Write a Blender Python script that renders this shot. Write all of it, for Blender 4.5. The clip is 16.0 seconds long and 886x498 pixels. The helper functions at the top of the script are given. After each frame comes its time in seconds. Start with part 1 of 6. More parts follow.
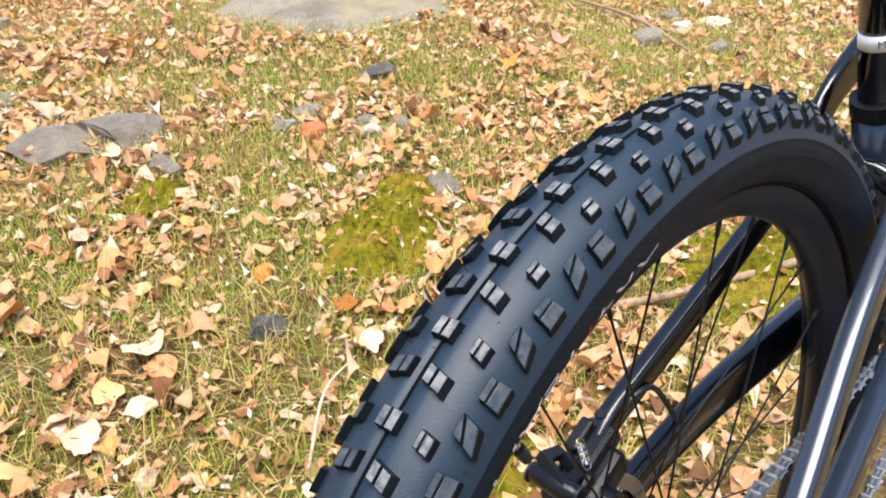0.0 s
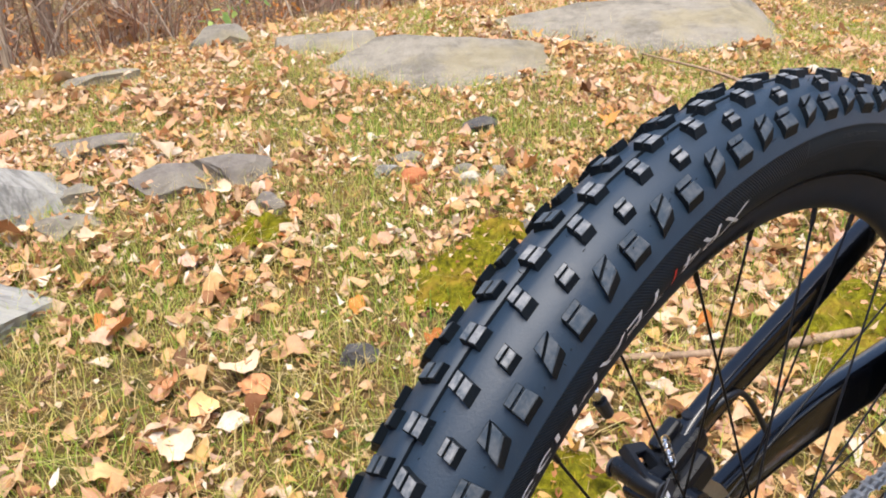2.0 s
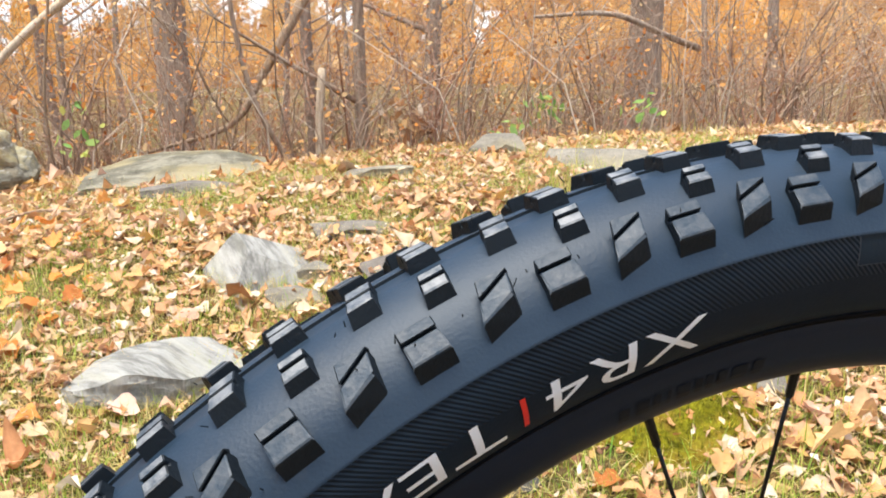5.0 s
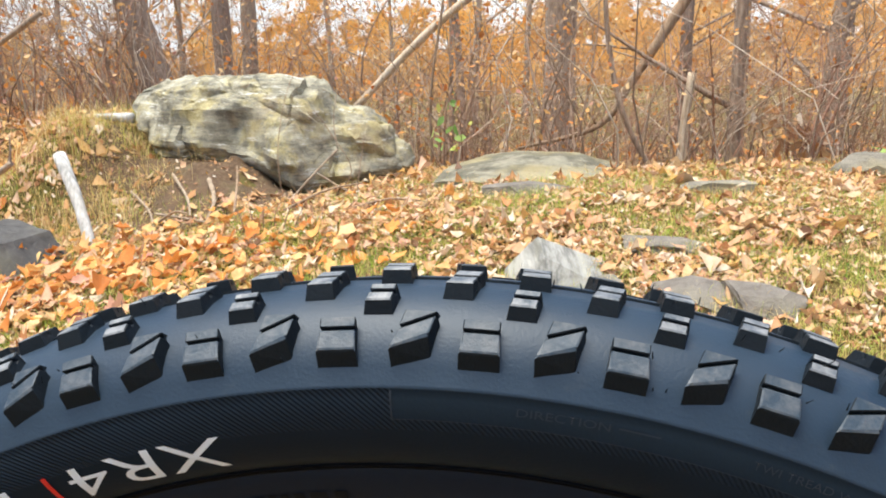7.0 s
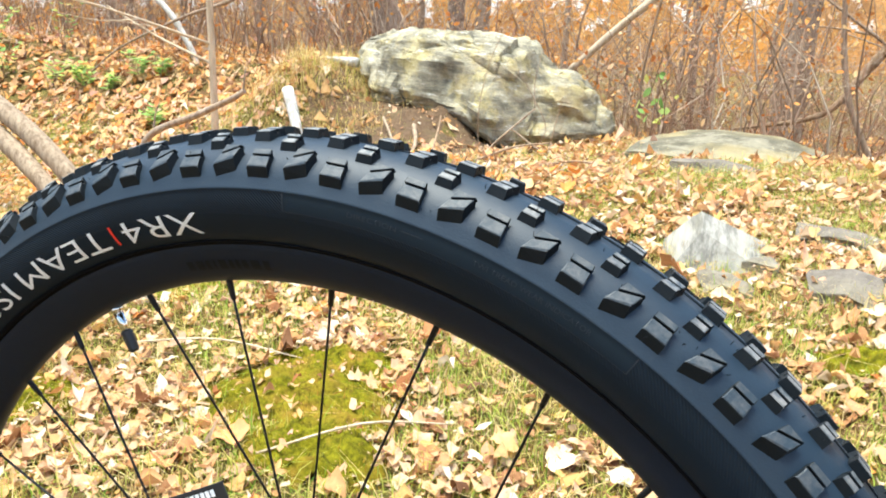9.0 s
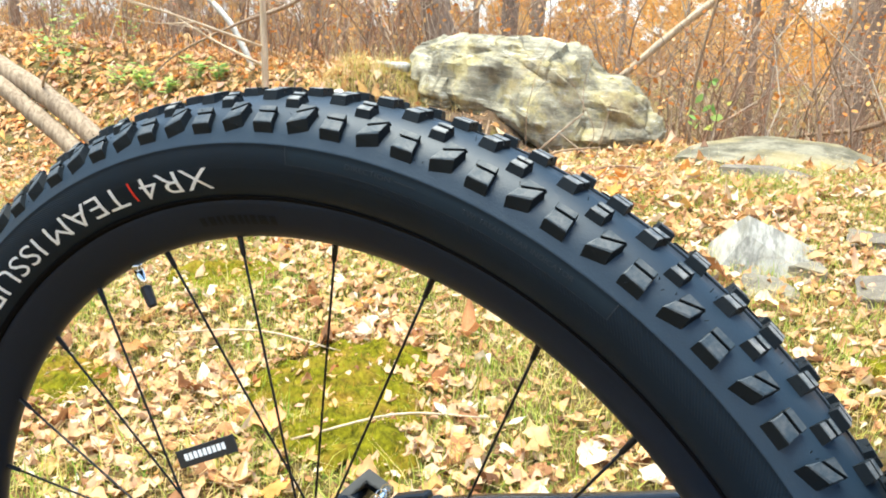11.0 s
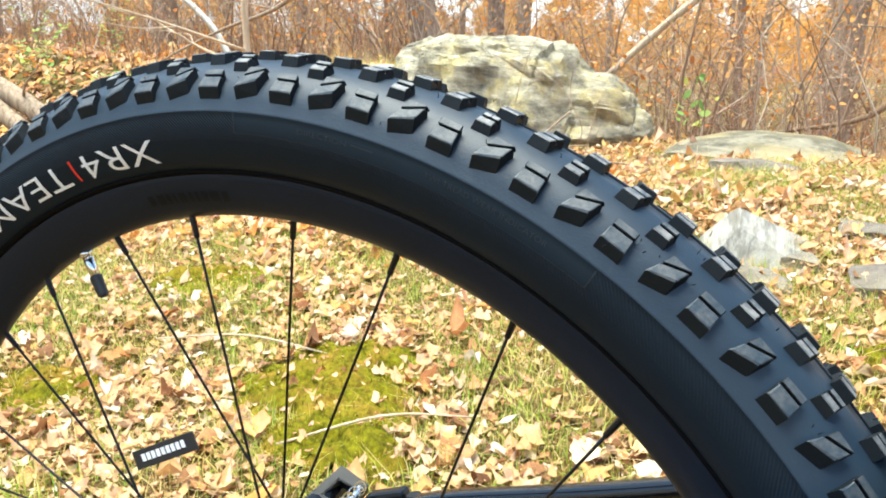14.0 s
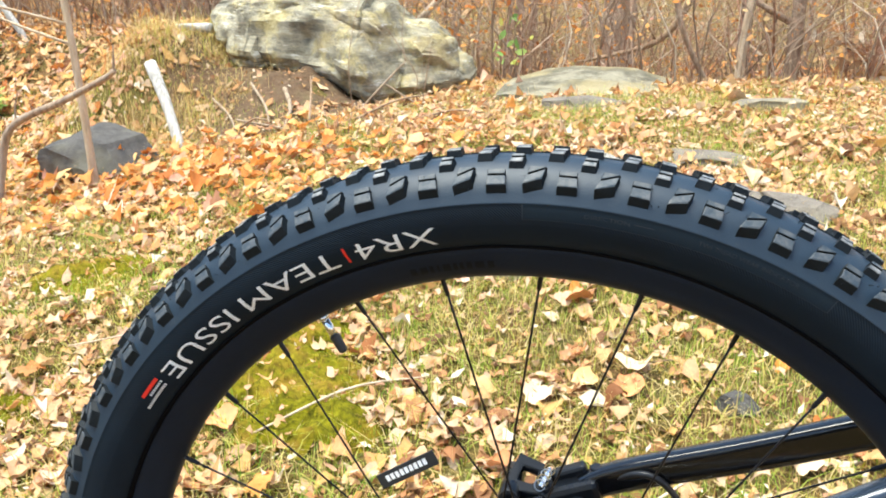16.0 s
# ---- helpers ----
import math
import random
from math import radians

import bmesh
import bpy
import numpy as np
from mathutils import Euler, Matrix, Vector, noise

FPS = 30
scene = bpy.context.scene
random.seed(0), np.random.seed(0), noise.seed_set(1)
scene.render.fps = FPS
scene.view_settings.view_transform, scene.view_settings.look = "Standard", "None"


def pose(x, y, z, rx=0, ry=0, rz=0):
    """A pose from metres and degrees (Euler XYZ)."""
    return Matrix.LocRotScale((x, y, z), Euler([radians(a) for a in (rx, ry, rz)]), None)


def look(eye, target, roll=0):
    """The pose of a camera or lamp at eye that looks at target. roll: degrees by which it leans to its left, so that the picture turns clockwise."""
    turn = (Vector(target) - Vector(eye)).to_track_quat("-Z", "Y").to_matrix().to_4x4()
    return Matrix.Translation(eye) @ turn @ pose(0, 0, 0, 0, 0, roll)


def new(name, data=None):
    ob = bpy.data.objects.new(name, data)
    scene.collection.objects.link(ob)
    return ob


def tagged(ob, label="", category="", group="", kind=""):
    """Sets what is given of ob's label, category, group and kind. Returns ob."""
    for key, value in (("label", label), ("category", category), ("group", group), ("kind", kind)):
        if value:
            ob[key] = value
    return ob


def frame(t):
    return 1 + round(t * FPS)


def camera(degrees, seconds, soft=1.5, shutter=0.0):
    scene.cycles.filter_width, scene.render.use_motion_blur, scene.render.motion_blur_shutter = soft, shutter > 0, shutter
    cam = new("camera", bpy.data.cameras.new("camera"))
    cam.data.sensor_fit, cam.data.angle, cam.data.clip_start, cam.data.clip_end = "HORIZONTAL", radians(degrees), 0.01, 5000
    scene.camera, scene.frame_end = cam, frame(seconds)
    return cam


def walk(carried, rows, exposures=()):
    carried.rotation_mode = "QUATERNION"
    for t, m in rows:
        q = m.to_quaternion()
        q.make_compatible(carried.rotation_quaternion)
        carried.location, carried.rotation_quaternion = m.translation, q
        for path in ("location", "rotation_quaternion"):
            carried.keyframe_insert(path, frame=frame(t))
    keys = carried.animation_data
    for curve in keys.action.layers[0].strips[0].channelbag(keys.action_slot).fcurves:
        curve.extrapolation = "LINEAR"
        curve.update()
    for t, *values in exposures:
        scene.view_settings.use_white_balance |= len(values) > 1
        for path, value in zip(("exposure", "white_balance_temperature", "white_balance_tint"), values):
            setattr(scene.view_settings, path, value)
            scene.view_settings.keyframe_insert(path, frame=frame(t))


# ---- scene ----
# The camera: eye, yaw to the left, pitch up and roll, in metres and degrees.
cam = camera(55.48, 16.0, soft=1.9)
PATH = [
    (0, -0.4003, -0.1933, 0.8945, -45.91, -27.06, -3.24),
    (0.5, -0.4216, -0.1980, 0.8831, -42.82, -24.92, -3.30),
    (1, -0.4288, -0.2119, 0.8794, -42.43, -24.59, -3.27),
    (1.5, -0.4344, -0.2177, 0.8734, -40.97, -23.27, -3.26),
    (2, -0.4295, -0.2219, 0.8457, -39.23, -21.95, -3.23),
    (2.5, -0.3967, -0.2273, 0.7938, -36.31, -19.92, -2.69),
    (3, -0.3622, -0.2264, 0.7578, -35.43, -17.44, -2.44),
    (3.5, -0.3724, -0.2327, 0.7413, -34.44, -16.23, -2.05),
    (3.7, -0.3633, -0.2325, 0.7414, -33.35, -15.62, -1.98),
    (5.8, -0.0819, -0.2053, 0.8066, -8.72, -13.28, 0.61),
    (6, -0.0460, -0.2124, 0.8107, -6.14, -13.51, 0.76),
    (6.5, 0.0218, -0.2350, 0.8287, 3.96, -13.35, -0.02),
    (7, 0.0359, -0.2428, 0.8198, 7.76, -13.10, -0.24),
    (7.5, 0.0637, -0.2797, 0.8292, 8.33, -12.85, -0.06),
    (8, 0.1217, -0.3248, 0.8115, 12.36, -14.39, 2.14),
    (8.5, 0.1852, -0.3502, 0.8161, 18.35, -15.53, 3.50),
    (8.7, 0.2022, -0.3587, 0.8173, 20.68, -15.90, 3.92),
    (11, 0.2564, -0.3660, 0.7943, 26.23, -15.44, 3.93),
    (11.5, 0.2622, -0.3646, 0.7971, 26.65, -15.40, 3.67),
    (12, 0.2738, -0.3619, 0.7918, 26.69, -15.52, 3.64),
    (12.5, 0.2794, -0.3549, 0.7956, 26.67, -15.60, 3.63),
    (13, 0.2622, -0.3359, 0.7849, 26.80, -15.80, 3.29),
    (13.5, 0.2620, -0.3151, 0.7581, 26.13, -15.20, 3.18),
    (14, 0.2561, -0.3334, 0.7700, 25.73, -15.05, 2.74),
    (14.5, 0.2035, -0.3931, 0.8076, 23.48, -14.18, 2.09),
    (15, 0.1529, -0.4242, 0.8384, 17.96, -14.53, 1.11),
    (15.5, 0.0934, -0.4499, 0.8545, 12.82, -17.72, 0.65),
    (16, 0.0386, -0.5011, 0.8627, 11.38, -19.02, 0.24),
]
# lean of the bicycle away from the camera, and the height of its rear axle
LEAN, AXLE = 3.0, 0.376


def aimed(x, y, z, yaw, pitch, roll):
    a, b = radians(yaw), radians(pitch)
    way = Vector((-math.sin(a) * math.cos(b), math.cos(a) * math.cos(b), math.sin(b)))
    eye = Vector((x, y, z))
    return look(eye, eye + way, roll)


walk(cam, [(r[0], aimed(*r[1:])) for r in PATH], exposures=[(0.0, 1.12, 6500, 12), (0.5, 1.02, 6500, 13), (2.0, 1.00, 6500, 13), (3.0, 1.22, 6500, 12), (3.5, 1.33, 6500, 12), (6.0, 1.18, 6500, 6), (7.0, 1.18, 6500, 6), (8.0, 1.56, 6500, 1), (8.5, 1.54, 6500, 1.5), (11.0, 1.60, 6500, -1), (14.0, 1.60, 6500, -1), (16.0, 1.44, 6500, 2)])

# ---- light: a bright overcast day ----
SUN_UP, SUN_ROUND = 77.0, 245.0
world = bpy.data.worlds.new("overcast_sky")
scene.world = world
world.use_nodes = True
wn = world.node_tree
wn.nodes.clear()
sky = wn.nodes.new("ShaderNodeTexSky")
sky.sky_type = "NISHITA"
sky.sun_disc = False
sky.sun_elevation, sky.sun_rotation = radians(SUN_UP), radians(SUN_ROUND)
sky.air_density, sky.dust_density, sky.ozone_density = 1.0, 0.8, 1.5
bg = wn.nodes.new("ShaderNodeBackground")
bg.inputs["Strength"].default_value = 0.15
wo = wn.nodes.new("ShaderNodeOutputWorld")
wn.links.new(sky.outputs[0], bg.inputs[0])
wn.links.new(bg.outputs[0], wo.inputs[0])
sun = new("sun", bpy.data.lights.new("sun", "SUN"))
sun.data.energy, sun.data.angle, sun.data.color = 3.5, radians(40), (1.0, 0.95, 0.86)
_a, _e = radians(SUN_ROUND), radians(SUN_UP)
_from = Vector((math.sin(_a) * math.cos(_e), math.cos(_a) * math.cos(_e), math.sin(_e)))
sun.matrix_world = look(_from * 30, (0, 0, 0))

rng = np.random.default_rng(7)


# ---- materials ----
def mat(name, build):
    m = bpy.data.materials.new(name)
    m.use_nodes = True
    nt = m.node_tree
    nt.nodes.clear()
    out = nt.nodes.new("ShaderNodeOutputMaterial")
    b = nt.nodes.new("ShaderNodeBsdfPrincipled")
    nt.links.new(b.outputs[0], out.inputs[0])
    build(nt, b)
    return m


def leaf_light(nt, b, share):
    """Thin leaves let part of the light through."""
    out = [n for n in nt.nodes if n.type == "OUTPUT_MATERIAL"][0]
    tr, mx = nt.nodes.new("ShaderNodeBsdfTranslucent"), nt.nodes.new("ShaderNodeMixShader")
    mx.inputs[0].default_value = share
    nt.links.new(b.outputs[0], mx.inputs[1])
    nt.links.new(tr.outputs[0], mx.inputs[2])
    nt.links.new(mx.outputs[0], out.inputs[0])
    return tr


def node(nt, kind, **inputs):
    n = nt.nodes.new(kind)
    for k, v in inputs.items():
        n.inputs[k.replace("_", " ")].default_value = v
    return n


def coords(nt, space="Object", scale=(1, 1, 1)):
    t = nt.nodes.new("ShaderNodeTexCoord")
    m = nt.nodes.new("ShaderNodeMapping")
    m.inputs["Scale"].default_value = scale
    nt.links.new(t.outputs[space], m.inputs["Vector"])
    return m.outputs[0]


def noise_at(nt, vec, scale, detail=4.0, rough=0.55, out="Fac"):
    n = node(nt, "ShaderNodeTexNoise", Scale=scale, Detail=detail, Roughness=rough)
    nt.links.new(vec, n.inputs["Vector"])
    return n.outputs[out]


def ramp(nt, fac, stops):
    r = nt.nodes.new("ShaderNodeValToRGB")
    els = r.color_ramp.elements
    while len(els) < len(stops):
        els.new(0.5)
    for e, (p, c) in zip(els, stops):
        e.position, e.color = p, (*c, 1)
    nt.links.new(fac, r.inputs[0])
    return r.outputs[0]


def mixed(nt, fac, a, b, kind="MIX"):
    m = nt.nodes.new("ShaderNodeMix")
    m.data_type, m.blend_type = "RGBA", kind
    for sock, v in ((m.inputs[0], fac), (m.inputs[6], a), (m.inputs[7], b)):
        if isinstance(v, (int, float)):
            sock.default_value = v
        elif isinstance(v, tuple):
            sock.default_value = (*v, 1)
        else:
            nt.links.new(v, sock)
    return m.outputs[2]


def math_node(nt, op, a, b=None):
    m = nt.nodes.new("ShaderNodeMath")
    m.operation = op
    for sock, v in zip(m.inputs, (a, b)):
        if v is None:
            continue
        if isinstance(v, (int, float)):
            sock.default_value = v
        else:
            nt.links.new(v, sock)
    return m.outputs[0]


def bump(nt, b, height, strength=0.3, distance=0.001):
    n = node(nt, "ShaderNodeBump", Strength=strength, Distance=distance)
    nt.links.new(height, n.inputs["Height"])
    nt.links.new(n.outputs[0], b.inputs["Normal"])


def plain(color, rough, metal=0.0, grain=400.0, vary=0.12, relief=0.15, depth=0.0005, spec=0.5, coat=0.0):
    """A surface of one colour with fine grain and blotches."""
    def build(nt, b):
        v = coords(nt)
        fine, broad = noise_at(nt, v, grain), noise_at(nt, v, grain / 18, 5)
        lo, hi = tuple(c * (1 - vary) for c in color), tuple(min(1, c * (1 + vary)) for c in color)
        c = mixed(nt, 0.35, ramp(nt, broad, [(0.3, lo), (0.7, hi)]), ramp(nt, fine, [(0.3, lo), (0.7, hi)]))
        nt.links.new(c, b.inputs["Base Color"])
        r = math_node(nt, "ADD", math_node(nt, "MULTIPLY", broad, 0.2), rough - 0.1)
        nt.links.new(r, b.inputs["Roughness"])
        b.inputs["Metallic"].default_value = metal
        b.inputs["Specular IOR Level"].default_value = spec
        b.inputs["Coat Weight"].default_value = coat
        bump(nt, b, fine, relief, depth)
    return build


def dusty_rubber(nt, b):
    v = coords(nt)
    fine, broad, dust = noise_at(nt, v, 900), noise_at(nt, v, 14, 6), noise_at(nt, v, 70, 8, 0.7)
    c = ramp(nt, broad, [(0.25, (0.008, 0.0185, 0.033)), (0.75, (0.012, 0.026, 0.044))])
    d = ramp(nt, dust, [(0.60, (0, 0, 0)), (0.82, (0.25, 0.25, 0.25))])
    c = mixed(nt, d, c, (0.11, 0.10, 0.085))
    nt.links.new(c, b.inputs["Base Color"])
    r = math_node(nt, "ADD", math_node(nt, "MULTIPLY", broad, 0.2), 0.40)
    nt.links.new(r, b.inputs["Roughness"])
    b.inputs["Specular IOR Level"].default_value = 0.40
    bump(nt, b, math_node(nt, "ADD", fine, math_node(nt, "MULTIPLY", dust, 0.7)), 0.22, 0.0006)


def knob_rubber(nt, b, first=0.52, most=0.28, pale=0.11, base=(0.012, 0.021, 0.030), gloss=0.5):
    v = coords(nt)
    info = nt.nodes.new("ShaderNodeObjectInfo")
    off = nt.nodes.new("ShaderNodeVectorMath")
    off.operation = "ADD"
    mul = math_node(nt, "MULTIPLY", info.outputs["Random"], 9.0)
    nt.links.new(v, off.inputs[0])
    nt.links.new(mul, off.inputs[1])
    fine, dust = noise_at(nt, off.outputs[0], 700), noise_at(nt, off.outputs[0], 160, 6, 0.7)
    d = ramp(nt, dust, [(first, (0, 0, 0)), (first + 0.3, (most, most, most))])
    c = mixed(nt, d, base, (pale, pale * 0.98, pale * 0.95))
    nt.links.new(c, b.inputs["Base Color"])
    b.inputs["Roughness"].default_value = 0.55
    b.inputs["Specular IOR Level"].default_value = gloss
    bump(nt, b, math_node(nt, "ADD", fine, dust), 0.3, 0.0007)


def hatched_sidewall(nt, b):
    """Fine slanting ribs moulded round the sidewall, with their shade put into the colour."""
    t = nt.nodes.new("ShaderNodeTexCoord")
    s = nt.nodes.new("ShaderNodeSeparateXYZ")
    nt.links.new(t.outputs["Object"], s.inputs[0])
    x, z = s.outputs[0], s.outputs[2]
    ang = math_node(nt, "ARCTAN2", x, z)
    rad = math_node(nt, "SQRT", math_node(nt, "ADD", math_node(nt, "MULTIPLY", x, x), math_node(nt, "MULTIPLY", z, z)))
    ribs = math_node(nt, "SINE", math_node(nt, "ADD", math_node(nt, "MULTIPLY", ang, 1100.0), math_node(nt, "MULTIPLY", rad, 3300.0)))
    # the ribs stop short of the rim and at a smooth panel that carries moulded words
    def past(v, lo):
        return math_node(nt, "GREATER_THAN", v, lo)
    plate = math_node(nt, "MULTIPLY", math_node(nt, "SUBTRACT", past(ang, radians(-1.8)), past(ang, radians(29.8))), past(rad, 0.3373))
    panel = math_node(nt, "MULTIPLY", past(rad, 0.3335), math_node(nt, "SUBTRACT", 1.0, plate))
    v = coords(nt)
    broad, fine = noise_at(nt, v, 22, 6), noise_at(nt, v, 800)
    # dark base paints the sidewall's shade; the smooth panel stays lighter, as if lit
    c = ramp(nt, broad, [(0.25, (0.007, 0.012, 0.019)), (0.75, (0.010, 0.018, 0.028))])
    c = mixed(nt, plate, c, (0.012, 0.021, 0.031))
    # rib crests mixed paler, as light catching them
    lit_ribs = math_node(nt, "MULTIPLY", math_node(nt, "GREATER_THAN", ribs, 0.3), panel)
    c = mixed(nt, math_node(nt, "MULTIPLY", lit_ribs, 0.16), c, (0.022, 0.034, 0.048))
    nt.links.new(c, b.inputs["Base Color"])
    r = math_node(nt, "ADD", math_node(nt, "MULTIPLY", broad, 0.25), 0.40)
    nt.links.new(r, b.inputs["Roughness"])
    b.inputs["Specular IOR Level"].default_value = 0.14
    bump(nt, b, math_node(nt, "ADD", math_node(nt, "MULTIPLY", ribs, panel), math_node(nt, "MULTIPLY", fine, 0.4)), 0.32, 0.0006)


def island_colours(stops, rough=0.75, grain=55.0, thin=0.0, spec=0.3):
    """A colour drawn for each separate piece of a mesh, with blotches and veins."""
    def build(nt, b):
        g = nt.nodes.new("ShaderNodeNewGeometry")
        v = coords(nt)
        blotch = noise_at(nt, v, grain, 5, 0.65)
        c = ramp(nt, g.outputs["Random Per Island"], stops)
        c = mixed(nt, 0.55, c, ramp(nt, blotch, [(0.2, (0.40, 0.34, 0.28)), (0.6, (1.0, 1.0, 1.0))]), "MULTIPLY")
        nt.links.new(c, b.inputs["Base Color"])
        b.inputs["Roughness"].default_value = rough
        b.inputs["Specular IOR Level"].default_value = spec
        if thin:
            nt.links.new(c, leaf_light(nt, b, thin).inputs[0])
        bump(nt, b, blotch, 0.4, 0.002)
    return build


def soil_and_straw(nt, b):
    v = coords(nt)
    big, mid, fine = noise_at(nt, v, 1.3, 5, 0.6), noise_at(nt, v, 9, 6, 0.65), noise_at(nt, v, 90, 6, 0.7)
    straw = ramp(nt, fine, [(0.25, (0.04, 0.022, 0.008)), (0.5, (0.16, 0.092, 0.036)), (0.75, (0.42, 0.28, 0.12))])
    turf = ramp(nt, fine, [(0.25, (0.04, 0.035, 0.010)), (0.55, (0.15, 0.135, 0.035)), (0.8, (0.38, 0.32, 0.11))])
    c = mixed(nt, ramp(nt, mid, [(0.42, (0, 0, 0)), (0.6, (1, 1, 1))]), straw, turf)
    c = mixed(nt, ramp(nt, big, [(0.5, (0, 0, 0)), (0.72, (0.5, 0.5, 0.5))]), c, (0.14, 0.09, 0.05))
    nt.links.new(c, b.inputs["Base Color"])
    b.inputs["Roughness"].default_value = 0.95
    b.inputs["Specular IOR Level"].default_value = 0.15
    bump(nt, b, math_node(nt, "ADD", fine, mid), 0.9, 0.02)


def moss_bed(nt, b):
    v = coords(nt)
    broad, mid, fine = noise_at(nt, v, 9, 5, 0.6), noise_at(nt, v, 60, 6, 0.7), noise_at(nt, v, 420, 4, 0.7)
    c = ramp(nt, mid, [(0.32, (0.055, 0.050, 0.005)), (0.50, (0.17, 0.155, 0.008)), (0.70, (0.32, 0.29, 0.016))])
    c = mixed(nt, ramp(nt, broad, [(0.50, (0, 0, 0)), (0.68, (0.6, 0.6, 0.6))]), c, (0.44, 0.24, 0.045))
    c = mixed(nt, 0.6, c, ramp(nt, fine, [(0.32, (0.35, 0.35, 0.3)), (0.6, (1, 1, 1))]), "MULTIPLY")
    nt.links.new(c, b.inputs["Base Color"])
    b.inputs["Roughness"].default_value = 0.95
    b.inputs["Specular IOR Level"].default_value = 0.1
    bump(nt, b, math_node(nt, "ADD", fine, mid), 0.9, 0.004)


def bare_soil(nt, b):
    v = coords(nt)
    mid, fine = noise_at(nt, v, 8, 6, 0.65), noise_at(nt, v, 60, 8, 0.75)
    c = ramp(nt, fine, [(0.25, (0.05, 0.028, 0.014)), (0.55, (0.15, 0.088, 0.045)), (0.8, (0.30, 0.195, 0.11))])
    c = mixed(nt, ramp(nt, mid, [(0.50, (0, 0, 0)), (0.7, (0.5, 0.5, 0.5))]), c, (0.17, 0.14, 0.06))
    nt.links.new(c, b.inputs["Base Color"])
    b.inputs["Roughness"].default_value = 0.95
    bump(nt, b, math_node(nt, "ADD", fine, mid), 0.9, 0.02)


def stone(dark, light, lichen=0.0, bands=0.0, tint=(0.46, 0.42, 0.22), turn=(1, 1, 1)):
    """Weathered schist: grain, slanting layers, lichen."""
    def build(nt, b):
        v = coords(nt, scale=turn)
        broad, mid, fine = noise_at(nt, v, 3, 6, 0.6), noise_at(nt, v, 16, 8, 0.7), noise_at(nt, v, 140, 6, 0.7)
        c = ramp(nt, mid, [(0.28, dark), (0.72, light)])
        if bands:
            layer = coords(nt, scale=(turn[0], turn[1], turn[2] * 5))
            streak = noise_at(nt, layer, 3.5, 9, 0.72)
            c = mixed(nt, bands, c, ramp(nt, streak, [(0.30, tuple(x * 0.55 for x in dark)), (0.44, dark), (0.52, light), (0.66, tuple(min(1, x * 1.3) for x in light))]))
        c = mixed(nt, 0.5, c, ramp(nt, fine, [(0.3, (0.6, 0.6, 0.6)), (0.65, (1, 1, 1))]), "MULTIPLY")
        if lichen:
            c = mixed(nt, ramp(nt, broad, [(0.5, (0, 0, 0)), (0.62, (lichen, lichen, lichen))]), c, tint)
        nt.links.new(c, b.inputs["Base Color"])
        b.inputs["Roughness"].default_value = 0.85
        b.inputs["Specular IOR Level"].default_value = 0.25
        bump(nt, b, math_node(nt, "ADD", math_node(nt, "MULTIPLY", fine, 0.5), math_node(nt, "MULTIPLY", mid, 1.5)), 0.8, 0.012)
    return build


def boulder_stone(nt, b):
    """Grey schist in dipping layers, with yellow-green lichen, pale quartz and rusty stains."""
    v = coords(nt)
    tilt = nt.nodes.new("ShaderNodeMapping")
    tilt.inputs["Rotation"].default_value = (0.15, 0.22, 0.0)
    tilt.inputs["Scale"].default_value = (1.2, 1.2, 6.5)
    nt.links.new(v, tilt.inputs["Vector"])
    lay = tilt.outputs[0]
    broad, blot, mid, fine = noise_at(nt, v, 2.3, 5, 0.6), noise_at(nt, v, 5.5, 8, 0.72), noise_at(nt, v, 17, 8, 0.72), noise_at(nt, v, 120, 6, 0.7)
    streak = noise_at(nt, lay, 3.0, 9, 0.72)
    c = ramp(nt, mid, [(0.32, (0.10, 0.085, 0.05)), (0.50, (0.31, 0.27, 0.175)), (0.68, (0.58, 0.52, 0.37))])
    c = mixed(nt, 0.55, c, ramp(nt, streak, [(0.35, (0.045, 0.042, 0.036)), (0.45, (0.20, 0.19, 0.165)), (0.55, (0.47, 0.43, 0.32)), (0.67, (0.74, 0.70, 0.57))]))
    c = mixed(nt, ramp(nt, blot, [(0.50, (0, 0, 0)), (0.60, (0.6, 0.6, 0.6))]), c, ramp(nt, mid, [(0.35, (0.32, 0.25, 0.08)), (0.65, (0.72, 0.60, 0.28))]))
    c = mixed(nt, ramp(nt, broad, [(0.56, (0, 0, 0)), (0.68, (0.45, 0.45, 0.45))]), c, (0.36, 0.25, 0.13))
    c = mixed(nt, ramp(nt, noise_at(nt, lay, 6.5, 8, 0.75), [(0.57, (0, 0, 0)), (0.65, (0.8, 0.8, 0.8))]), c, (0.80, 0.77, 0.68))
    c = mixed(nt, 0.6, c, ramp(nt, fine, [(0.3, (0.5, 0.5, 0.5)), (0.62, (1, 1, 1))]), "MULTIPLY")
    nt.links.new(c, b.inputs["Base Color"])
    b.inputs["Roughness"].default_value = 0.88
    b.inputs["Specular IOR Level"].default_value = 0.2
    bump(nt, b, math_node(nt, "ADD", math_node(nt, "ADD", math_node(nt, "MULTIPLY", fine, 0.5), math_node(nt, "MULTIPLY", mid, 1.4)), streak), 0.9, 0.014)


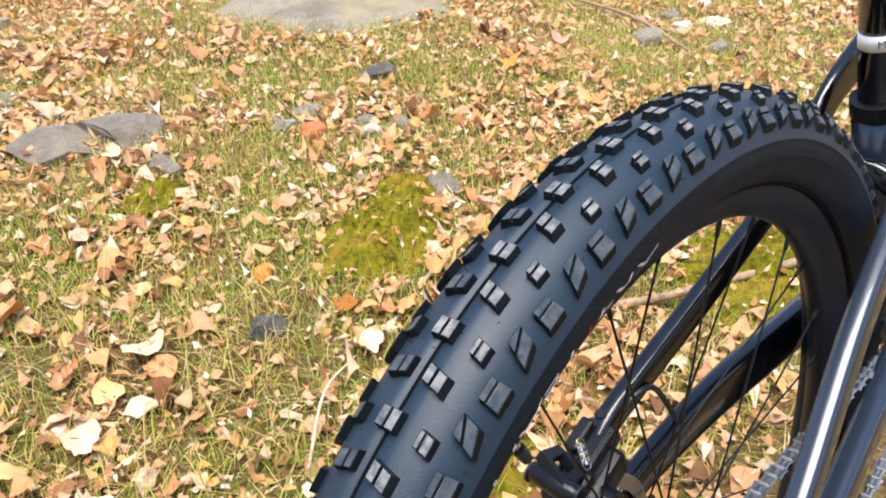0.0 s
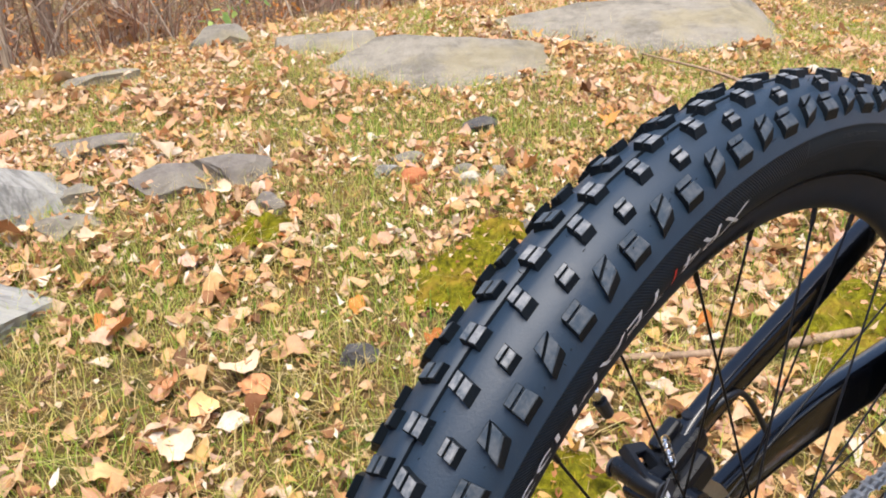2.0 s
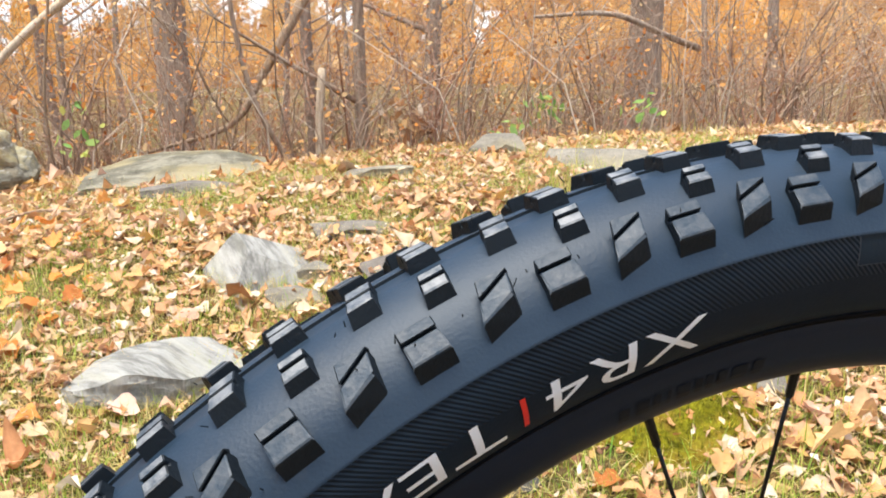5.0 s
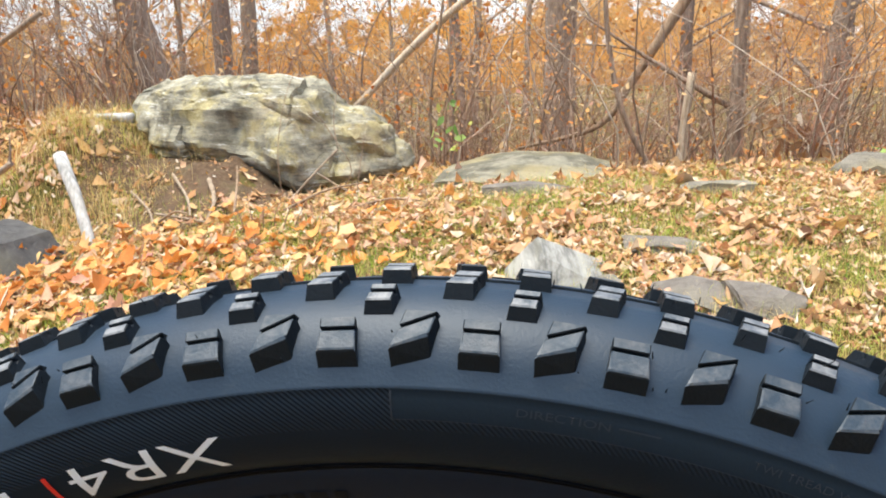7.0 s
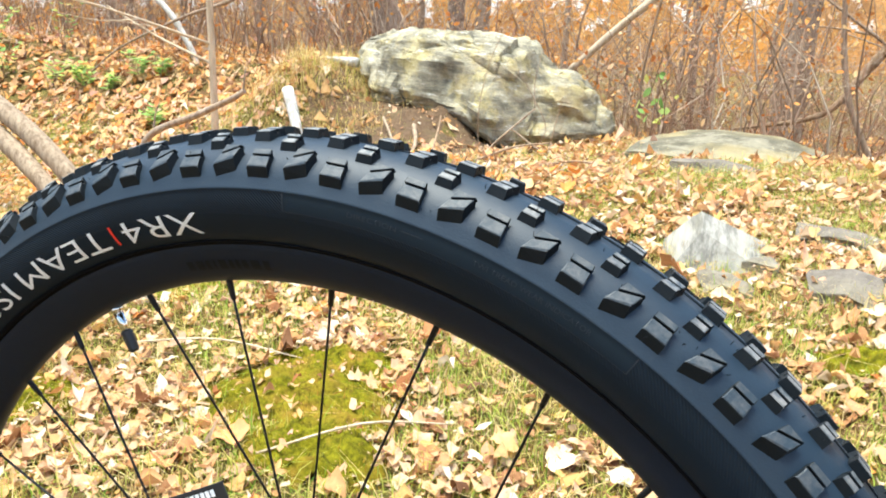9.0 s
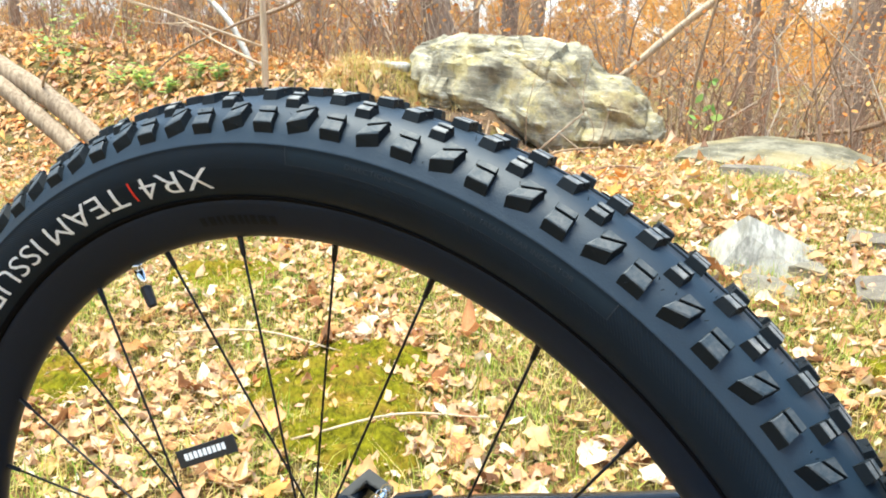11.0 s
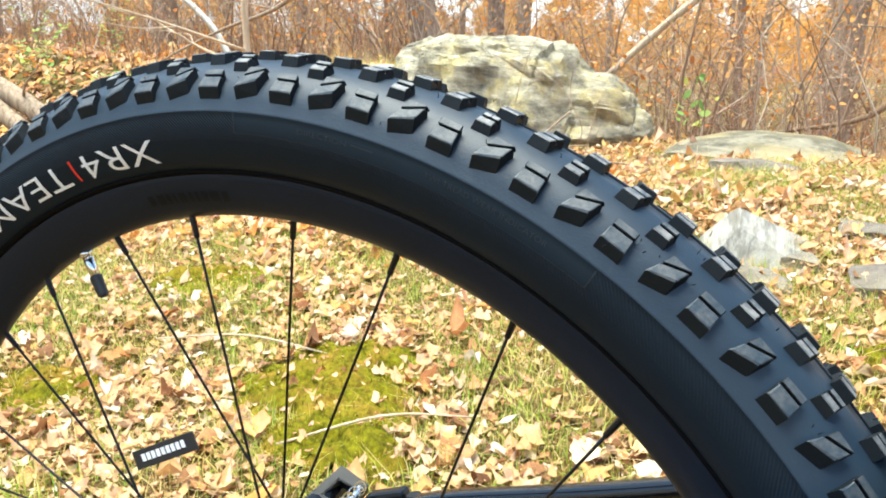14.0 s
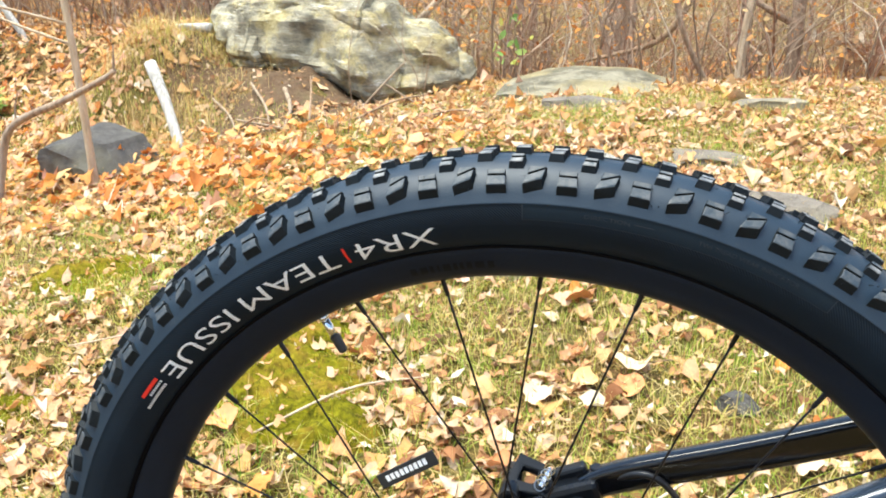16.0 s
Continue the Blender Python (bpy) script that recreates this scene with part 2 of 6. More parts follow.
def bark(dark, light, patch=0.0):
    def build(nt, b):
        v = coords(nt, scale=(1, 1, 0.16))
        furrow, fine, broad = noise_at(nt, v, 55, 6, 0.7), noise_at(nt, v, 260, 5), noise_at(nt, v, 5, 4)
        c = ramp(nt, furrow, [(0.3, dark), (0.65, light)])
        if patch:
            c = mixed(nt, ramp(nt, broad, [(0.5, (0, 0, 0)), (0.65, (patch, patch, patch))]), c, (0.62, 0.58, 0.50))
        nt.links.new(c, b.inputs["Base Color"])
        b.inputs["Roughness"].default_value = 0.9
        b.inputs["Specular IOR Level"].default_value = 0.2
        bump(nt, b, math_node(nt, "ADD", furrow, math_node(nt, "MULTIPLY", fine, 0.3)), 0.8, 0.006)
    return build


def far_woods(nt, b):
    """The far side of the wood: blurred trunks, orange leaves and pale gaps of sky, with a faint added glow."""
    v = coords(nt)
    tall = coords(nt, scale=(1, 1, 0.07))
    leaves, clumps, trunks, gaps = noise_at(nt, v, 0.9, 9, 0.78), noise_at(nt, v, 0.16, 4), noise_at(nt, tall, 1.5, 5, 0.7), noise_at(nt, v, 0.5, 8, 0.72)
    c = ramp(nt, leaves, [(0.30, (0.20, 0.11, 0.06)), (0.45, (0.42, 0.23, 0.11)), (0.58, (0.62, 0.36, 0.15)), (0.75, (0.78, 0.58, 0.34))])
    c = mixed(nt, ramp(nt, clumps, [(0.40, (0, 0, 0)), (0.62, (0.75, 0.75, 0.75))]), c, ramp(nt, leaves, [(0.3, (0.34, 0.15, 0.04)), (0.55, (0.78, 0.33, 0.06)), (0.75, (0.88, 0.55, 0.16))]))
    c = mixed(nt, ramp(nt, trunks, [(0.60, (0, 0, 0)), (0.68, (0.6, 0.6, 0.6))]), c, (0.32, 0.24, 0.19))
    z = nt.nodes.new("ShaderNodeSeparateXYZ")
    nt.links.new(v, z.inputs[0])
    up = math_node(nt, "MULTIPLY", math_node(nt, "SUBTRACT", z.outputs[2], 1.0), 0.045)
    up = math_node(nt, "ADD", up, math_node(nt, "MULTIPLY", z.outputs[0], -0.0035))
    sky_fac = ramp(nt, math_node(nt, "ADD", gaps, up), [(0.585, (0, 0, 0)), (0.64, (1, 1, 1))])
    c = mixed(nt, sky_fac, c, (0.98, 0.97, 0.95))
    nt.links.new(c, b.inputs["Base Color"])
    # weak emission of the same colours brightens the wood, though nothing there shines
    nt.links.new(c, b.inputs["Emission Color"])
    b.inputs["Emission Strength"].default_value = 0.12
    b.inputs["Roughness"].default_value = 1.0
    b.inputs["Specular IOR Level"].default_value = 0.0


M_RUBBER = mat("dusty_black_rubber", dusty_rubber)
# knob sides carry shade in their colour; tops carry skylight besides dust and scuffs
M_KNOB = mat("shade_dark_knob_rubber", lambda nt, b: knob_rubber(nt, b, 0.66, 0.10, 0.06, (0.005, 0.008, 0.011), 0.22))
M_TOP = mat("scuffed_skylit_knob_rubber", lambda nt, b: knob_rubber(nt, b, 0.40, 0.60, 0.13, (0.016, 0.030, 0.045)))
M_WORN = mat("worn_dusty_skylit_knob_rubber", lambda nt, b: knob_rubber(nt, b, 0.34, 0.85, 0.24, (0.016, 0.030, 0.045)))
M_SIDE = mat("shaded_ribbed_sidewall_rubber", hatched_sidewall)
M_RIM = mat("satin_black_rim", plain((0.008, 0.013, 0.023), 0.46, 0.0, 300, 0.15, 0.08, spec=0.20))
# almost black, to stand for shade where the tyre meets the rim
M_GAP_SHADE = mat("painted_bead_gap_shade", plain((0.003, 0.003, 0.004), 0.6, 0.0, 200, 0.2, 0.03, spec=0.06))
M_DECALPRINT = mat("dark_grey_decal_print", plain((0.009, 0.010, 0.012), 0.45, 0.0, 300, 0.2, 0.03, spec=0.12))
M_MOULD = mat("moulded_black_lettering", plain((0.022, 0.029, 0.040), 0.42, 0.0, 500, 0.15, 0.05, spec=0.35))
M_SPOKE = mat("black_spoke", plain((0.02, 0.02, 0.022), 0.35, 0.7, 600, 0.2, 0.05))
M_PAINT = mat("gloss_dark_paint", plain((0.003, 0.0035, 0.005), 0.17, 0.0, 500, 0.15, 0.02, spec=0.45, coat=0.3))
# on the near stays this paler blue base paints in the sky's reflection
M_SLATE_SHEEN = mat("slate_paint_with_sky_sheen", plain((0.022, 0.032, 0.050), 0.24, 0.2, 60, 0.06, 0.0, coat=0.5))
M_ALLOY = mat("black_anodised_alloy", plain((0.022, 0.023, 0.026), 0.34, 0.6, 500, 0.2, 0.06))
M_CALIPER = mat("black_cast_caliper", plain((0.005, 0.006, 0.008), 0.28, 0.0, 400, 0.2, 0.1, spec=0.35))
M_COVER = mat("slate_black_cover", plain((0.008, 0.010, 0.014), 0.45, 0.0, 500, 0.12, 0.05, spec=0.3))
M_STEEL = mat("worn_steel", plain((0.45, 0.44, 0.42), 0.32, 1.0, 400, 0.25, 0.1))
M_CHROME = mat("bright_nickel", plain((0.75, 0.75, 0.74), 0.16, 1.0, 400, 0.08, 0.03))
M_BRASS = mat("brass_pin", plain((0.55, 0.36, 0.14), 0.3, 1.0, 400, 0.2, 0.05))
M_PLASTIC = mat("black_plastic", plain((0.02, 0.021, 0.024), 0.45, 0.0, 500, 0.2, 0.1))
M_HOSE = mat("black_hose", plain((0.016, 0.016, 0.018), 0.38, 0.0, 500, 0.2, 0.06))
M_WHITE = mat("white_print", plain((0.88, 0.88, 0.88), 0.5, 0.0, 300, 0.06, 0.05))
M_RED = mat("red_print", plain((0.75, 0.03, 0.02), 0.45, 0.0, 300, 0.1, 0.05))
M_LENS = mat("red_lamp_lens", plain((0.85, 0.03, 0.015), 0.15, 0.0, 300, 0.08, 0.03, coat=0.5))
M_GROUND = mat("soil_and_dry_turf", soil_and_straw)
M_SOIL = mat("bare_brown_soil", bare_soil)
M_LEAF = mat("fallen_leaves_tan", island_colours([(0.0, (0.10, 0.045, 0.02)), (0.09, (0.34, 0.13, 0.045)), (0.18, (0.58, 0.30, 0.11)), (0.27, (0.70, 0.44, 0.20)), (0.36, (0.62, 0.36, 0.11)), (0.45, (0.55, 0.29, 0.17)), (0.54, (0.74, 0.53, 0.31)), (0.62, (0.50, 0.20, 0.06)), (0.70, (0.66, 0.42, 0.19)), (0.78, (0.38, 0.21, 0.10)), (0.86, (0.74, 0.56, 0.35)), (0.94, (0.62, 0.34, 0.24)), (1.0, (0.84, 0.74, 0.58))], thin=0.25))
M_LEAF_MIX = mat("fallen_leaves_buff", island_colours([(0.0, (0.14, 0.07, 0.035)), (0.10, (0.36, 0.165, 0.07)), (0.20, (0.58, 0.31, 0.13)), (0.32, (0.66, 0.42, 0.24)), (0.42, (0.62, 0.36, 0.11)), (0.52, (0.68, 0.47, 0.29)), (0.64, (0.54, 0.24, 0.10)), (0.74, (0.60, 0.37, 0.24)), (0.88, (0.70, 0.53, 0.36)), (1.0, (0.80, 0.70, 0.56))], thin=0.25))
M_LEAF_O = mat("fallen_leaves_orange", island_colours([(0.0, (0.42, 0.13, 0.03)), (0.3, (0.72, 0.28, 0.06)), (0.6, (0.78, 0.42, 0.14)), (0.85, (0.80, 0.56, 0.28)), (1.0, (0.55, 0.26, 0.20))], thin=0.3))
M_GRASS = mat("grass_blades", island_colours([(0.0, (0.32, 0.44, 0.06)), (0.25, (0.52, 0.56, 0.11)), (0.50, (0.66, 0.64, 0.17)), (0.75, (0.78, 0.60, 0.22)), (1.0, (0.84, 0.70, 0.36))], 0.7, 30, thin=0.5))
M_GREENGRASS = mat("fresh_grass_blades", island_colours([(0.0, (0.14, 0.32, 0.03)), (0.4, (0.28, 0.46, 0.05)), (0.75, (0.44, 0.58, 0.09)), (1.0, (0.62, 0.64, 0.14))], 0.7, 30, thin=0.5))
M_MOSS = mat("yellow_green_moss", island_colours([(0.0, (0.08, 0.07, 0.006)), (0.30, (0.15, 0.14, 0.006)), (0.60, (0.30, 0.265, 0.010)), (0.85, (0.42, 0.32, 0.025)), (1.0, (0.40, 0.18, 0.03))], 0.85, 60, thin=0.3))
M_MOSSBED = mat("lumpy_moss_bed", moss_bed)
M_STRAW = mat("straw_blades", island_colours([(0.0, (0.40, 0.24, 0.08)), (0.5, (0.70, 0.50, 0.20)), (1.0, (0.84, 0.68, 0.36))], 0.8, 30, thin=0.35))
M_GREEN = mat("green_leaves", island_colours([(0.0, (0.22, 0.42, 0.10)), (0.5, (0.38, 0.58, 0.17)), (0.8, (0.56, 0.66, 0.18)), (1.0, (0.74, 0.70, 0.18))], 0.6, 20, thin=0.5))
M_WOODLEAF = mat("autumn_canopy_leaves", island_colours([(0.0, (0.34, 0.15, 0.07)), (0.3, (0.58, 0.26, 0.08)), (0.6, (0.74, 0.40, 0.12)), (0.85, (0.78, 0.56, 0.24)), (1.0, (0.72, 0.58, 0.40))], 0.75, 15, thin=0.35))
M_BRUSH = mat("dry_brush_stems", island_colours([(0.0, (0.16, 0.075, 0.045)), (0.5, (0.32, 0.165, 0.10)), (0.85, (0.42, 0.26, 0.17)), (1.0, (0.56, 0.43, 0.31))], 0.9, 20))
M_FLATROCK = mat("streaked_grey_rock", stone((0.085, 0.075, 0.05), (0.34, 0.305, 0.22), 0.6, 0.5, (0.34, 0.27, 0.13)))
M_GREYBRUSH = mat("grey_branches", island_colours([(0.0, (0.18, 0.12, 0.085)), (0.6, (0.38, 0.28, 0.20)), (1.0, (0.58, 0.48, 0.37))], 0.9, 20))
M_BOULDER = mat("lichened_schist", boulder_stone)
M_SLAB = mat("grey_slate", stone((0.12, 0.10, 0.082), (0.29, 0.25, 0.205), 0.25, 0.0, (0.26, 0.23, 0.14)))
M_LEDGE = mat("pale_grey_ledge_stone", stone((0.15, 0.13, 0.098), (0.34, 0.30, 0.235), 0.45, 0.35, (0.34, 0.28, 0.15)))
M_PALE = mat("pale_streaked_stone", stone((0.20, 0.19, 0.165), (0.50, 0.475, 0.42), 0.15, 0.55, turn=(7.0, 0.8, 0.8)))
M_BASALT = mat("dark_grey_stone", stone((0.055, 0.05, 0.048), (0.14, 0.13, 0.12), 0.1))
M_BRICK = mat("red_brown_pebble", stone((0.42, 0.13, 0.05), (0.62, 0.24, 0.10)))
M_TAN = mat("buff_pebble", stone((0.45, 0.38, 0.28), (0.70, 0.62, 0.50)))
M_BARK = mat("grey_brown_bark", bark((0.15, 0.10, 0.07), (0.43, 0.32, 0.23), 0.22))
M_BARKDK = mat("dark_bark", bark((0.12, 0.085, 0.065), (0.34, 0.25, 0.19)))
M_LIMB = mat("brown_grey_limb_bark", bark((0.15, 0.10, 0.065), (0.44, 0.34, 0.24)))
M_DEADWOOD = mat("bleached_dead_wood", bark((0.36, 0.26, 0.17), (0.66, 0.53, 0.38), 0.3))
M_BIRCH = mat("peeling_white_bark", bark((0.26, 0.24, 0.21), (0.70, 0.68, 0.63), 0.4))
M_TWIG = mat("brown_twig_bark", bark((0.16, 0.10, 0.06), (0.40, 0.28, 0.18)))
M_FAR = mat("glowing_far_autumn_wood", far_woods)


# ---- building helpers ----
def part(name, bm, material, parent=None, label="", smooth=False):
    """Links a bmesh as one mesh object, under a thing or a part."""
    me = bpy.data.meshes.new(name)
    bm.normal_update()
    bm.to_mesh(me)
    bm.free()
    return link_mesh(name, me, material, parent, label, smooth)


def link_mesh(name, me, material, parent=None, label="", smooth=False):
    if material and not me.materials:
        me.materials.append(material)
    if smooth:
        me.polygons.foreach_set("use_smooth", [True] * len(me.polygons))
    ob = new(name, me)
    if parent:
        ob.parent = parent
    return tagged(ob, label)


def raw_mesh(name, verts, faces):
    """A mesh from arrays: verts (n, 3) and faces (m, k)."""
    verts, faces = np.asarray(verts, np.float32), np.asarray(faces, np.int32)
    me = bpy.data.meshes.new(name)
    me.vertices.add(len(verts))
    me.vertices.foreach_set("co", verts.ravel())
    k = faces.shape[1]
    me.loops.add(faces.size)
    me.loops.foreach_set("vertex_index", faces.ravel())
    me.polygons.add(len(faces))
    me.polygons.foreach_set("loop_start", np.arange(0, faces.size, k, dtype=np.int32))
    me.polygons.foreach_set("loop_total", np.full(len(faces), k, np.int32))
    me.update(calc_edges=True)
    return me


def smooth_step(a, b, v):
    t = np.clip((v - a) / (b - a), 0, 1)
    return t * t * (3 - 2 * t)


def ripple(x, y):
    return 0.010 * np.sin(5.1 * x + 1.3 * np.sin(2.3 * y)) * np.sin(4.3 * y + 0.7) + 0.006 * np.sin(13 * x + 2) * np.sin(11.0 * y + 1.1 * x)


def ground_z(x, y):
    """Height of the ground: a gentle slope up to a crest, and a bank under the boulder."""
    x, y = np.asarray(x, float), np.asarray(y, float)
    lift = smooth_step(-0.2, 1.0, y)
    z = 0.0835 * np.clip(x, -4.0, 0) * lift + 0.0634 * 1.2 * np.tanh(np.maximum(x, 0) / 1.2) * lift
    z = z + 0.0928 * np.clip(y, 0, 2.8) - 0.0063 * smooth_step(0.2, 0.8, y)
    edge = 3.7 + 0.75 * smooth_step(0.2, -1.2, x)
    z = z - 0.19 * np.clip(y - edge, 0, 5.5)
    z = z - 0.075 * np.clip(-x - 1.1, 0, 3.0) * smooth_step(1.2, 2.4, y)
    top = 0.29 + 0.19 * smooth_step(-1.95, -2.3, x)
    rise = smooth_step(2.9, 3.75, y + 0.06 * np.sin(7 * x)) * smooth_step(-3.05, -2.45, x + 0.10 * np.sin(5 * y)) * (1 - smooth_step(-1.55, -1.1, x)) * (1 - smooth_step(4.6, 6.0, y))
    z = z + np.maximum(top - z, 0) * rise
    slope = smooth_step(2.7, 4.7, y + 0.10 * np.sin(3 * x)) * smooth_step(-2.25, -2.95, x) * (1 - smooth_step(6.0, 10.0, y)) * smooth_step(-11.0, -8.0, x)
    z = z + np.maximum(0.36 - z, 0) * slope
    return z + ripple(x, y) * smooth_step(0.15, 0.7, np.hypot(x, y))


def ground_at(x, y):
    return float(ground_z(x, y))


def tube(bm, points, radii, sides=8, caps=True):
    """A tapering tube along points."""
    pts = [Vector(p) for p in points]
    rings, up = [], None
    for i, p in enumerate(pts):
        d = (pts[min(i + 1, len(pts) - 1)] - pts[max(i - 1, 0)]).normalized()
        if up is None:
            up = Vector((0, 1, 0)) if abs(d.y) < 0.9 else Vector((1, 0, 0))
        a = d.cross(up).normalized()
        b = a.cross(d).normalized()
        up = b
        r = radii[i] if hasattr(radii, "__len__") else radii
        ra, rb = r if hasattr(r, "__len__") else (r, r)
        rings.append([bm.verts.new(p + a * (ra * math.cos(2 * math.pi * k / sides)) + b * (rb * math.sin(2 * math.pi * k / sides))) for k in range(sides)])
    for r0, r1 in zip(rings, rings[1:]):
        for k in range(sides):
            bm.faces.new((r0[k], r0[(k + 1) % sides], r1[(k + 1) % sides], r1[k]))
    if caps:
        bm.faces.new(rings[0][::-1])
        bm.faces.new(rings[-1])
    return rings


def curved(points, n=6):
    """More points along a smooth line through the given ones."""
    p = [Vector(q) for q in points]
    p = [p[0] * 2 - p[1]] + p + [p[-1] * 2 - p[-2]]
    out = []
    for i in range(1, len(p) - 2):
        for k in range(n):
            t = k / n
            a, b, c, d = p[i - 1], p[i], p[i + 1], p[i + 2]
            out.append(0.5 * ((2 * b) + (c - a) * t + (2 * a - 5 * b + 4 * c - d) * t * t + (3 * b - a - 3 * c + d) * t ** 3))
    return out + [p[-2]]


def block(bm, size, m=None, bevel=0.0, taper=1.0):
    r = bmesh.ops.create_cube(bm, size=1.0)
    for v in r["verts"]:
        k = taper if v.co.z > 0 else 1.0
        v.co = Vector((v.co.x * size[0] * k, v.co.y * size[1] * k, v.co.z * size[2]))
    if bevel:
        edges = list({e for v in r["verts"] for e in v.link_edges})
        out = bmesh.ops.bevel(bm, geom=edges, offset=bevel, segments=2, affect="EDGES", profile=0.5)
        verts = list({v for f in out["faces"] for v in f.verts} | {v for v in r["verts"] if v.is_valid})
    else:
        verts = r["verts"]
    if m is not None:
        bmesh.ops.transform(bm, matrix=m, verts=verts)
    return verts


def rod(bm, a, b, r, sides=12, r2=None):
    tube(bm, [a, b], [r, r if r2 is None else r2], sides)


def spun(bm, profile, steps, closed=True, start=0.0, stop=360.0):
    """A profile of (radius, y) turned round the axle (the y axis). Angles run from up towards the front."""
    full = abs(stop - start) >= 360
    rings = []
    for i in range(steps if full else steps + 1):
        a = radians(start + (stop - start) * i / steps)
        s, c = math.sin(a), math.cos(a)
        rings.append([bm.verts.new((r * s, y, r * c)) for r, y in profile])
    n = len(rings)
    k = len(profile)
    for i in range(n if full else n - 1):
        p, q = rings[i], rings[(i + 1) % n]
        for j in range(k if closed else k - 1):
            bm.faces.new((p[j], p[(j + 1) % k], q[(j + 1) % k], q[j]))
    if not full and closed:
        bm.faces.new(rings[0][::-1])
        bm.faces.new(rings[-1])


def on_wheel(phi, r, y=0.0):
    a = radians(phi)
    return Vector((r * math.sin(a), y, r * math.cos(a)))


def turned(phi):
    """A turn about the axle by phi degrees towards the front."""
    return Matrix.Rotation(radians(phi), 4, "Y")


# ---- the ground ----
def graded(lo, hi, fine_lo, fine_hi, fine, grow=1.22):
    """Grid lines: even steps in the middle, growing outwards."""
    out = list(np.arange(fine_lo, fine_hi + fine / 2, fine))
    step, x = fine, fine_hi
    while x < hi:
        step *= grow
        x += step
        out.append(min(x, hi))
    step, x = fine, fine_lo
    while x > lo:
        step *= grow
        x -= step
        out.insert(0, max(x, lo))
    return np.array(out)


gx, gy = graded(-300, 300, -4.5, 4.5, 0.05), graded(-300, 300, -0.5, 5.5, 0.05)
GX, GY = np.meshgrid(gx, gy)
nx, ny = len(gx), len(gy)
idx = np.arange(nx * ny).reshape(ny, nx)
quads = np.stack([idx[:-1, :-1], idx[:-1, 1:], idx[1:, 1:], idx[1:, :-1]], -1).reshape(-1, 4)
ground = link_mesh("ground", raw_mesh("ground", np.stack([GX, GY, ground_z(GX, GY)], -1).reshape(-1, 3), quads), M_GROUND, smooth=True)
tagged(ground, "grassy clearing of brown soil and dry turf", "ground", kind="structure")

# a curved screen of far woodland, a long way behind the last trees
bm = bmesh.new()
rows_ = []
# full circle: the unseen half behind the camera is added to darken reflections
for i in range(97):
    a = radians(-180 + 360 * i / 96)
    rows_.append([bm.verts.new((math.sin(a) * 42, math.cos(a) * 42, z)) for z in (-4, 4, 10, 16 + 2.5 * math.sin(i * 1.7) + 1.5 * math.sin(i * 4.1))])
for p, q in zip(rows_, rows_[1:]):
    for j in range(3):
        bm.faces.new((p[j], p[j + 1], q[j + 1], q[j]))
tagged(part("backdrop", bm, M_FAR), "distant autumn woodland in orange and brown, its unseen rear half added", "backdrop", kind="structure")


# ---- the bicycle ----
bicycle = tagged(new("bicycle"), "dark grey mountain bicycle leaning slightly on leafy grass", "bicycle")
bicycle.matrix_basis = pose(0, 0, AXLE, -LEAN, 0, 0)

# tyre: half profile of radius and half width, from the rim to the crown
HALF = [(0.3150, 0.0150), (0.3160, 0.0185), (0.3195, 0.0236), (0.3230, 0.0264), (0.3280, 0.0298), (0.3337, 0.0322), (0.3390, 0.0335),
        (0.3440, 0.0340), (0.3466, 0.0339), (0.3471, 0.0342), (0.3480, 0.0337), (0.3530, 0.0321), (0.3580, 0.0296), (0.3625, 0.0261),
        (0.3665, 0.0213), (0.3695, 0.0159), (0.3718, 0.0090), (0.3727, 0.0016), (0.3714, 0.0009)]


def casing_y(r):
    return float(np.interp(r, [p[0] for p in HALF[:12]], [p[1] for p in HALF[:12]]))


bm = bmesh.new()
outer = [(r, -y) for r, y in HALF] + [(r, y) for r, y in reversed(HALF)]
spun(bm, outer, 318)
me = bpy.data.meshes.new("tyre")
bm.to_mesh(me)
bm.free()
me.materials.append(M_RUBBER)
me.materials.append(M_SIDE)
for f in me.polygons:
    c = f.center
    f.material_index = 1 if math.hypot(c.x, c.z) < 0.3473 else 0
tyre = link_mesh("tyre", me, None, bicycle, "wide knobbly black tyre with white lettering", True)


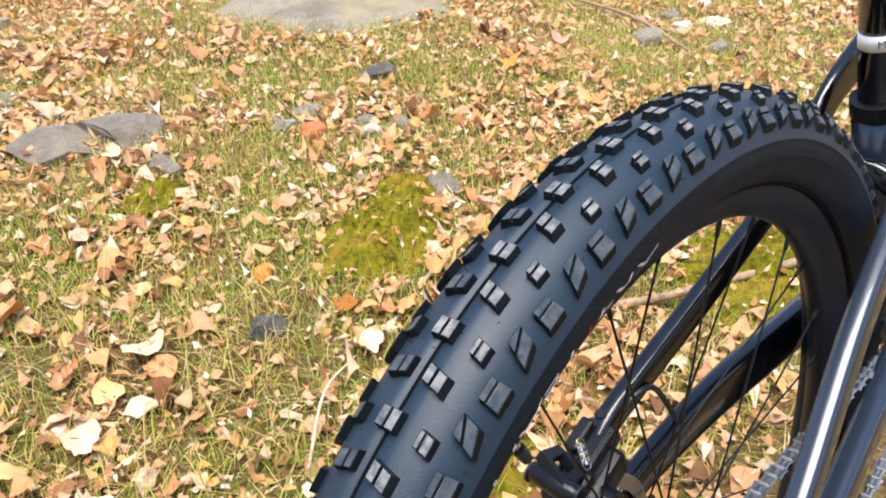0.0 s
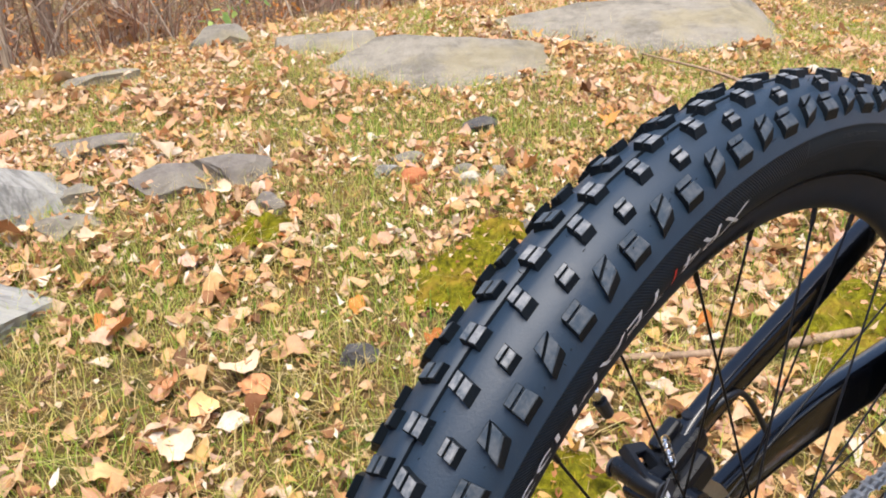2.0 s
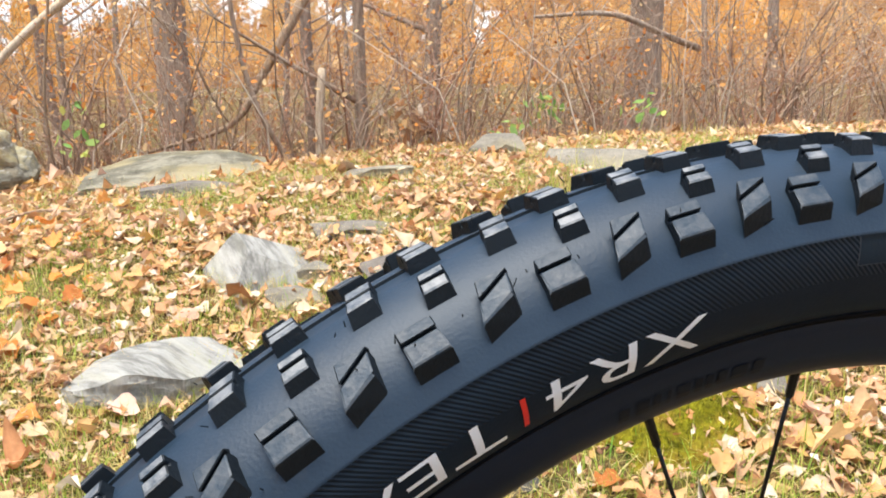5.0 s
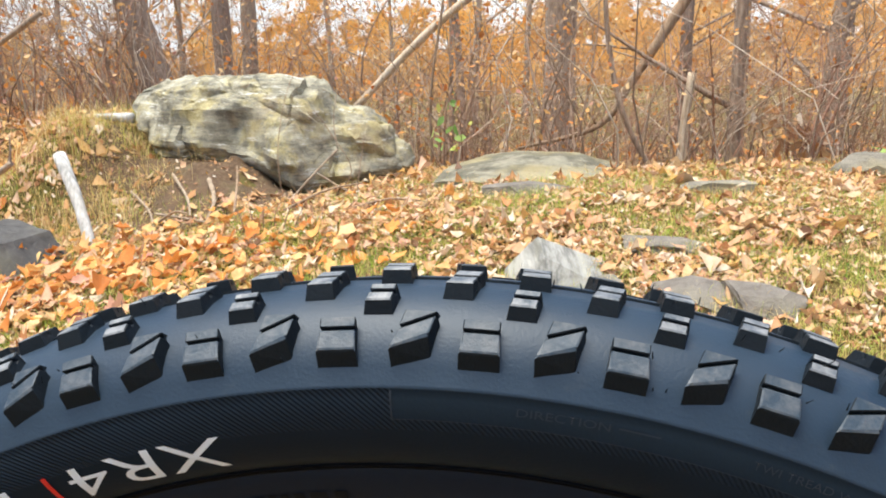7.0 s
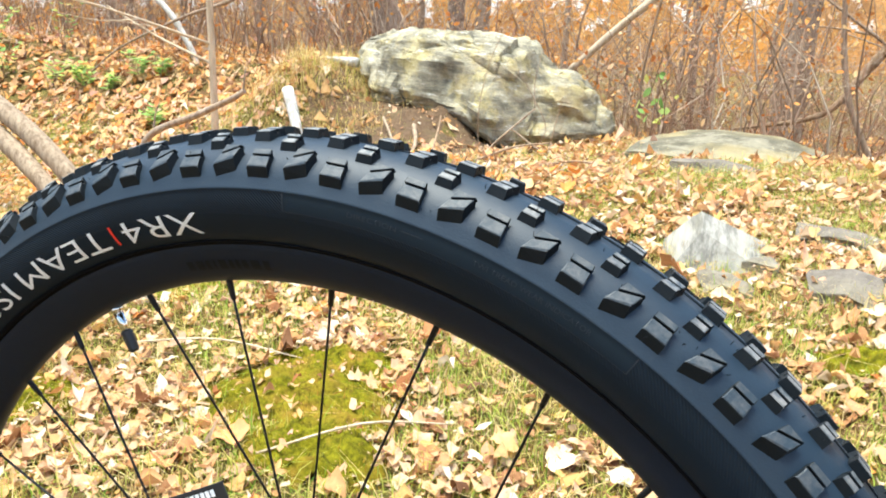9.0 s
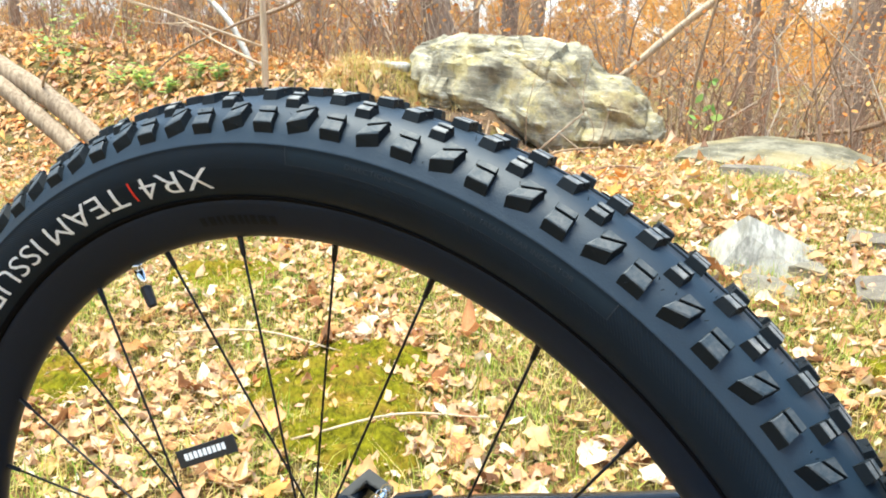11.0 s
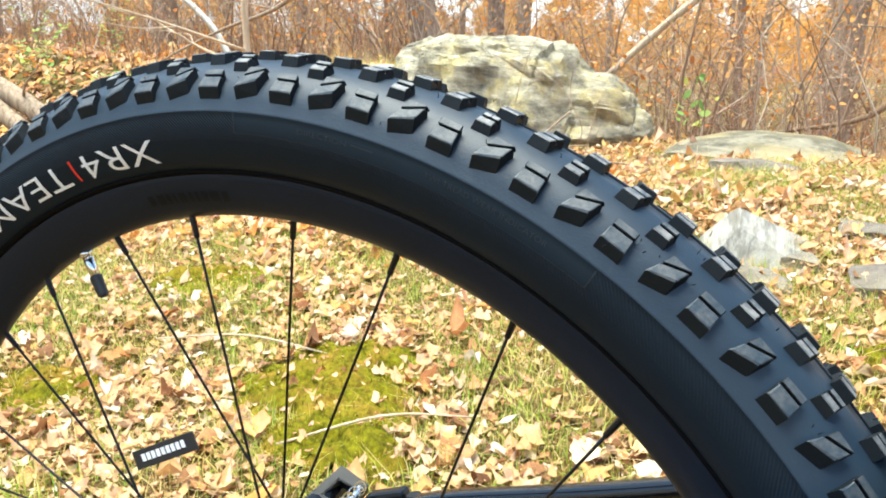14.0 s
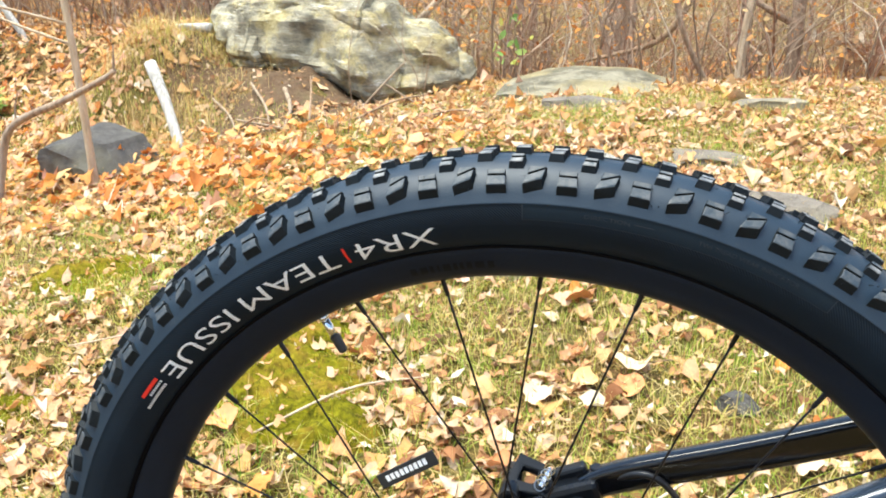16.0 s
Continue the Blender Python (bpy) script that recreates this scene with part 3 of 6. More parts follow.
def knob_mesh(name, profile, length, skew=0.0, flare=0.0006, top=M_TOP, other=None):
    """A tread block: a profile of (radius, y) points drawn out round the tyre. Points further out are shorter. skew: drift along the tyre from the inner to the outer edge."""
    bm = bmesh.new()
    ends = []
    lo = min(p[0] for p in profile)
    ys = [p[1] for p in profile]
    mid, span = (min(ys) + max(ys)) / 2, max(ys) - min(ys)
    base = sorted(profile)[:2]
    for side in (-1, 1):
        ring = []
        for r, y in (profile if side < 0 or other is None else other):
            grow = flare if (r, y) in base or (other and (r, y) in sorted(other)[:2]) else 0.0
            u = side * (length / 2 + grow) + skew * (y - mid) / span
            a = u / r
            ring.append(bm.verts.new((r * math.sin(a), y, r * math.cos(a))))
        ends.append(ring)
    k = len(profile)
    faces = [bm.faces.new(ends[0]), bm.faces.new(ends[1][::-1])]
    for j in range(k):
        faces.append(bm.faces.new((ends[0][j], ends[1][j], ends[1][(j + 1) % k], ends[0][(j + 1) % k])))
    bmesh.ops.recalc_face_normals(bm, faces=bm.faces)
    edges = [e for e in bm.edges if e.calc_face_angle(0) > 0.5 and all(math.hypot(v.co.x, v.co.z) > lo + 0.002 for v in e.verts)]
    bmesh.ops.bevel(bm, geom=edges, offset=0.00035, segments=1, affect="EDGES")
    bmesh.ops.triangulate(bm, faces=[f for f in bm.faces if len(f.verts) > 4])
    me = bpy.data.meshes.new(name)
    bm.normal_update()
    bm.to_mesh(me)
    bm.free()
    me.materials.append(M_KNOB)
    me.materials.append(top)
    # outward faces take the paler skylit rubber, the rest keeps the shade-dark one
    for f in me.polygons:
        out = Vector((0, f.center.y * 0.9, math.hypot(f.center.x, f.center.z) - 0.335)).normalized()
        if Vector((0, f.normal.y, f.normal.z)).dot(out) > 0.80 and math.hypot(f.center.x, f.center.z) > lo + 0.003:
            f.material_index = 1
    return me


def siped(foot_in, top_in, top_out, lip, foot_out, at=0.42, wide=0.0010, deep=0.0020):
    """The outline of a tread block across the tyre, with a slot cut along it."""
    a, b = Vector(top_in), Vector(top_out)
    d = (b - a).normalized()
    n = Vector((-d.y, d.x)) if (-d.y) < 0 else Vector((d.y, -d.x))
    c = a.lerp(b, at)
    cut = [c - d * wide / 2, c - d * wide * 0.4 + n * deep, c + d * wide * 0.4 + n * deep, c + d * wide / 2]
    return [foot_in, top_in] + [(p.x, p.y) for p in cut] + [top_out] + ([lip] if lip else []) + [foot_out]


def mirrored(profile):
    return [(r, -y) for r, y in profile]


SQUARE = siped((0.3622, -0.0255), (0.3672, -0.0268), (0.3594, -0.0331), (0.3584, -0.0334), (0.3524, -0.0320), 0.40)
SLANT = siped((0.3635, -0.0245), (0.3690, -0.0258), (0.3601, -0.0332), (0.3591, -0.0335), (0.3522, -0.0320), 0.52)
SLANT_END = siped((0.3635, -0.0245), (0.3688, -0.0260), (0.3634, -0.0312), (0.3624, -0.0315), (0.3548, -0.0306), 0.16)
PAIR = siped((0.3714, -0.0040), (0.3768, -0.0046), (0.3752, -0.0143), None, (0.3698, -0.0154), 0.48)
SINGLE = siped((0.3716, 0.0056), (0.3770, 0.0048), (0.3770, -0.0050), None, (0.3716, -0.0058), 0.50)
STEP = siped((0.3692, -0.0148), (0.3747, -0.0162), (0.3710, -0.0216), None, (0.3662, -0.0218), 0.45)
KNOBS = []
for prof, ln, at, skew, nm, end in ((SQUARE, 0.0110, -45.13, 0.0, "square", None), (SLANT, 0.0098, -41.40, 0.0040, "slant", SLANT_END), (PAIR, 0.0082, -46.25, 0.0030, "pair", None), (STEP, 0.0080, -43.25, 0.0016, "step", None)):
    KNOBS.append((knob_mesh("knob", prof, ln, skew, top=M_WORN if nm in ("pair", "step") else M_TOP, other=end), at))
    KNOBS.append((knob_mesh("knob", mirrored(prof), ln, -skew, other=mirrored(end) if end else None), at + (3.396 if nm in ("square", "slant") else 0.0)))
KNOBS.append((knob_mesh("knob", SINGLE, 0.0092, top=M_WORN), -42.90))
PITCH = 360.0 / 53
hidden = []
for i in range(53):
    for me, at in KNOBS:
        phi = (at + i * PITCH + 180) % 360 - 180
        if -104 < phi < 92:
            k = new("knob", me)
            k.parent = tyre
            k.matrix_basis = turned(phi)
        else:
            hidden.append((me, phi))
bm = bmesh.new()
for me, phi in hidden:
    n0 = len(bm.verts)
    bm.from_mesh(me)
    bm.verts.ensure_lookup_table()
    bmesh.ops.transform(bm, matrix=turned(phi), verts=bm.verts[n0:])
tagged(part("tread", bm, M_KNOB, tyre), kind="stuff")

# the seam along the crown and the moulding hairs
bm = bmesh.new()
spun(bm, [(0.3716, -0.0004), (0.3733, 0.0), (0.3716, 0.0004)], 318)
part("seam_line", bm, M_KNOB, tyre)
HAIR = random.Random(77)
bm = bmesh.new()
for i in range(170):
    phi = HAIR.uniform(-80, 92)
    r_, y_ = HAIR.choice(((0.3764, -0.0095), (0.3738, -0.0190), (0.3768, 0.0), (0.3764, 0.0095), (0.3640, -0.0296), (0.3655, -0.0270), (0.3560, -0.0312)))
    out = Vector((0, y_ * 8, 0.30)).normalized()
    a = Vector((HAIR.uniform(-0.004, 0.004), y_ + HAIR.uniform(-0.002, 0.002), r_ - 0.001))
    b = a + (out + Vector((HAIR.uniform(-0.5, 0.5), HAIR.uniform(-0.5, 0.5), 0))) * HAIR.uniform(0.0012, 0.0032)
    tube(bm, [turned(phi) @ a, turned(phi) @ b], [0.00024, 0.00014], 4)
tagged(part("moulding_hair", bm, M_KNOB, tyre), kind="stuff")


def lettered(text, phi_from, phi_to, r_base, r_top, material, name="lettering"):
    """Flat letters laid round the sidewall, from one angle to another."""
    cu = bpy.data.curves.new(name, "FONT")
    cu.body, cu.resolution_u, cu.offset = text, 3, -0.004
    ob = bpy.data.objects.new(name, cu)
    me = bpy.data.meshes.new_from_object(ob)
    bpy.data.objects.remove(ob)
    xs, ys = [v.co.x for v in me.vertices], [v.co.y for v in me.vertices]
    x0, x1, y0, y1 = min(xs), max(xs), min(ys), max(ys)
    bm = bmesh.new()
    bm.from_mesh(me)
    for i in range(1, 8):
        bmesh.ops.bisect_plane(bm, geom=bm.verts[:] + bm.edges[:] + bm.faces[:], plane_co=(0, y0 + (y1 - y0) * i / 8, 0), plane_no=(0, 1, 0))
    bm.to_mesh(me)
    bm.free()
    for v in me.vertices:
        phi = phi_from + (phi_to - phi_from) * (v.co.x - x0) / (x1 - x0)
        r = r_base + (r_top - r_base) * (v.co.y - y0) / (y1 - y0)
        v.co = on_wheel(phi, r, -casing_y(r) - 0.00045)
    me.materials.clear()
    return link_mesh(name, me, material, tyre)


def patch(phi0, phi1, r0, r1, material, name, parent, lift=0.0005, width=casing_y):
    bm = bmesh.new()
    n = max(2, int(abs(phi1 - phi0) / 1.0) + 1)
    rows = []
    for i in range(n + 1):
        phi = phi0 + (phi1 - phi0) * i / n
        rows.append([bm.verts.new(on_wheel(phi, r0 + (r1 - r0) * j / 3, -width(r0 + (r1 - r0) * j / 3) - lift)) for j in range(4)])
    for p, q in zip(rows, rows[1:]):
        for j in range(3):
            bm.faces.new((p[j], q[j], q[j + 1], p[j + 1]))
    bmesh.ops.recalc_face_normals(bm, faces=bm.faces)
    return part(name, bm, material, parent)


lettered("XR4", -11.2, -20.7, 0.3345, 0.3223, M_WHITE)
patch(-21.75, -22.05, 0.3232, 0.3344, M_RED, "red_bar", tyre)
lettered("TEAM", -23.1, -36.35, 0.3347, 0.3226, M_WHITE)
lettered("ISSUE", -38.3, -50.75, 0.3347, 0.3222, M_WHITE)
patch(-51.95, -55.4, 0.3324, 0.3350, M_RED, "red_bar", tyre)
for r0, r1, a0, a1, n in ((0.3294, 0.3310, -51.9, -54.8, 7), (0.3258, 0.3276, -52.1, -56.7, 13)):
    for i in range(n):
        w = (a1 - a0) / n
        patch(a0 + w * i, a0 + w * (i + 0.62), r0, r1, M_WHITE, "small_print_bar", tyre)
# raised black lettering on the smooth panel, its heads towards the tread
lettered("DIRECTION", 4.4, 8.9, 0.3411, 0.3437, M_MOULD)
patch(9.3, 11.3, 0.3424, 0.3429, M_MOULD, "arrow_bar", tyre)
lettered("TWI TREAD WEAR INDICATOR", 15.7, 26.1, 0.3411, 0.3437, M_MOULD)
for a0, a1, r0, r1 in ((-1.8, 29.8, 0.3371, 0.3374), (-1.85, -1.75, 0.3374, 0.3465), (29.75, 29.85, 0.3374, 0.3465)):
    patch(a0, a1, r0, r1, M_MOULD, "panel_edge", tyre, 0.0003)

# rim
RIM = [(0.3165, -0.0180), (0.3155, -0.0187), (0.3110, -0.0176), (0.3030, -0.0142), (0.2965, -0.0096), (0.2932, -0.0058), (0.2918, -0.0028), (0.2915, 0.0),
       (0.2918, 0.0028), (0.2932, 0.0058), (0.2965, 0.0096), (0.3030, 0.0142), (0.3110, 0.0176), (0.3155, 0.0187), (0.3165, 0.0180), (0.3130, 0.0140), (0.3090, 0.0), (0.3130, -0.0140)]
bm = bmesh.new()
spun(bm, RIM, 240)
rim = part("rim", bm, M_RIM, bicycle, "deep satin black rim", True)


def rim_y(r):
    return float(np.interp(r, [0.2932, 0.2965, 0.3030, 0.3110, 0.3155], [0.0058, 0.0096, 0.0142, 0.0176, 0.0187]))


for a0, a1 in ((-17.0, -4.0),):
    a = a0 + 1.0
    while a < a1 - 1.2:
        w = rng.uniform(0.25, 1.1)
        patch(a, a + w, 0.3005, 0.3060, M_DECALPRINT, "decal_bar", rim, 0.0005, rim_y)
        a += w + rng.uniform(0.25, 0.5)

# spokes: four alternating ways from the rim to the two flanges of the hub
SPACING = 360.0 / 28
for k in range(28):
    phi = (k - 3) * SPACING
    near, lead = (k % 4) in (0, 2), (k % 4) in (0, 3)
    hub_y, hub_r = (-0.007, 0.031) if near else (0.046, 0.034)
    a = on_wheel(phi, 0.2925, -0.002 if near else 0.002)
    b = on_wheel(phi + (-82 if lead else 82), hub_r, hub_y)
    d = (b - a).normalized()
    bm = bmesh.new()
    tube(bm, [a, a.lerp(b, 0.12), a.lerp(b, 0.88), b], [0.0009, 0.00085, 0.00085, 0.0010], 6)
    spoke = part("spoke", bm, M_SPOKE, bicycle, smooth=True)
    bm = bmesh.new()
    tube(bm, [a - d * 0.002, a + d * 0.004, a + d * 0.0115, a + d * 0.0125], [0.0019, 0.0018, 0.0016, 0.0011], 8)
    part("nipple", bm, M_SPOKE, spoke)

# a near-black ring that paints the shade of the gap between tyre and rim
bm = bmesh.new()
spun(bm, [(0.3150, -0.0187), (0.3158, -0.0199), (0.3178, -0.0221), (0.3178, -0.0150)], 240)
part("bead", bm, M_GAP_SHADE, tyre, smooth=True)

# valve
bm = bmesh.new()
v0 = -31.0
tube(bm, [on_wheel(v0, r) for r in (0.2925, 0.2895, 0.2890)], [0.0044, 0.0038, 0.0026], 14)
tube(bm, [on_wheel(v0, r) for r in (0.2895, 0.2745)], [0.0030, 0.0030], 14)
valve = part("valve", bm, M_CHROME, bicycle, "bright nickel tubeless valve with a black cap", True)
bm = bmesh.new()
tube(bm, [on_wheel(v0, r) for r in (0.2765, 0.2760, 0.2640, 0.2625)], [0.0034, 0.0039, 0.0033, 0.0022], 12)
part("cap", bm, M_PLASTIC, valve)

# a flat tag clipped across two spokes, its print kept as bars
bm = bmesh.new()
ta, tb = Vector((-0.0716, 0.0070, 0.1457)), Vector((-0.1079, -0.0010, 0.1261))
ux = (tb - ta).normalized()
uy = Vector((0, -1, 0))
uy = (uy - ux * uy.dot(ux)).normalized()
uz = ux.cross(uy)
tm = Matrix((ux, uz, uy)).transposed().to_4x4()
tm.translation = (ta + tb) / 2
block(bm, (0.046, 0.0118, 0.0014), tm, 0.0004)
tag = part("spoke_tag", bm, M_PLASTIC, bicycle, "small dark plate with pale print across two spokes")
for i in range(9):
    bm = bmesh.new()
    block(bm, (0.0026, 0.0046, 0.0004), tm @ Matrix.Translation((-0.014 + i * 0.0037, 0.0005, 0.0009)))
    part("print_bar", bm, M_WHITE, tag)

# hub, brake disc, cassette
bm = bmesh.new()
spun(bm, [(0.018, -0.022), (0.030, -0.010), (0.034, -0.009), (0.034, -0.005), (0.018, 0.000), (0.016, 0.034), (0.030, 0.043), (0.037, 0.044), (0.037, 0.048), (0.020, 0.050), (0.014, 0.058), (0.008, 0.07), (0.008, -0.07), (0.012, -0.024)], 40)
part("hub", bm, M_PLASTIC, bicycle, smooth=True)
bm = bmesh.new()
spun(bm, [(0.068, 0.0535), (0.080, 0.0535), (0.080, 0.0555), (0.068, 0.0555)], 90)
for i in range(6):
    a = i * 60
    tube(bm, curved([on_wheel(a, 0.02, 0.0545), on_wheel(a + 14, 0.05, 0.0545), on_wheel(a + 30, 0.070, 0.0545)], 3), [(0.001, 0.003)] * 7, 6)
part("brake_disc", bm, M_STEEL, bicycle, "steel brake disc")
cassette = None
for i, teeth in enumerate((42, 36, 32, 28, 24, 21, 18, 16)):
    r = teeth * 0.0127 / (2 * math.pi)
    y = -0.0265 - i * 0.0036
    bm = bmesh.new()
    prof = []
    for k in range(teeth * 4):
        a = 2 * math.pi * k / (teeth * 4)
        q = r + (0.0035 if k % 4 in (1, 2) else -0.0022)
        prof.append((q * math.sin(a), q * math.cos(a)))
    low, high = [bm.verts.new((x, y - 0.0009, z)) for x, z in prof], [bm.verts.new((x, y + 0.0009, z)) for x, z in prof]
    n = len(prof)
    for k in range(n):
        bm.faces.new((low[k], low[(k + 1) % n], high[(k + 1) % n], high[k]))
    bm.faces.new(low)
    bm.faces.new(high[::-1])
    ob = part("cassette" if cassette is None else "sprocket", bm, M_ALLOY, bicycle if cassette is None else cassette)
    cassette = cassette or ob

# chain: upper and lower runs
bm = bmesh.new()
for s in (-1, 1):
    tube(bm, [(-0.0062, s * 0.0026, 0), (0.0, s * 0.0026, 0), (0.0062, s * 0.0026, 0)], [(0.0006, 0.0042), (0.0006, 0.0028), (0.0006, 0.0042)], 8)
rod(bm, (-0.0062, -0.0036, 0), (-0.0062, 0.0036, 0), 0.0018, 8)
rod(bm, (0.0062, -0.0036, 0), (0.0062, 0.0036, 0), 0.0018, 8)
link_me = bpy.data.meshes.new("chain_link")
bm.to_mesh(link_me)
bm.free()
link_me.materials.append(M_STEEL)
chain = new("chain")
chain.parent = bicycle
tagged(chain, "oily steel chain")
for p, q in (((-0.01, -0.040, 0.092), (0.46, -0.049, 0.062)), ((0.46, -0.049, -0.064), (0.02, -0.050, -0.150))):
    p, q = Vector(p), Vector(q)
    n = int((q - p).length / 0.0127)
    ang = math.atan2(-(q - p).z, (q - p).x)
    for i in range(n):
        ln = new("chain_link", link_me)
        ln.parent = chain
        ln.matrix_basis = Matrix.Translation(p.lerp(q, i / n)) @ Matrix.Rotation(ang, 4, "Y") @ Matrix.Diagonal((1, 0.75 if i % 2 else 1.05, 1, 1))
bm = bmesh.new()
spun(bm, [(0.050, -0.051), (0.064, -0.051), (0.064, -0.047), (0.050, -0.047)], 64)
for i in range(4):
    tube(bm, [on_wheel(45 + 90 * i, 0.01, -0.049), on_wheel(45 + 90 * i, 0.052, -0.049)], [(0.004, 0.008), (0.003, 0.006)], 8)
bmesh.ops.translate(bm, vec=(0.465, 0, 0.0), verts=bm.verts)
part("chainring", bm, M_ALLOY, bicycle)


def beam(points, sizes, name, material, label="", n=5):
    """A box-section frame member with softened edges: points and (half width, half height)."""
    pts = curved(points, n)
    bm = bmesh.new()
    rings = []
    m = len(pts)
    for i, p in enumerate(pts):
        d = (pts[min(i + 1, m - 1)] - pts[max(i - 1, 0)]).normalized()
        side = Vector((0, 1, 0))
        side = (side - d * side.dot(d)).normalized()
        up = side.cross(d)
        if up.z < 0:
            up = -up
        t = i / (m - 1) * (len(sizes) - 1)
        j = min(int(t), len(sizes) - 2)
        w = sizes[j][0] + (sizes[j + 1][0] - sizes[j][0]) * (t - j)
        h = sizes[j][1] + (sizes[j + 1][1] - sizes[j][1]) * (t - j)
        ring = []
        for k in range(16):
            a = 2 * math.pi * k / 16 + math.pi / 16
            c, s = math.cos(a), math.sin(a)
            ring.append(bm.verts.new(p + side * (w * math.copysign(abs(c) ** 0.45, c)) + up * (h * math.copysign(abs(s) ** 0.45, s))))
        rings.append(ring)
    for p, q in zip(rings, rings[1:]):
        for k in range(16):
            bm.faces.new((p[k], p[(k + 1) % 16], q[(k + 1) % 16], q[k]))
    bm.faces.new(rings[0][::-1])
    bm.faces.new(rings[-1])
    bmesh.ops.recalc_face_normals(bm, faces=bm.faces)
    return part(name, bm, material, bicycle, label, True)


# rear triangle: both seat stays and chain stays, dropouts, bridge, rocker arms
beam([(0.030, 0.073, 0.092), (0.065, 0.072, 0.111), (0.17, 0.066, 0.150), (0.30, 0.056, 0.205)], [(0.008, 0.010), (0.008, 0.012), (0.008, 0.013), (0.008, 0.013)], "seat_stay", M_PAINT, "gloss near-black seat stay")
beam([(-0.005, -0.076, 0.055), (0.058, -0.072, 0.095), (0.163, -0.060, 0.160), (0.264, -0.051, 0.212), (0.315, -0.046, 0.236)], [(0.008, 0.012), (0.009, 0.015), (0.009, 0.016), (0.009, 0.017)], "seat_stay", M_SLATE_SHEEN, "dark seat stay with the sky's sheen put into its slate colour")
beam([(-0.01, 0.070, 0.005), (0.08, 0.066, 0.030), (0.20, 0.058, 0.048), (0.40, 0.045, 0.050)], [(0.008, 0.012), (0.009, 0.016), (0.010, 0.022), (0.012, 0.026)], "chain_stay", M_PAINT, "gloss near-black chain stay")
beam([(-0.01, -0.074, 0.000), (0.08, -0.072, 0.012), (0.20, -0.064, 0.040), (0.40, -0.050, 0.085)], [(0.008, 0.012), (0.010, 0.015), (0.011, 0.018), (0.012, 0.020)], "chain_stay", M_SLATE_SHEEN, "dark chain stay with the sky's sheen put into its slate colour")
for s in (-1, 1):
    bm = bmesh.new()
    rod(bm, (0, s * 0.064, 0), (0, s * 0.080, 0), 0.017, 20)
    block(bm, (0.05, 0.010, 0.07), Matrix.Translation((0.0, s * 0.072, 0.03)), 0.003)
    tube(bm, [(0.005, s * 0.073, 0.055), (0.034, s * 0.073, 0.093)], [0.008, 0.009], 12)
    part("dropout", bm, M_PLASTIC, bicycle)
beam([(0.298, -0.048, 0.228), (0.303, -0.02, 0.242), (0.303, 0.02, 0.242), (0.298, 0.054, 0.222)], [(0.010, 0.012), (0.009, 0.011), (0.010, 0.012)], "stay_bridge", M_PAINT)
for s in (-1, 1):
    beam([(0.318, s * 0.042, 0.240), (0.360, s * 0.040, 0.285), (0.445, s * 0.034, 0.322)], [(0.006, 0.018), (0.006, 0.018), (0.007, 0.020)], "rocker_arm", M_PAINT, "gloss dark suspension rocker arm")

# seat tube, seat post with its size band, rear lamp
TB, TT = Vector((0.438, 0, 0.02)), Vector((0.360, 0, 0.278))
up_tube = (TT - TB).normalized()
bm = bmesh.new()
tube(bm, [TB, TB.lerp(TT, 0.7), TT], [0.024, 0.021, 0.0205], 28)
part("seat_tube", bm, M_SLATE_SHEEN, bicycle, "slate grey seat tube", True)
bm = bmesh.new()
tube(bm, [TT - up_tube * 0.004, TT - up_tube * 0.004 + up_tube * 0.001, TT + up_tube * 0.012, TT + up_tube * 0.013], [0.0205, 0.0222, 0.0222, 0.0165], 28)
part("seat_clamp", bm, M_ALLOY, bicycle, smooth=False)
bm = bmesh.new()
tube(bm, [TT - up_tube * 0.02, TT + up_tube * 0.42], [0.0158, 0.0158], 28)
post = part("seat_post", bm, M_PAINT, bicycle, "gloss black seat post", True)
bm = bmesh.new()
tube(bm, [TT + up_tube * 0.062, TT + up_tube * 0.076], [0.01605, 0.01605], 28)
band = part("size_band", bm, M_WHITE, post, "white band with a printed size", True)


def flat_text(text, height, m, material, parent, name="lettering"):
    cu = bpy.data.curves.new(name, "FONT")
    cu.body, cu.align_x, cu.align_y, cu.resolution_u = text, "CENTER", "CENTER", 3
    ob = bpy.data.objects.new(name, cu)
    me = bpy.data.meshes.new_from_object(ob)
    bpy.data.objects.remove(ob)
    h = max(v.co.y for v in me.vertices) - min(v.co.y for v in me.vertices)
    me.transform(m @ Matrix.Diagonal((height / h, height / h, height / h, 1)))
    me.materials.clear()
    return link_mesh(name, me, material, parent)


face = Vector((-0.80, -0.60, 0))
face = (face - up_tube * face.dot(up_tube)).normalized()
side = up_tube.cross(face)
bm4 = Matrix((side, up_tube, face)).transposed().to_4x4()
bm4.translation = TT + up_tube * 0.069 + face * 0.0164
flat_text("M/L", 0.0062, bm4, M_PLASTIC, band)
# rear lamp strapped to the post
lc = TT + up_tube * 0.172 + Vector((-0.010, 0, 0))
bm = bmesh.new()
block(bm, (0.020, 0.032, 0.050), Matrix.Translation(lc + Vector((-0.026, 0, 0))), 0.003)
block(bm, (0.014, 0.016, 0.020), Matrix.Translation(lc + Vector((-0.014, 0, 0.004))), 0.002)
lamp = part("rear_lamp", bm, M_PLASTIC, bicycle, "black rear lamp with a bright red lens")
bm = bmesh.new()
block(bm, (0.009, 0.031, 0.054), Matrix.Translation(lc + Vector((-0.041, 0, -0.001))) @ Matrix.Rotation(radians(-8), 4, "Y"), 0.003)
part("lens", bm, M_LENS, lamp, "bright red lens")

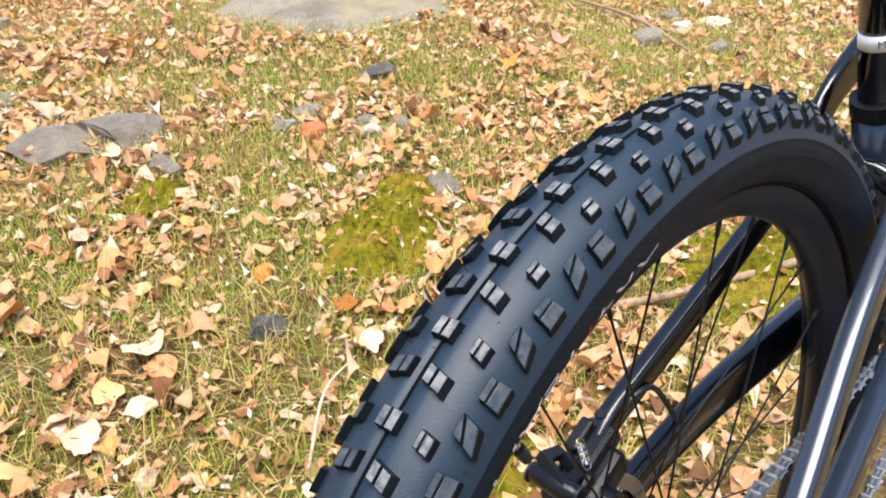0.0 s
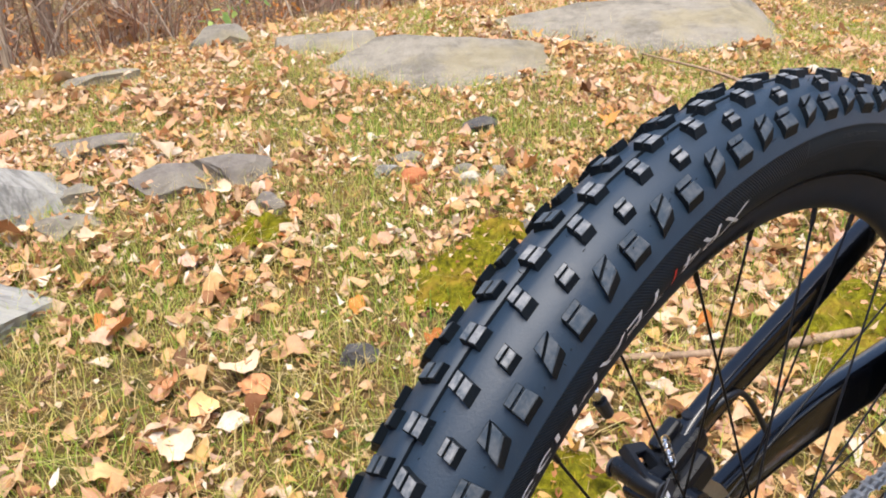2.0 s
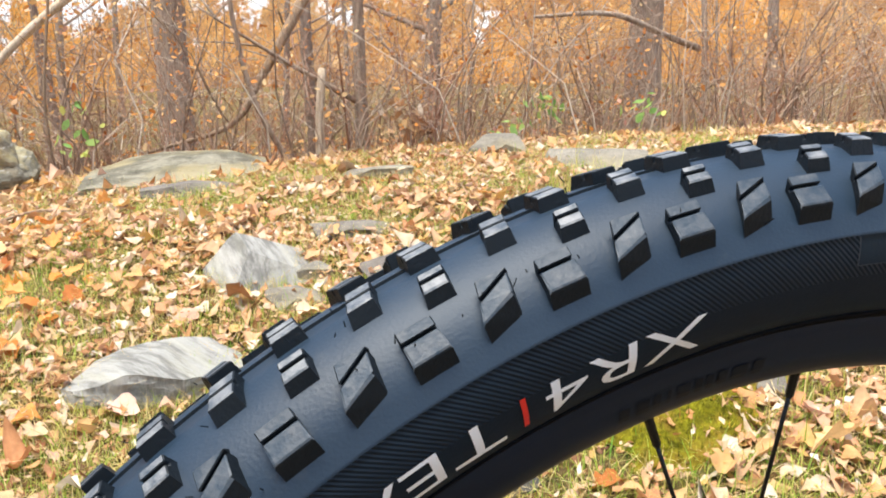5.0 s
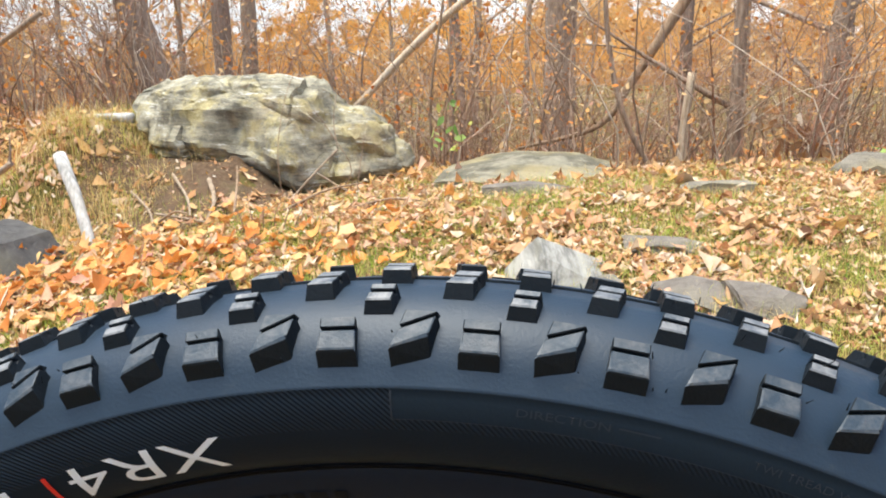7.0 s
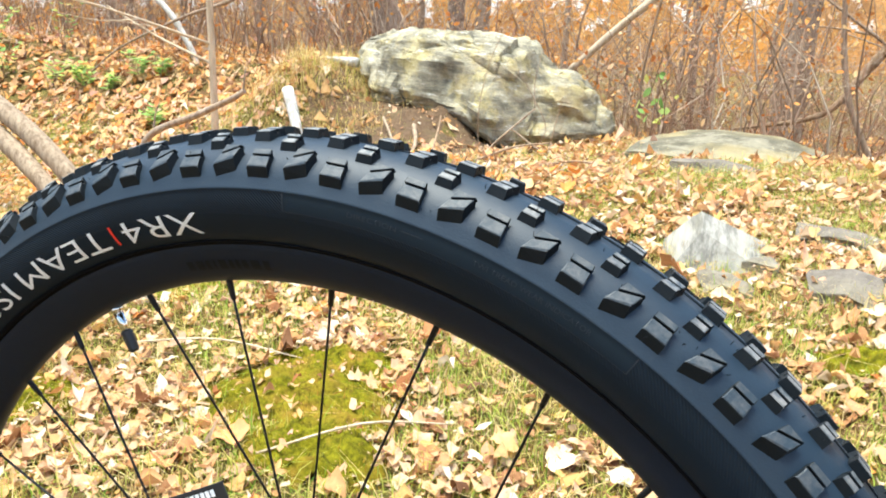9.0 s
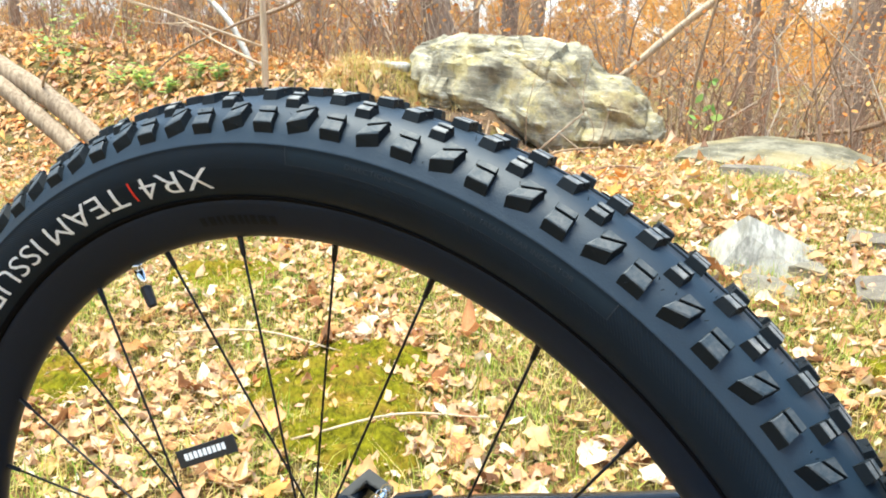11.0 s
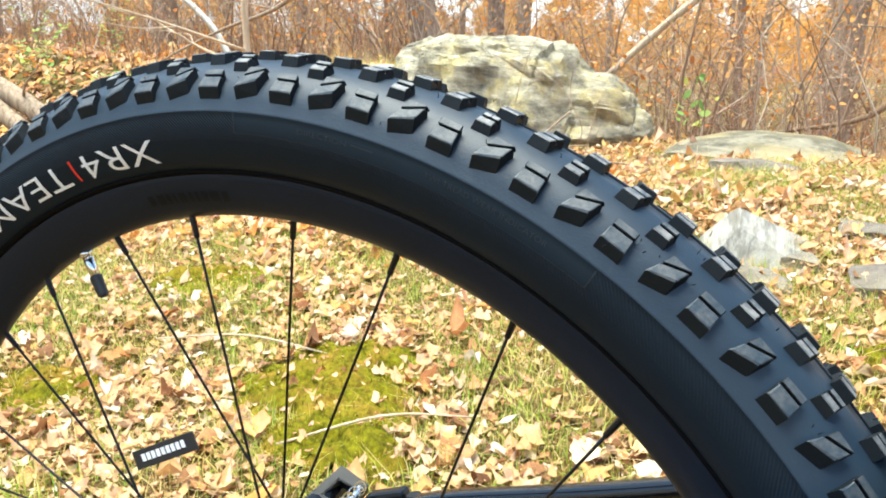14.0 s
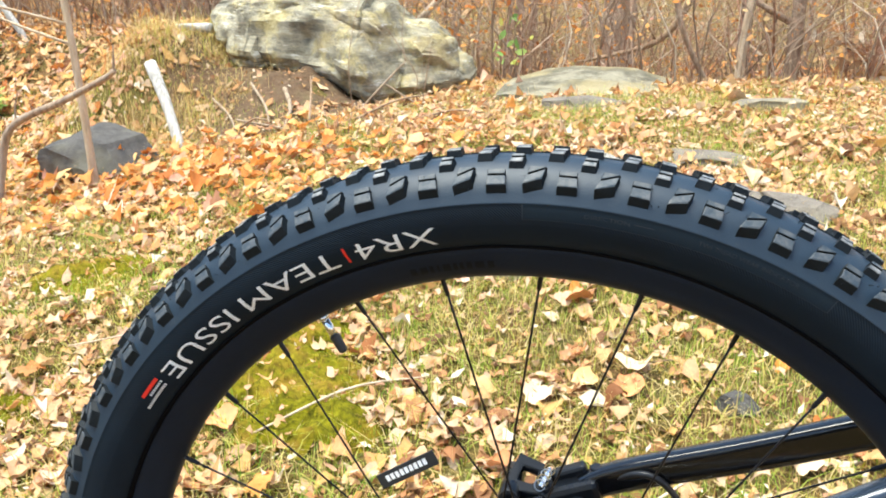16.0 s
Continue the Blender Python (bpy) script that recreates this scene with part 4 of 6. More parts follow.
# brake caliper on the far stay
def framed(bm, corners, hole, depth):
    """A plate with a rectangular window. hole: (u0, u1, v0, v1) as shares of the plate; depth: how far it goes back."""
    p = [Vector(c) for c in corners]
    n = (p[1] - p[0]).cross(p[3] - p[0]).normalized()

    def at(u, v):
        return p[0].lerp(p[1], u).lerp(p[3].lerp(p[2], u), v)

    u0, u1, v0, v1 = hole
    out_, in_ = [at(0, 0), at(1, 0), at(1, 1), at(0, 1)], [at(u0, v0), at(u1, v0), at(u1, v1), at(u0, v1)]
    front_o, front_i = [bm.verts.new(q) for q in out_], [bm.verts.new(q) for q in in_]
    back_o, back_i = [bm.verts.new(q - n * depth) for q in out_], [bm.verts.new(q - n * depth) for q in in_]
    for k in range(4):
        j = (k + 1) % 4
        bm.faces.new((front_o[k], front_o[j], front_i[j], front_i[k]))
        bm.faces.new((back_o[j], back_o[k], back_i[k], back_i[j]))
        bm.faces.new((front_o[j], front_o[k], back_o[k], back_o[j]))
        bm.faces.new((front_i[k], front_i[j], back_i[j], back_i[k]))
    bmesh.ops.recalc_face_normals(bm, faces=bm.faces)
    bmesh.ops.bevel(bm, geom=[e for e in bm.edges if e.calc_face_angle(0) > 0.6], offset=0.0007, segments=2, affect="EDGES")


bm = bmesh.new()
block(bm, (0.050, 0.026, 0.020), pose(0.026, 0.072, 0.092, 0, -22, 0), 0.005)
block(bm, (0.034, 0.030, 0.016), pose(-0.006, 0.070, 0.080, 0, -22, 0), 0.004)
block(bm, (0.030, 0.012, 0.010), pose(0.024, 0.080, 0.104, 0, -24, 0), 0.003)
block(bm, (0.018, 0.016, 0.012), pose(0.046, 0.0747, 0.100, 0, -24, 0), 0.004)
block(bm, (0.052, 0.020, 0.026), pose(0.018, 0.058, 0.076, 0, -24, 0), 0.006)
rod(bm, (0.006, 0.040, 0.066), (0.006, 0.066, 0.068), 0.015, 22)
rod(bm, (0.006, 0.0385, 0.066), (0.006, 0.040, 0.066), 0.010, 22)
caliper = part("brake_caliper", bm, M_CALIPER, bicycle, "black hydraulic brake caliper")
bm = bmesh.new()
framed(bm, [(-0.026, 0.056, 0.098), (0.003, 0.060, 0.093), (0.006, 0.086, 0.105), (-0.016, 0.087, 0.1125)], (0.26, 0.80, 0.28, 0.72), 0.009)
part("caliper_cover", bm, M_COVER, caliper, "slate black trapezoid cover with a window")
bm = bmesh.new()
tube(bm, [(-0.021, 0.050, 0.092), (-0.021, 0.052, 0.092), (-0.020, 0.068, 0.092), (-0.019, 0.090, 0.094), (-0.019, 0.0925, 0.094)], [0.0070, 0.0082, 0.0088, 0.0086, 0.0070], 22)
housing = part("piston_housing", bm, M_CALIPER, caliper, smooth=True)
housing.data.set_sharp_from_angle(angle=radians(40))
for y0, y1 in ((0.0488, 0.0502), (0.0922, 0.0940)):
    bm = bmesh.new()
    spun(bm, [(0.0045, y0), (0.0076, y0), (0.0076, y1), (0.0045, y1)], 24)
    bmesh.ops.translate(bm, vec=(-0.0205, 0, 0.0925), verts=bm.verts)
    part("ring", bm, M_PLASTIC, housing)


def cap_bolt(a, d, r, length, material, parent):
    """A socket-headed bolt: head, chamfer and a hollow hexagon."""
    a, d = Vector(a), Vector(d).normalized()
    bm = bmesh.new()
    tube(bm, [a - d * length, a - d * 0.0006, a, a - d * 0.0001, a - d * 0.0030], [r, r, r * 0.88, r * 0.52, r * 0.50], 18)
    return part("bolt", bm, material, parent)


cap_bolt((0.0446, 0.0747, 0.1150), (-0.25, -0.05, 1), 0.0050, 0.014, M_ALLOY, caliper)
cap_bolt((0.0060, 0.0640, 0.0985), (-0.3, -0.7, 0.7), 0.0042, 0.010, M_ALLOY, caliper)
bm = bmesh.new()
tube(bm, [(0.0030, 0.0600, 0.1000), (0.0080, 0.0685, 0.1080), (0.0092, 0.0705, 0.1100), (0.0095, 0.0712, 0.1105)], [0.0022, 0.0022, 0.0030, 0.0020], 12)
part("pad_pin", bm, M_CHROME, caliper)
for i in range(4):
    bm = bmesh.new()
    ring = [Vector((0.0025 + i * 0.0022, 0.0595 + i * 0.0032, 0.1005 + i * 0.0030)) + Vector((0.0042 * math.cos(q), 0.0022 * math.sin(q), 0.0038 * math.sin(q) + 0.001)) for q in np.linspace(0, 6.0, 14)]
    tube(bm, ring, 0.0005, 6)
    part("spring", bm, M_BRASS if i % 2 else M_STEEL, caliper)
bm = bmesh.new()
line = curved([(0.052, 0.070, 0.104), (0.070, 0.064, 0.117), (0.085, 0.060, 0.1205), (0.100, 0.060, 0.111), (0.118, 0.060, 0.087), (0.138, 0.060, 0.056), (0.162, 0.062, 0.024), (0.20, 0.068, 0.008)], 6)
tube(bm, line, 0.0026, 10)
part("brake_hose", bm, M_HOSE, bicycle, "thin black brake hose", True)


# ---- stones ----
def stone_mesh(size, seed, cuts=7, rough=0.10, detail=4, flat_top=0.0, shape=None, boxy=1.0, trims=()):
    """An angular stone: a ball trimmed by planes, then worn by noise at two scales."""
    r = random.Random(seed)
    bm = bmesh.new()
    bmesh.ops.create_icosphere(bm, subdivisions=detail, radius=1.0)
    planes = [(Vector((r.uniform(-1, 1), r.uniform(-1, 1), r.uniform(-0.7, 1))).normalized(), r.uniform(0.55, 0.85)) for _ in range(cuts)]
    planes += [(Vector(n).normalized(), d) for n, d in trims]
    if flat_top:
        planes.append((Vector((r.uniform(-0.12, 0.12), r.uniform(-0.12, 0.12), 1)).normalized(), flat_top))
    o = Vector((r.uniform(-9, 9), r.uniform(-9, 9), r.uniform(-9, 9)))
    for v in bm.verts:
        p = Vector([math.copysign(abs(c) ** boxy, c) for c in v.co])
        for n, d in planes:
            k = p.dot(n) - d
            if k > 0:
                p -= n * k * 0.97
        p += p.normalized() * rough * (noise.noise(p * 1.7 + o) + 0.45 * noise.noise(p * 5 + o) + 0.2 * noise.noise(p * 13 + o))
        v.co = Vector((p.x * size[0], p.y * size[1], p.z * size[2]))
        if shape:
            v.co = shape(v.co)
    return bm


STONES = []


def angular_mesh(size, seed, cuts=8, rough=0.05, fine=3, trims=(), lean=0.5):
    """A broken block: a cube trimmed by planes into facets, its edges chipped by noise."""
    r = random.Random(seed)
    bm = bmesh.new()
    bmesh.ops.create_cube(bm, size=2.0)
    planes = [(Vector((r.uniform(-1, 1), r.uniform(-1, 1), r.uniform(-lean, 1))).normalized(), r.uniform(0.72, 1.0)) for _ in range(cuts)]
    planes += [(Vector(n).normalized(), d) for n, d in trims]
    for n, d in planes:
        bmesh.ops.bisect_plane(bm, geom=bm.verts[:] + bm.edges[:] + bm.faces[:], plane_co=n * d, plane_no=n, clear_outer=True)
        bmesh.ops.holes_fill(bm, edges=[e for e in bm.edges if e.is_boundary])
    bmesh.ops.triangulate(bm, faces=bm.faces)
    for _ in range(fine):
        longest = sorted(e.calc_length() for e in bm.edges)[-1] * 0.5
        bmesh.ops.subdivide_edges(bm, edges=[e for e in bm.edges if e.calc_length() > longest], cuts=1)
        bmesh.ops.triangulate(bm, faces=[q for q in bm.faces if len(q.verts) > 3])
    o = Vector((r.uniform(-9, 9), r.uniform(-9, 9), r.uniform(-9, 9)))
    for v in bm.verts:
        p = v.co.copy()
        k = rough * (noise.noise(p * 1.6 + o) + 0.5 * noise.noise(p * 4.3 + o) + 0.3 * noise.noise(p * 11 + o))
        p += p.normalized() * k * 1.4
        v.co = Vector((p.x * size[0], p.y * size[1], p.z * size[2]))
    return bm


def rock(name, x, y, size, material, label, seed, turn=0.0, sink=0.45, tilt=(0, 0), category="rock", group="", facets=0, base=None, **kw):
    STONES.append((x, y, size[0] * 0.95, size[1] * 0.95, radians(turn)))
    if facets or kw.get("blocky"):
        bm = angular_mesh(size, seed, facets, kw.get("rough", 0.05), trims=kw.get("trims", ()))
    else:
        bm = stone_mesh(size, seed, **kw)
    ob = part(name, bm, material, smooth=True)
    ob.data.set_sharp_from_angle(angle=radians(24))
    ob.matrix_basis = pose(x, y, (ground_at(x, y) if base is None else base) + size[2] * (1 - 2 * sink), tilt[0], tilt[1], turn)
    return tagged(ob, label, category, group)


def boulder_mesh():
    """A long block with an overhanging left half, a bulge that runs down to a foot, and a lower lobe set back behind it."""
    edge_x = [-0.725, -0.69, -0.55, -0.35, -0.12, 0.10, 0.22, 0.31, 0.37, 0.48, 0.60, 0.69, 0.735]
    edge_t = [0.19, 0.235, 0.270, 0.280, 0.299, 0.295, 0.280, 0.225, 0.155, 0.140, 0.085, -0.02, -0.11]
    foot_x = [-0.725, -0.69, -0.61, -0.50, -0.24, 0.05, 0.20, 0.33, 0.44, 0.54, 0.66, 0.735]
    foot_z = [0.15, 0.08, -0.05, -0.110, -0.130, -0.150, -0.215, -0.300, -0.330, -0.280, -0.200, -0.14]
    n_x, n_a = 190, 130
    verts, faces = [], []
    off = Vector((3.1, 7.7, 1.3))
    for i in range(n_x + 1):
        u = -0.725 + 1.46 * (0.5 - 0.5 * math.cos(math.pi * i / n_x))
        zt, zb = float(np.interp(u, edge_x, edge_t)), float(np.interp(u, foot_x, foot_z))
        mid, half = (zt + zb) / 2, (zt - zb) / 2
        ends = min(1.0, (u + 0.735) / 0.30, (0.745 - u) / 0.22) ** 0.5
        depth = 0.36 * ends
        back = 0.16 * float(smooth_step(0.28, 0.42, u))
        lobe = math.exp(-((u - 0.32) / 0.18) ** 2)
        for k in range(n_a):
            a = 2 * math.pi * k / n_a
            c, q = math.cos(a), math.sin(a)
            square = 0.32 + 0.26 * float(smooth_step(0.05, 0.40, u))
            y = math.copysign(abs(c) ** square, c) * depth
            w = math.copysign(abs(q) ** square, q)
            z = mid + half * w
            if y < 0:
                # the left half leans out over the soil, the bulge swells low down
                y += 0.07 * ends * max(0.0, -w) ** 2.5 * (1 - lobe)
                y -= 0.10 * lobe * math.exp(-((w + 0.35) / 0.5) ** 2)
                y += 0.09 * max(0.0, w + 0.2) ** 1.3 * (1 - 0.5 * lobe)
            p = Vector((u, y + back, z))
            dip = z + 0.10 * u
            lay = Vector((u * 1.6, y * 1.6, dip * 7.0))
            at = Vector((u * 2.4, y * 2.4, dip * 4.6)) + off
            cell, hubs = noise.voronoi(at)
            crease = min(cell[1] - cell[0], 0.30)
            facet = noise.cell_vector(hubs[0] * 23.0).dot(at - hubs[0])
            at2 = at * 2.7
            cell2, hubs2 = noise.voronoi(at2)
            facet2 = noise.cell_vector(hubs2[0] * 31.0).dot(at2 - hubs2[0])
            ledge = abs(noise.noise(lay * 1.1 + off)) + 0.5 * abs(noise.noise(lay * 2.7 + off))
            k_ = 0.030 * noise.noise(p * 2.6 + off) + 0.020 * noise.noise(p * 7.0 + off) + 0.045 * (ledge - 0.25) + 0.010 * noise.noise(lay * 4.0 + off) + 0.006 * noise.noise(p * 40) + 0.005 * noise.noise(lay * 11.0) + 0.10 * (crease - 0.2) + 0.042 * facet + 0.014 * facet2
            gash = math.exp(-((u + 0.02 - 0.9 * (z - 0.06)) / 0.10) ** 2 - ((z - 0.05 + 0.45 * u) / 0.020) ** 2)
            k_ -= 0.07 * gash
            d = Vector((0.25 * u, c * 0.9, q * 0.5)).normalized()
            p += d * k_ * (0.35 + 0.65 * ends)
            verts.append(tuple(p))
    for i in range(n_x):
        for k in range(n_a):
            m = (k + 1) % n_a
            faces.append((i * n_a + k, i * n_a + m, (i + 1) * n_a + m, (i + 1) * n_a + k))
    bm = bmesh.new()
    me = raw_mesh("boulder", verts, faces)
    bm.from_mesh(me)
    bm.verts.ensure_lookup_table()
    bm.faces.new([bm.verts[k] for k in range(n_a)])
    bm.faces.new([bm.verts[n_x * n_a + k] for k in reversed(range(n_a))])
    bmesh.ops.recalc_face_normals(bm, faces=bm.faces)
    return bm


boulder = part("boulder", boulder_mesh(), M_BOULDER, smooth=True)
boulder.data.set_sharp_from_angle(angle=radians(26))
boulder.matrix_basis = pose(-1.475, 4.05, 0.388, 0, 1.5, -2) @ Matrix.Scale(1.0, 4)
tagged(boulder, "large layered grey boulder with ochre lichen overhanging a bank", "boulder")

# bare soil below the boulder, lying on the ground
gxs, gys = np.meshgrid(np.linspace(-2.5, -0.75, 90), np.linspace(2.75, 4.35, 84))
wave = 0.06 * np.sin(9 * gxs) * np.sin(7 * gys) + 0.04 * np.sin(23 * gxs + 2) * np.sin(19 * gys)
inside = np.hypot((gxs + 1.58) / 0.66, (gys - 3.60) / 0.60) + 1.5 * wave
rough_ = 0.016 * np.sin(41 * gxs + 3 * np.sin(13 * gys)) * np.sin(37 * gys) + 0.010 * np.sin(97 * gxs) * np.sin(89 * gys + 2 * np.sin(31 * gxs)) + 0.022 * np.sin(15 * gxs + 2 * np.sin(9 * gys)) * np.sin(13 * gys)
soil_z = ground_z(gxs, gys) + np.where(inside < 1, 0.012 + rough_ * (1 - inside), -0.05 * (inside - 1) - 0.002)
ii = np.arange(gxs.size).reshape(gxs.shape)
soil_f = np.stack([ii[:-1, :-1], ii[:-1, 1:], ii[1:, 1:], ii[1:, :-1]], -1).reshape(-1, 4)
tagged(link_mesh("soil_bank", raw_mesh("soil_bank", np.stack([gxs, gys, soil_z], -1).reshape(-1, 3), soil_f), M_SOIL, smooth=True), "bare brown soil bank below the boulder", "bank", kind="structure")

rock("flat_rock", -0.10, 3.74, (0.40, 0.26, 0.075), M_FLATROCK, "low flat grey-brown rock among fallen leaves", 8, -6, 0.35, facets=4, rough=0.05, trims=(((0, -0.7, 0.7), 0.62), ((-0.6, -0.2, 0.75), 0.7), ((0.75, -0.2, 0.6), 0.8)))
rock("flat_stone", -0.062, 3.244, (0.205, 0.108, 0.038), M_SLAB, "flat grey-green stone half buried in leaves", 4, -4, 0.4, facets=9, rough=0.05)
rock("pale_stone", 0.050, 2.04, (0.142, 0.13, 0.108), M_PALE, "pale grey stone with white streaks", 12, 8, 0.40, (6, 0), facets=0, rough=0.03, trims=(((-0.80, -0.1, 0.55), 0.62), ((0.46, -0.1, 0.88), 0.42), ((0.0, -0.80, 0.60), 0.42), ((0.9, -0.3, 0.1), 0.85)), blocky=True)
rock("pale_stone", -0.255, 1.579, (0.157, 0.157, 0.047), M_PALE, "flat pale grey stone sunk in the turf", 19, 30, 0.40, facets=9, rough=0.05)
rock("small_stone", 0.1, 1.864, (0.074, 0.053, 0.032), M_LEDGE, "small brownish stone among the leaves", 23, 0, 0.4, facets=9, rough=0.05)
rock("slate_slab", 0.39, 1.92, (0.105, 0.12, 0.032), M_SLAB, "dark grey slate slab split in two", 14, -20, 0.28, (7, 0), group="slate slabs", facets=9, rough=0.05)
rock("slate_slab", 0.565, 1.84, (0.09, 0.11, 0.032), M_SLAB, "dark grey slate slab split in two", 15, 8, 0.28, (7, 0), group="slate slabs", facets=9, rough=0.05)
rock("brown_stone", 0.376, 2.376, (0.127, 0.085, 0.027), M_SLAB, "flat brownish stone flush with the grass", 17, 0, 0.4, facets=9, rough=0.05)
rock("ledge_rock", 1.683, 2.356, (0.437, 0.375, 0.156), M_LEDGE, "broad pale grey ledge of rock beside the grass", 27, -30, 0.56, facets=6, rough=0.06, trims=(((-0.45, -0.6, 0.65), 0.72), ((0.1, -0.75, 0.65), 0.72)))
rock("ledge_rock", 1.493, 2.887, (0.232, 0.148, 0.074), M_LEDGE, "grey ledge rock behind a broader one", 28, -30, 0.56, facets=6, rough=0.06, trims=(((-0.45, -0.6, 0.65), 0.72), ((0.1, -0.75, 0.65), 0.72)))
rock("ledge_rock", 2.837, 2.231, (0.661, 0.455, 0.155), M_LEDGE, "wide flat slab of grey rock under leaves", 29, -36, 0.56, facets=6, rough=0.06, trims=(((-0.45, -0.6, 0.65), 0.72), ((0.1, -0.75, 0.65), 0.72)))
rock("small_rock", 1.278, 3.394, (0.128, 0.096, 0.075), M_LEDGE, "small grey rock on the crest", 31, 0, 0.35, facets=9, rough=0.05)
rock("small_rock", 0.661, 3.174, (0.14, 0.086, 0.032), M_LEDGE, "flat brown-grey stone in the leaves", 36, 0, 0.4, facets=9, rough=0.05)
rock("dark_block", -2.08, 2.68, (0.215, 0.16, 0.115), M_BASALT, "dark grey squared stone by the bank", 37, -14, 0.40, (0, 8), facets=2, base=0.005, rough=0.07, trims=(((-0.6, -0.2, 0.8), 1.05), ((0.7, -0.3, 0.6), 1.05), ((0.1, -0.8, 0.6), 1.02)))
rock("red_pebble", 0.891, 1.502, (0.044, 0.035, 0.031), M_BRICK, "rounded brick-red stone among pebbles", 41, 20, 0.3, cuts=3)
rock("grey_pebble", 0.862, 1.578, (0.042, 0.031, 0.026), M_PALE, "small whitish stone beside a red one", 42, 0, 0.3, cuts=4)
rock("grey_pebble", 0.965, 1.619, (0.057, 0.036, 0.021), M_LEDGE, "small flat grey stone", 43, 0, 0.3, cuts=4)
rock("dark_pebble", 1.294, 1.672, (0.062, 0.047, 0.033), M_BASALT, "dark grey rounded stone in the leaves", 44, 0, 0.3, cuts=4)
rock("buff_pebble", 0.982, 1.38, (0.031, 0.027, 0.025), M_TAN, "small buff pebble among the leaves", 45, 0, 0.3, cuts=3)
rock("buff_pebble", 1.063, 1.357, (0.033, 0.029, 0.023), M_LEDGE, "small buff pebble among the leaves", 46, 0, 0.3, cuts=3)
rock("buff_pebble", 1.024, 1.444, (0.037, 0.029, 0.021), M_LEDGE, "small grey pebble among the leaves", 47, 0, 0.3, cuts=3)
rock("slate_stone", 0.853, 1.052, (0.067, 0.046, 0.023), M_SLAB, "flat grey stone at the edge of moss", 48, -20, 0.35, facets=9, rough=0.05)
rock("slate_stone", 0.296, 0.925, (0.039, 0.031, 0.023), M_BASALT, "small dark stone among leaves", 49, 0, 0.35, facets=9, rough=0.05)
rock("slate_stone", 0.507, 1.601, (0.029, 0.057, 0.026), M_SLAB, "narrow grey stone set on edge", 50, 10, 0.35, facets=9, rough=0.05)
rock("slate_stone", 0.174, 2.019, (0.047, 0.042, 0.026), M_LEDGE, "small grey stone near the slabs", 51, 0, 0.35, facets=9, rough=0.05)
for i, (x, y, s, m) in enumerate(((2.141, 1.251, 0.07, M_LEDGE), (2.365, 1.251, 0.055, M_TAN), (2.471, 1.355, 0.05, M_LEDGE), (2.506, 1.189, 0.06, M_TAN), (2.237, 1.043, 0.05, M_LEDGE), (2.674, 1.334, 0.05, M_TAN))):
    rock("field_stone", x, y, (s, s * 0.75, s * 0.5), m, "loose rounded field stone in the leaves", 60 + i, i * 40, 0.3, cuts=4, group="loose field stones")


# ---- fallen wood ----
def wood(name, points, radii, material, label, category, twigs=(), sides=10, knots=0.0):
    pts = curved(points, 5)
    rad = np.interp(np.linspace(0, 1, len(pts)), np.linspace(0, 1, len(radii)), radii)
    bm = bmesh.new()
    rr = random.Random(len(pts) + int(radii[0] * 9000))
    tube(bm, pts, [r * (1 + knots * rr.uniform(-1, 1)) for r in rad], sides)
    ob = part(name, bm, material, smooth=True)
    for a, b, r in twigs:
        bm = bmesh.new()
        a, b = Vector(a), Vector(b)
        tube(bm, curved([a, a.lerp(b, 0.5) + Vector((rr.uniform(-1, 1), rr.uniform(-1, 1), rr.uniform(-1, 1))) * (b - a).length * 0.07, b], 4), np.linspace(r, r * 0.35, 9), 6)
        part("twig", bm, material, ob, smooth=True)
    return tagged(ob, label, category)


wood("white_log", [(-1.800, 2.826, 0.050), (-1.896, 2.909, 0.25), (-1.996, 2.978, 0.420)], [0.020, 0.024, 0.026], M_BIRCH, "short peeling white log propped on the bank", "log", knots=0.08)
wood("bleached_stick", [(-2.362, 3.913, 0.507), (-2.155, 3.925, 0.496)], [0.012, 0.030], M_BIRCH, "bleached broken branch end beside the boulder", "branch", knots=0.1)
wood("fallen_stick", [(0.62, 0.60, ground_at(0.62, 0.60) + 0.02), (0.80, 0.47, ground_at(0.8, 0.47) + 0.025), (1.00, 0.38, ground_at(1.0, 0.38) + 0.025), (1.35, 0.22, ground_at(1.35, 0.22) + 0.03)], [0.007, 0.008, 0.009, 0.008], M_TWIG, "weathered brown stick lying in the leaves", "stick", knots=0.08)
wood("bramble_twig", [(2.08, 1.05, ground_at(2.08, 1.05) + 0.02), (2.25, 1.40, ground_at(2.25, 1.4) + 0.05), (2.40, 1.90, ground_at(2.4, 1.9) + 0.03)], [0.005, 0.006, 0.004], M_TWIG, "thin reddish twig arching over leaves", "twig", knots=0.1)
wood("pale_branch", [(-1.276, 5.126, 0.461), (-0.886, 5.188, 0.864), (-0.516, 5.188, 1.166), (0.044, 5.25, 1.525)], [0.024, 0.024, 0.026, 0.022], M_DEADWOOD, "pale dead branch leaning up behind the boulder", "branch", [((-0.886, 5.188, 0.864), (-1.076, 5.188, 1.244), 0.006)], knots=0.08)
wood("fallen_limb", [(-3.95, 2.25, 0.60), (-3.60, 2.22, 0.52), (-3.31, 2.20, 0.44), (-3.04, 2.20, 0.347), (-2.78, 2.20, 0.22), (-2.55, 2.19, 0.07), (-2.36, 2.18, -0.12)], [0.046, 0.047, 0.047, 0.045, 0.043, 0.041, 0.040], M_LIMB, "grey-brown limb of a fallen tree", "branch", [((-3.04, 2.20, 0.347), (-2.86, 2.15, 0.52), 0.008)], knots=0.05)
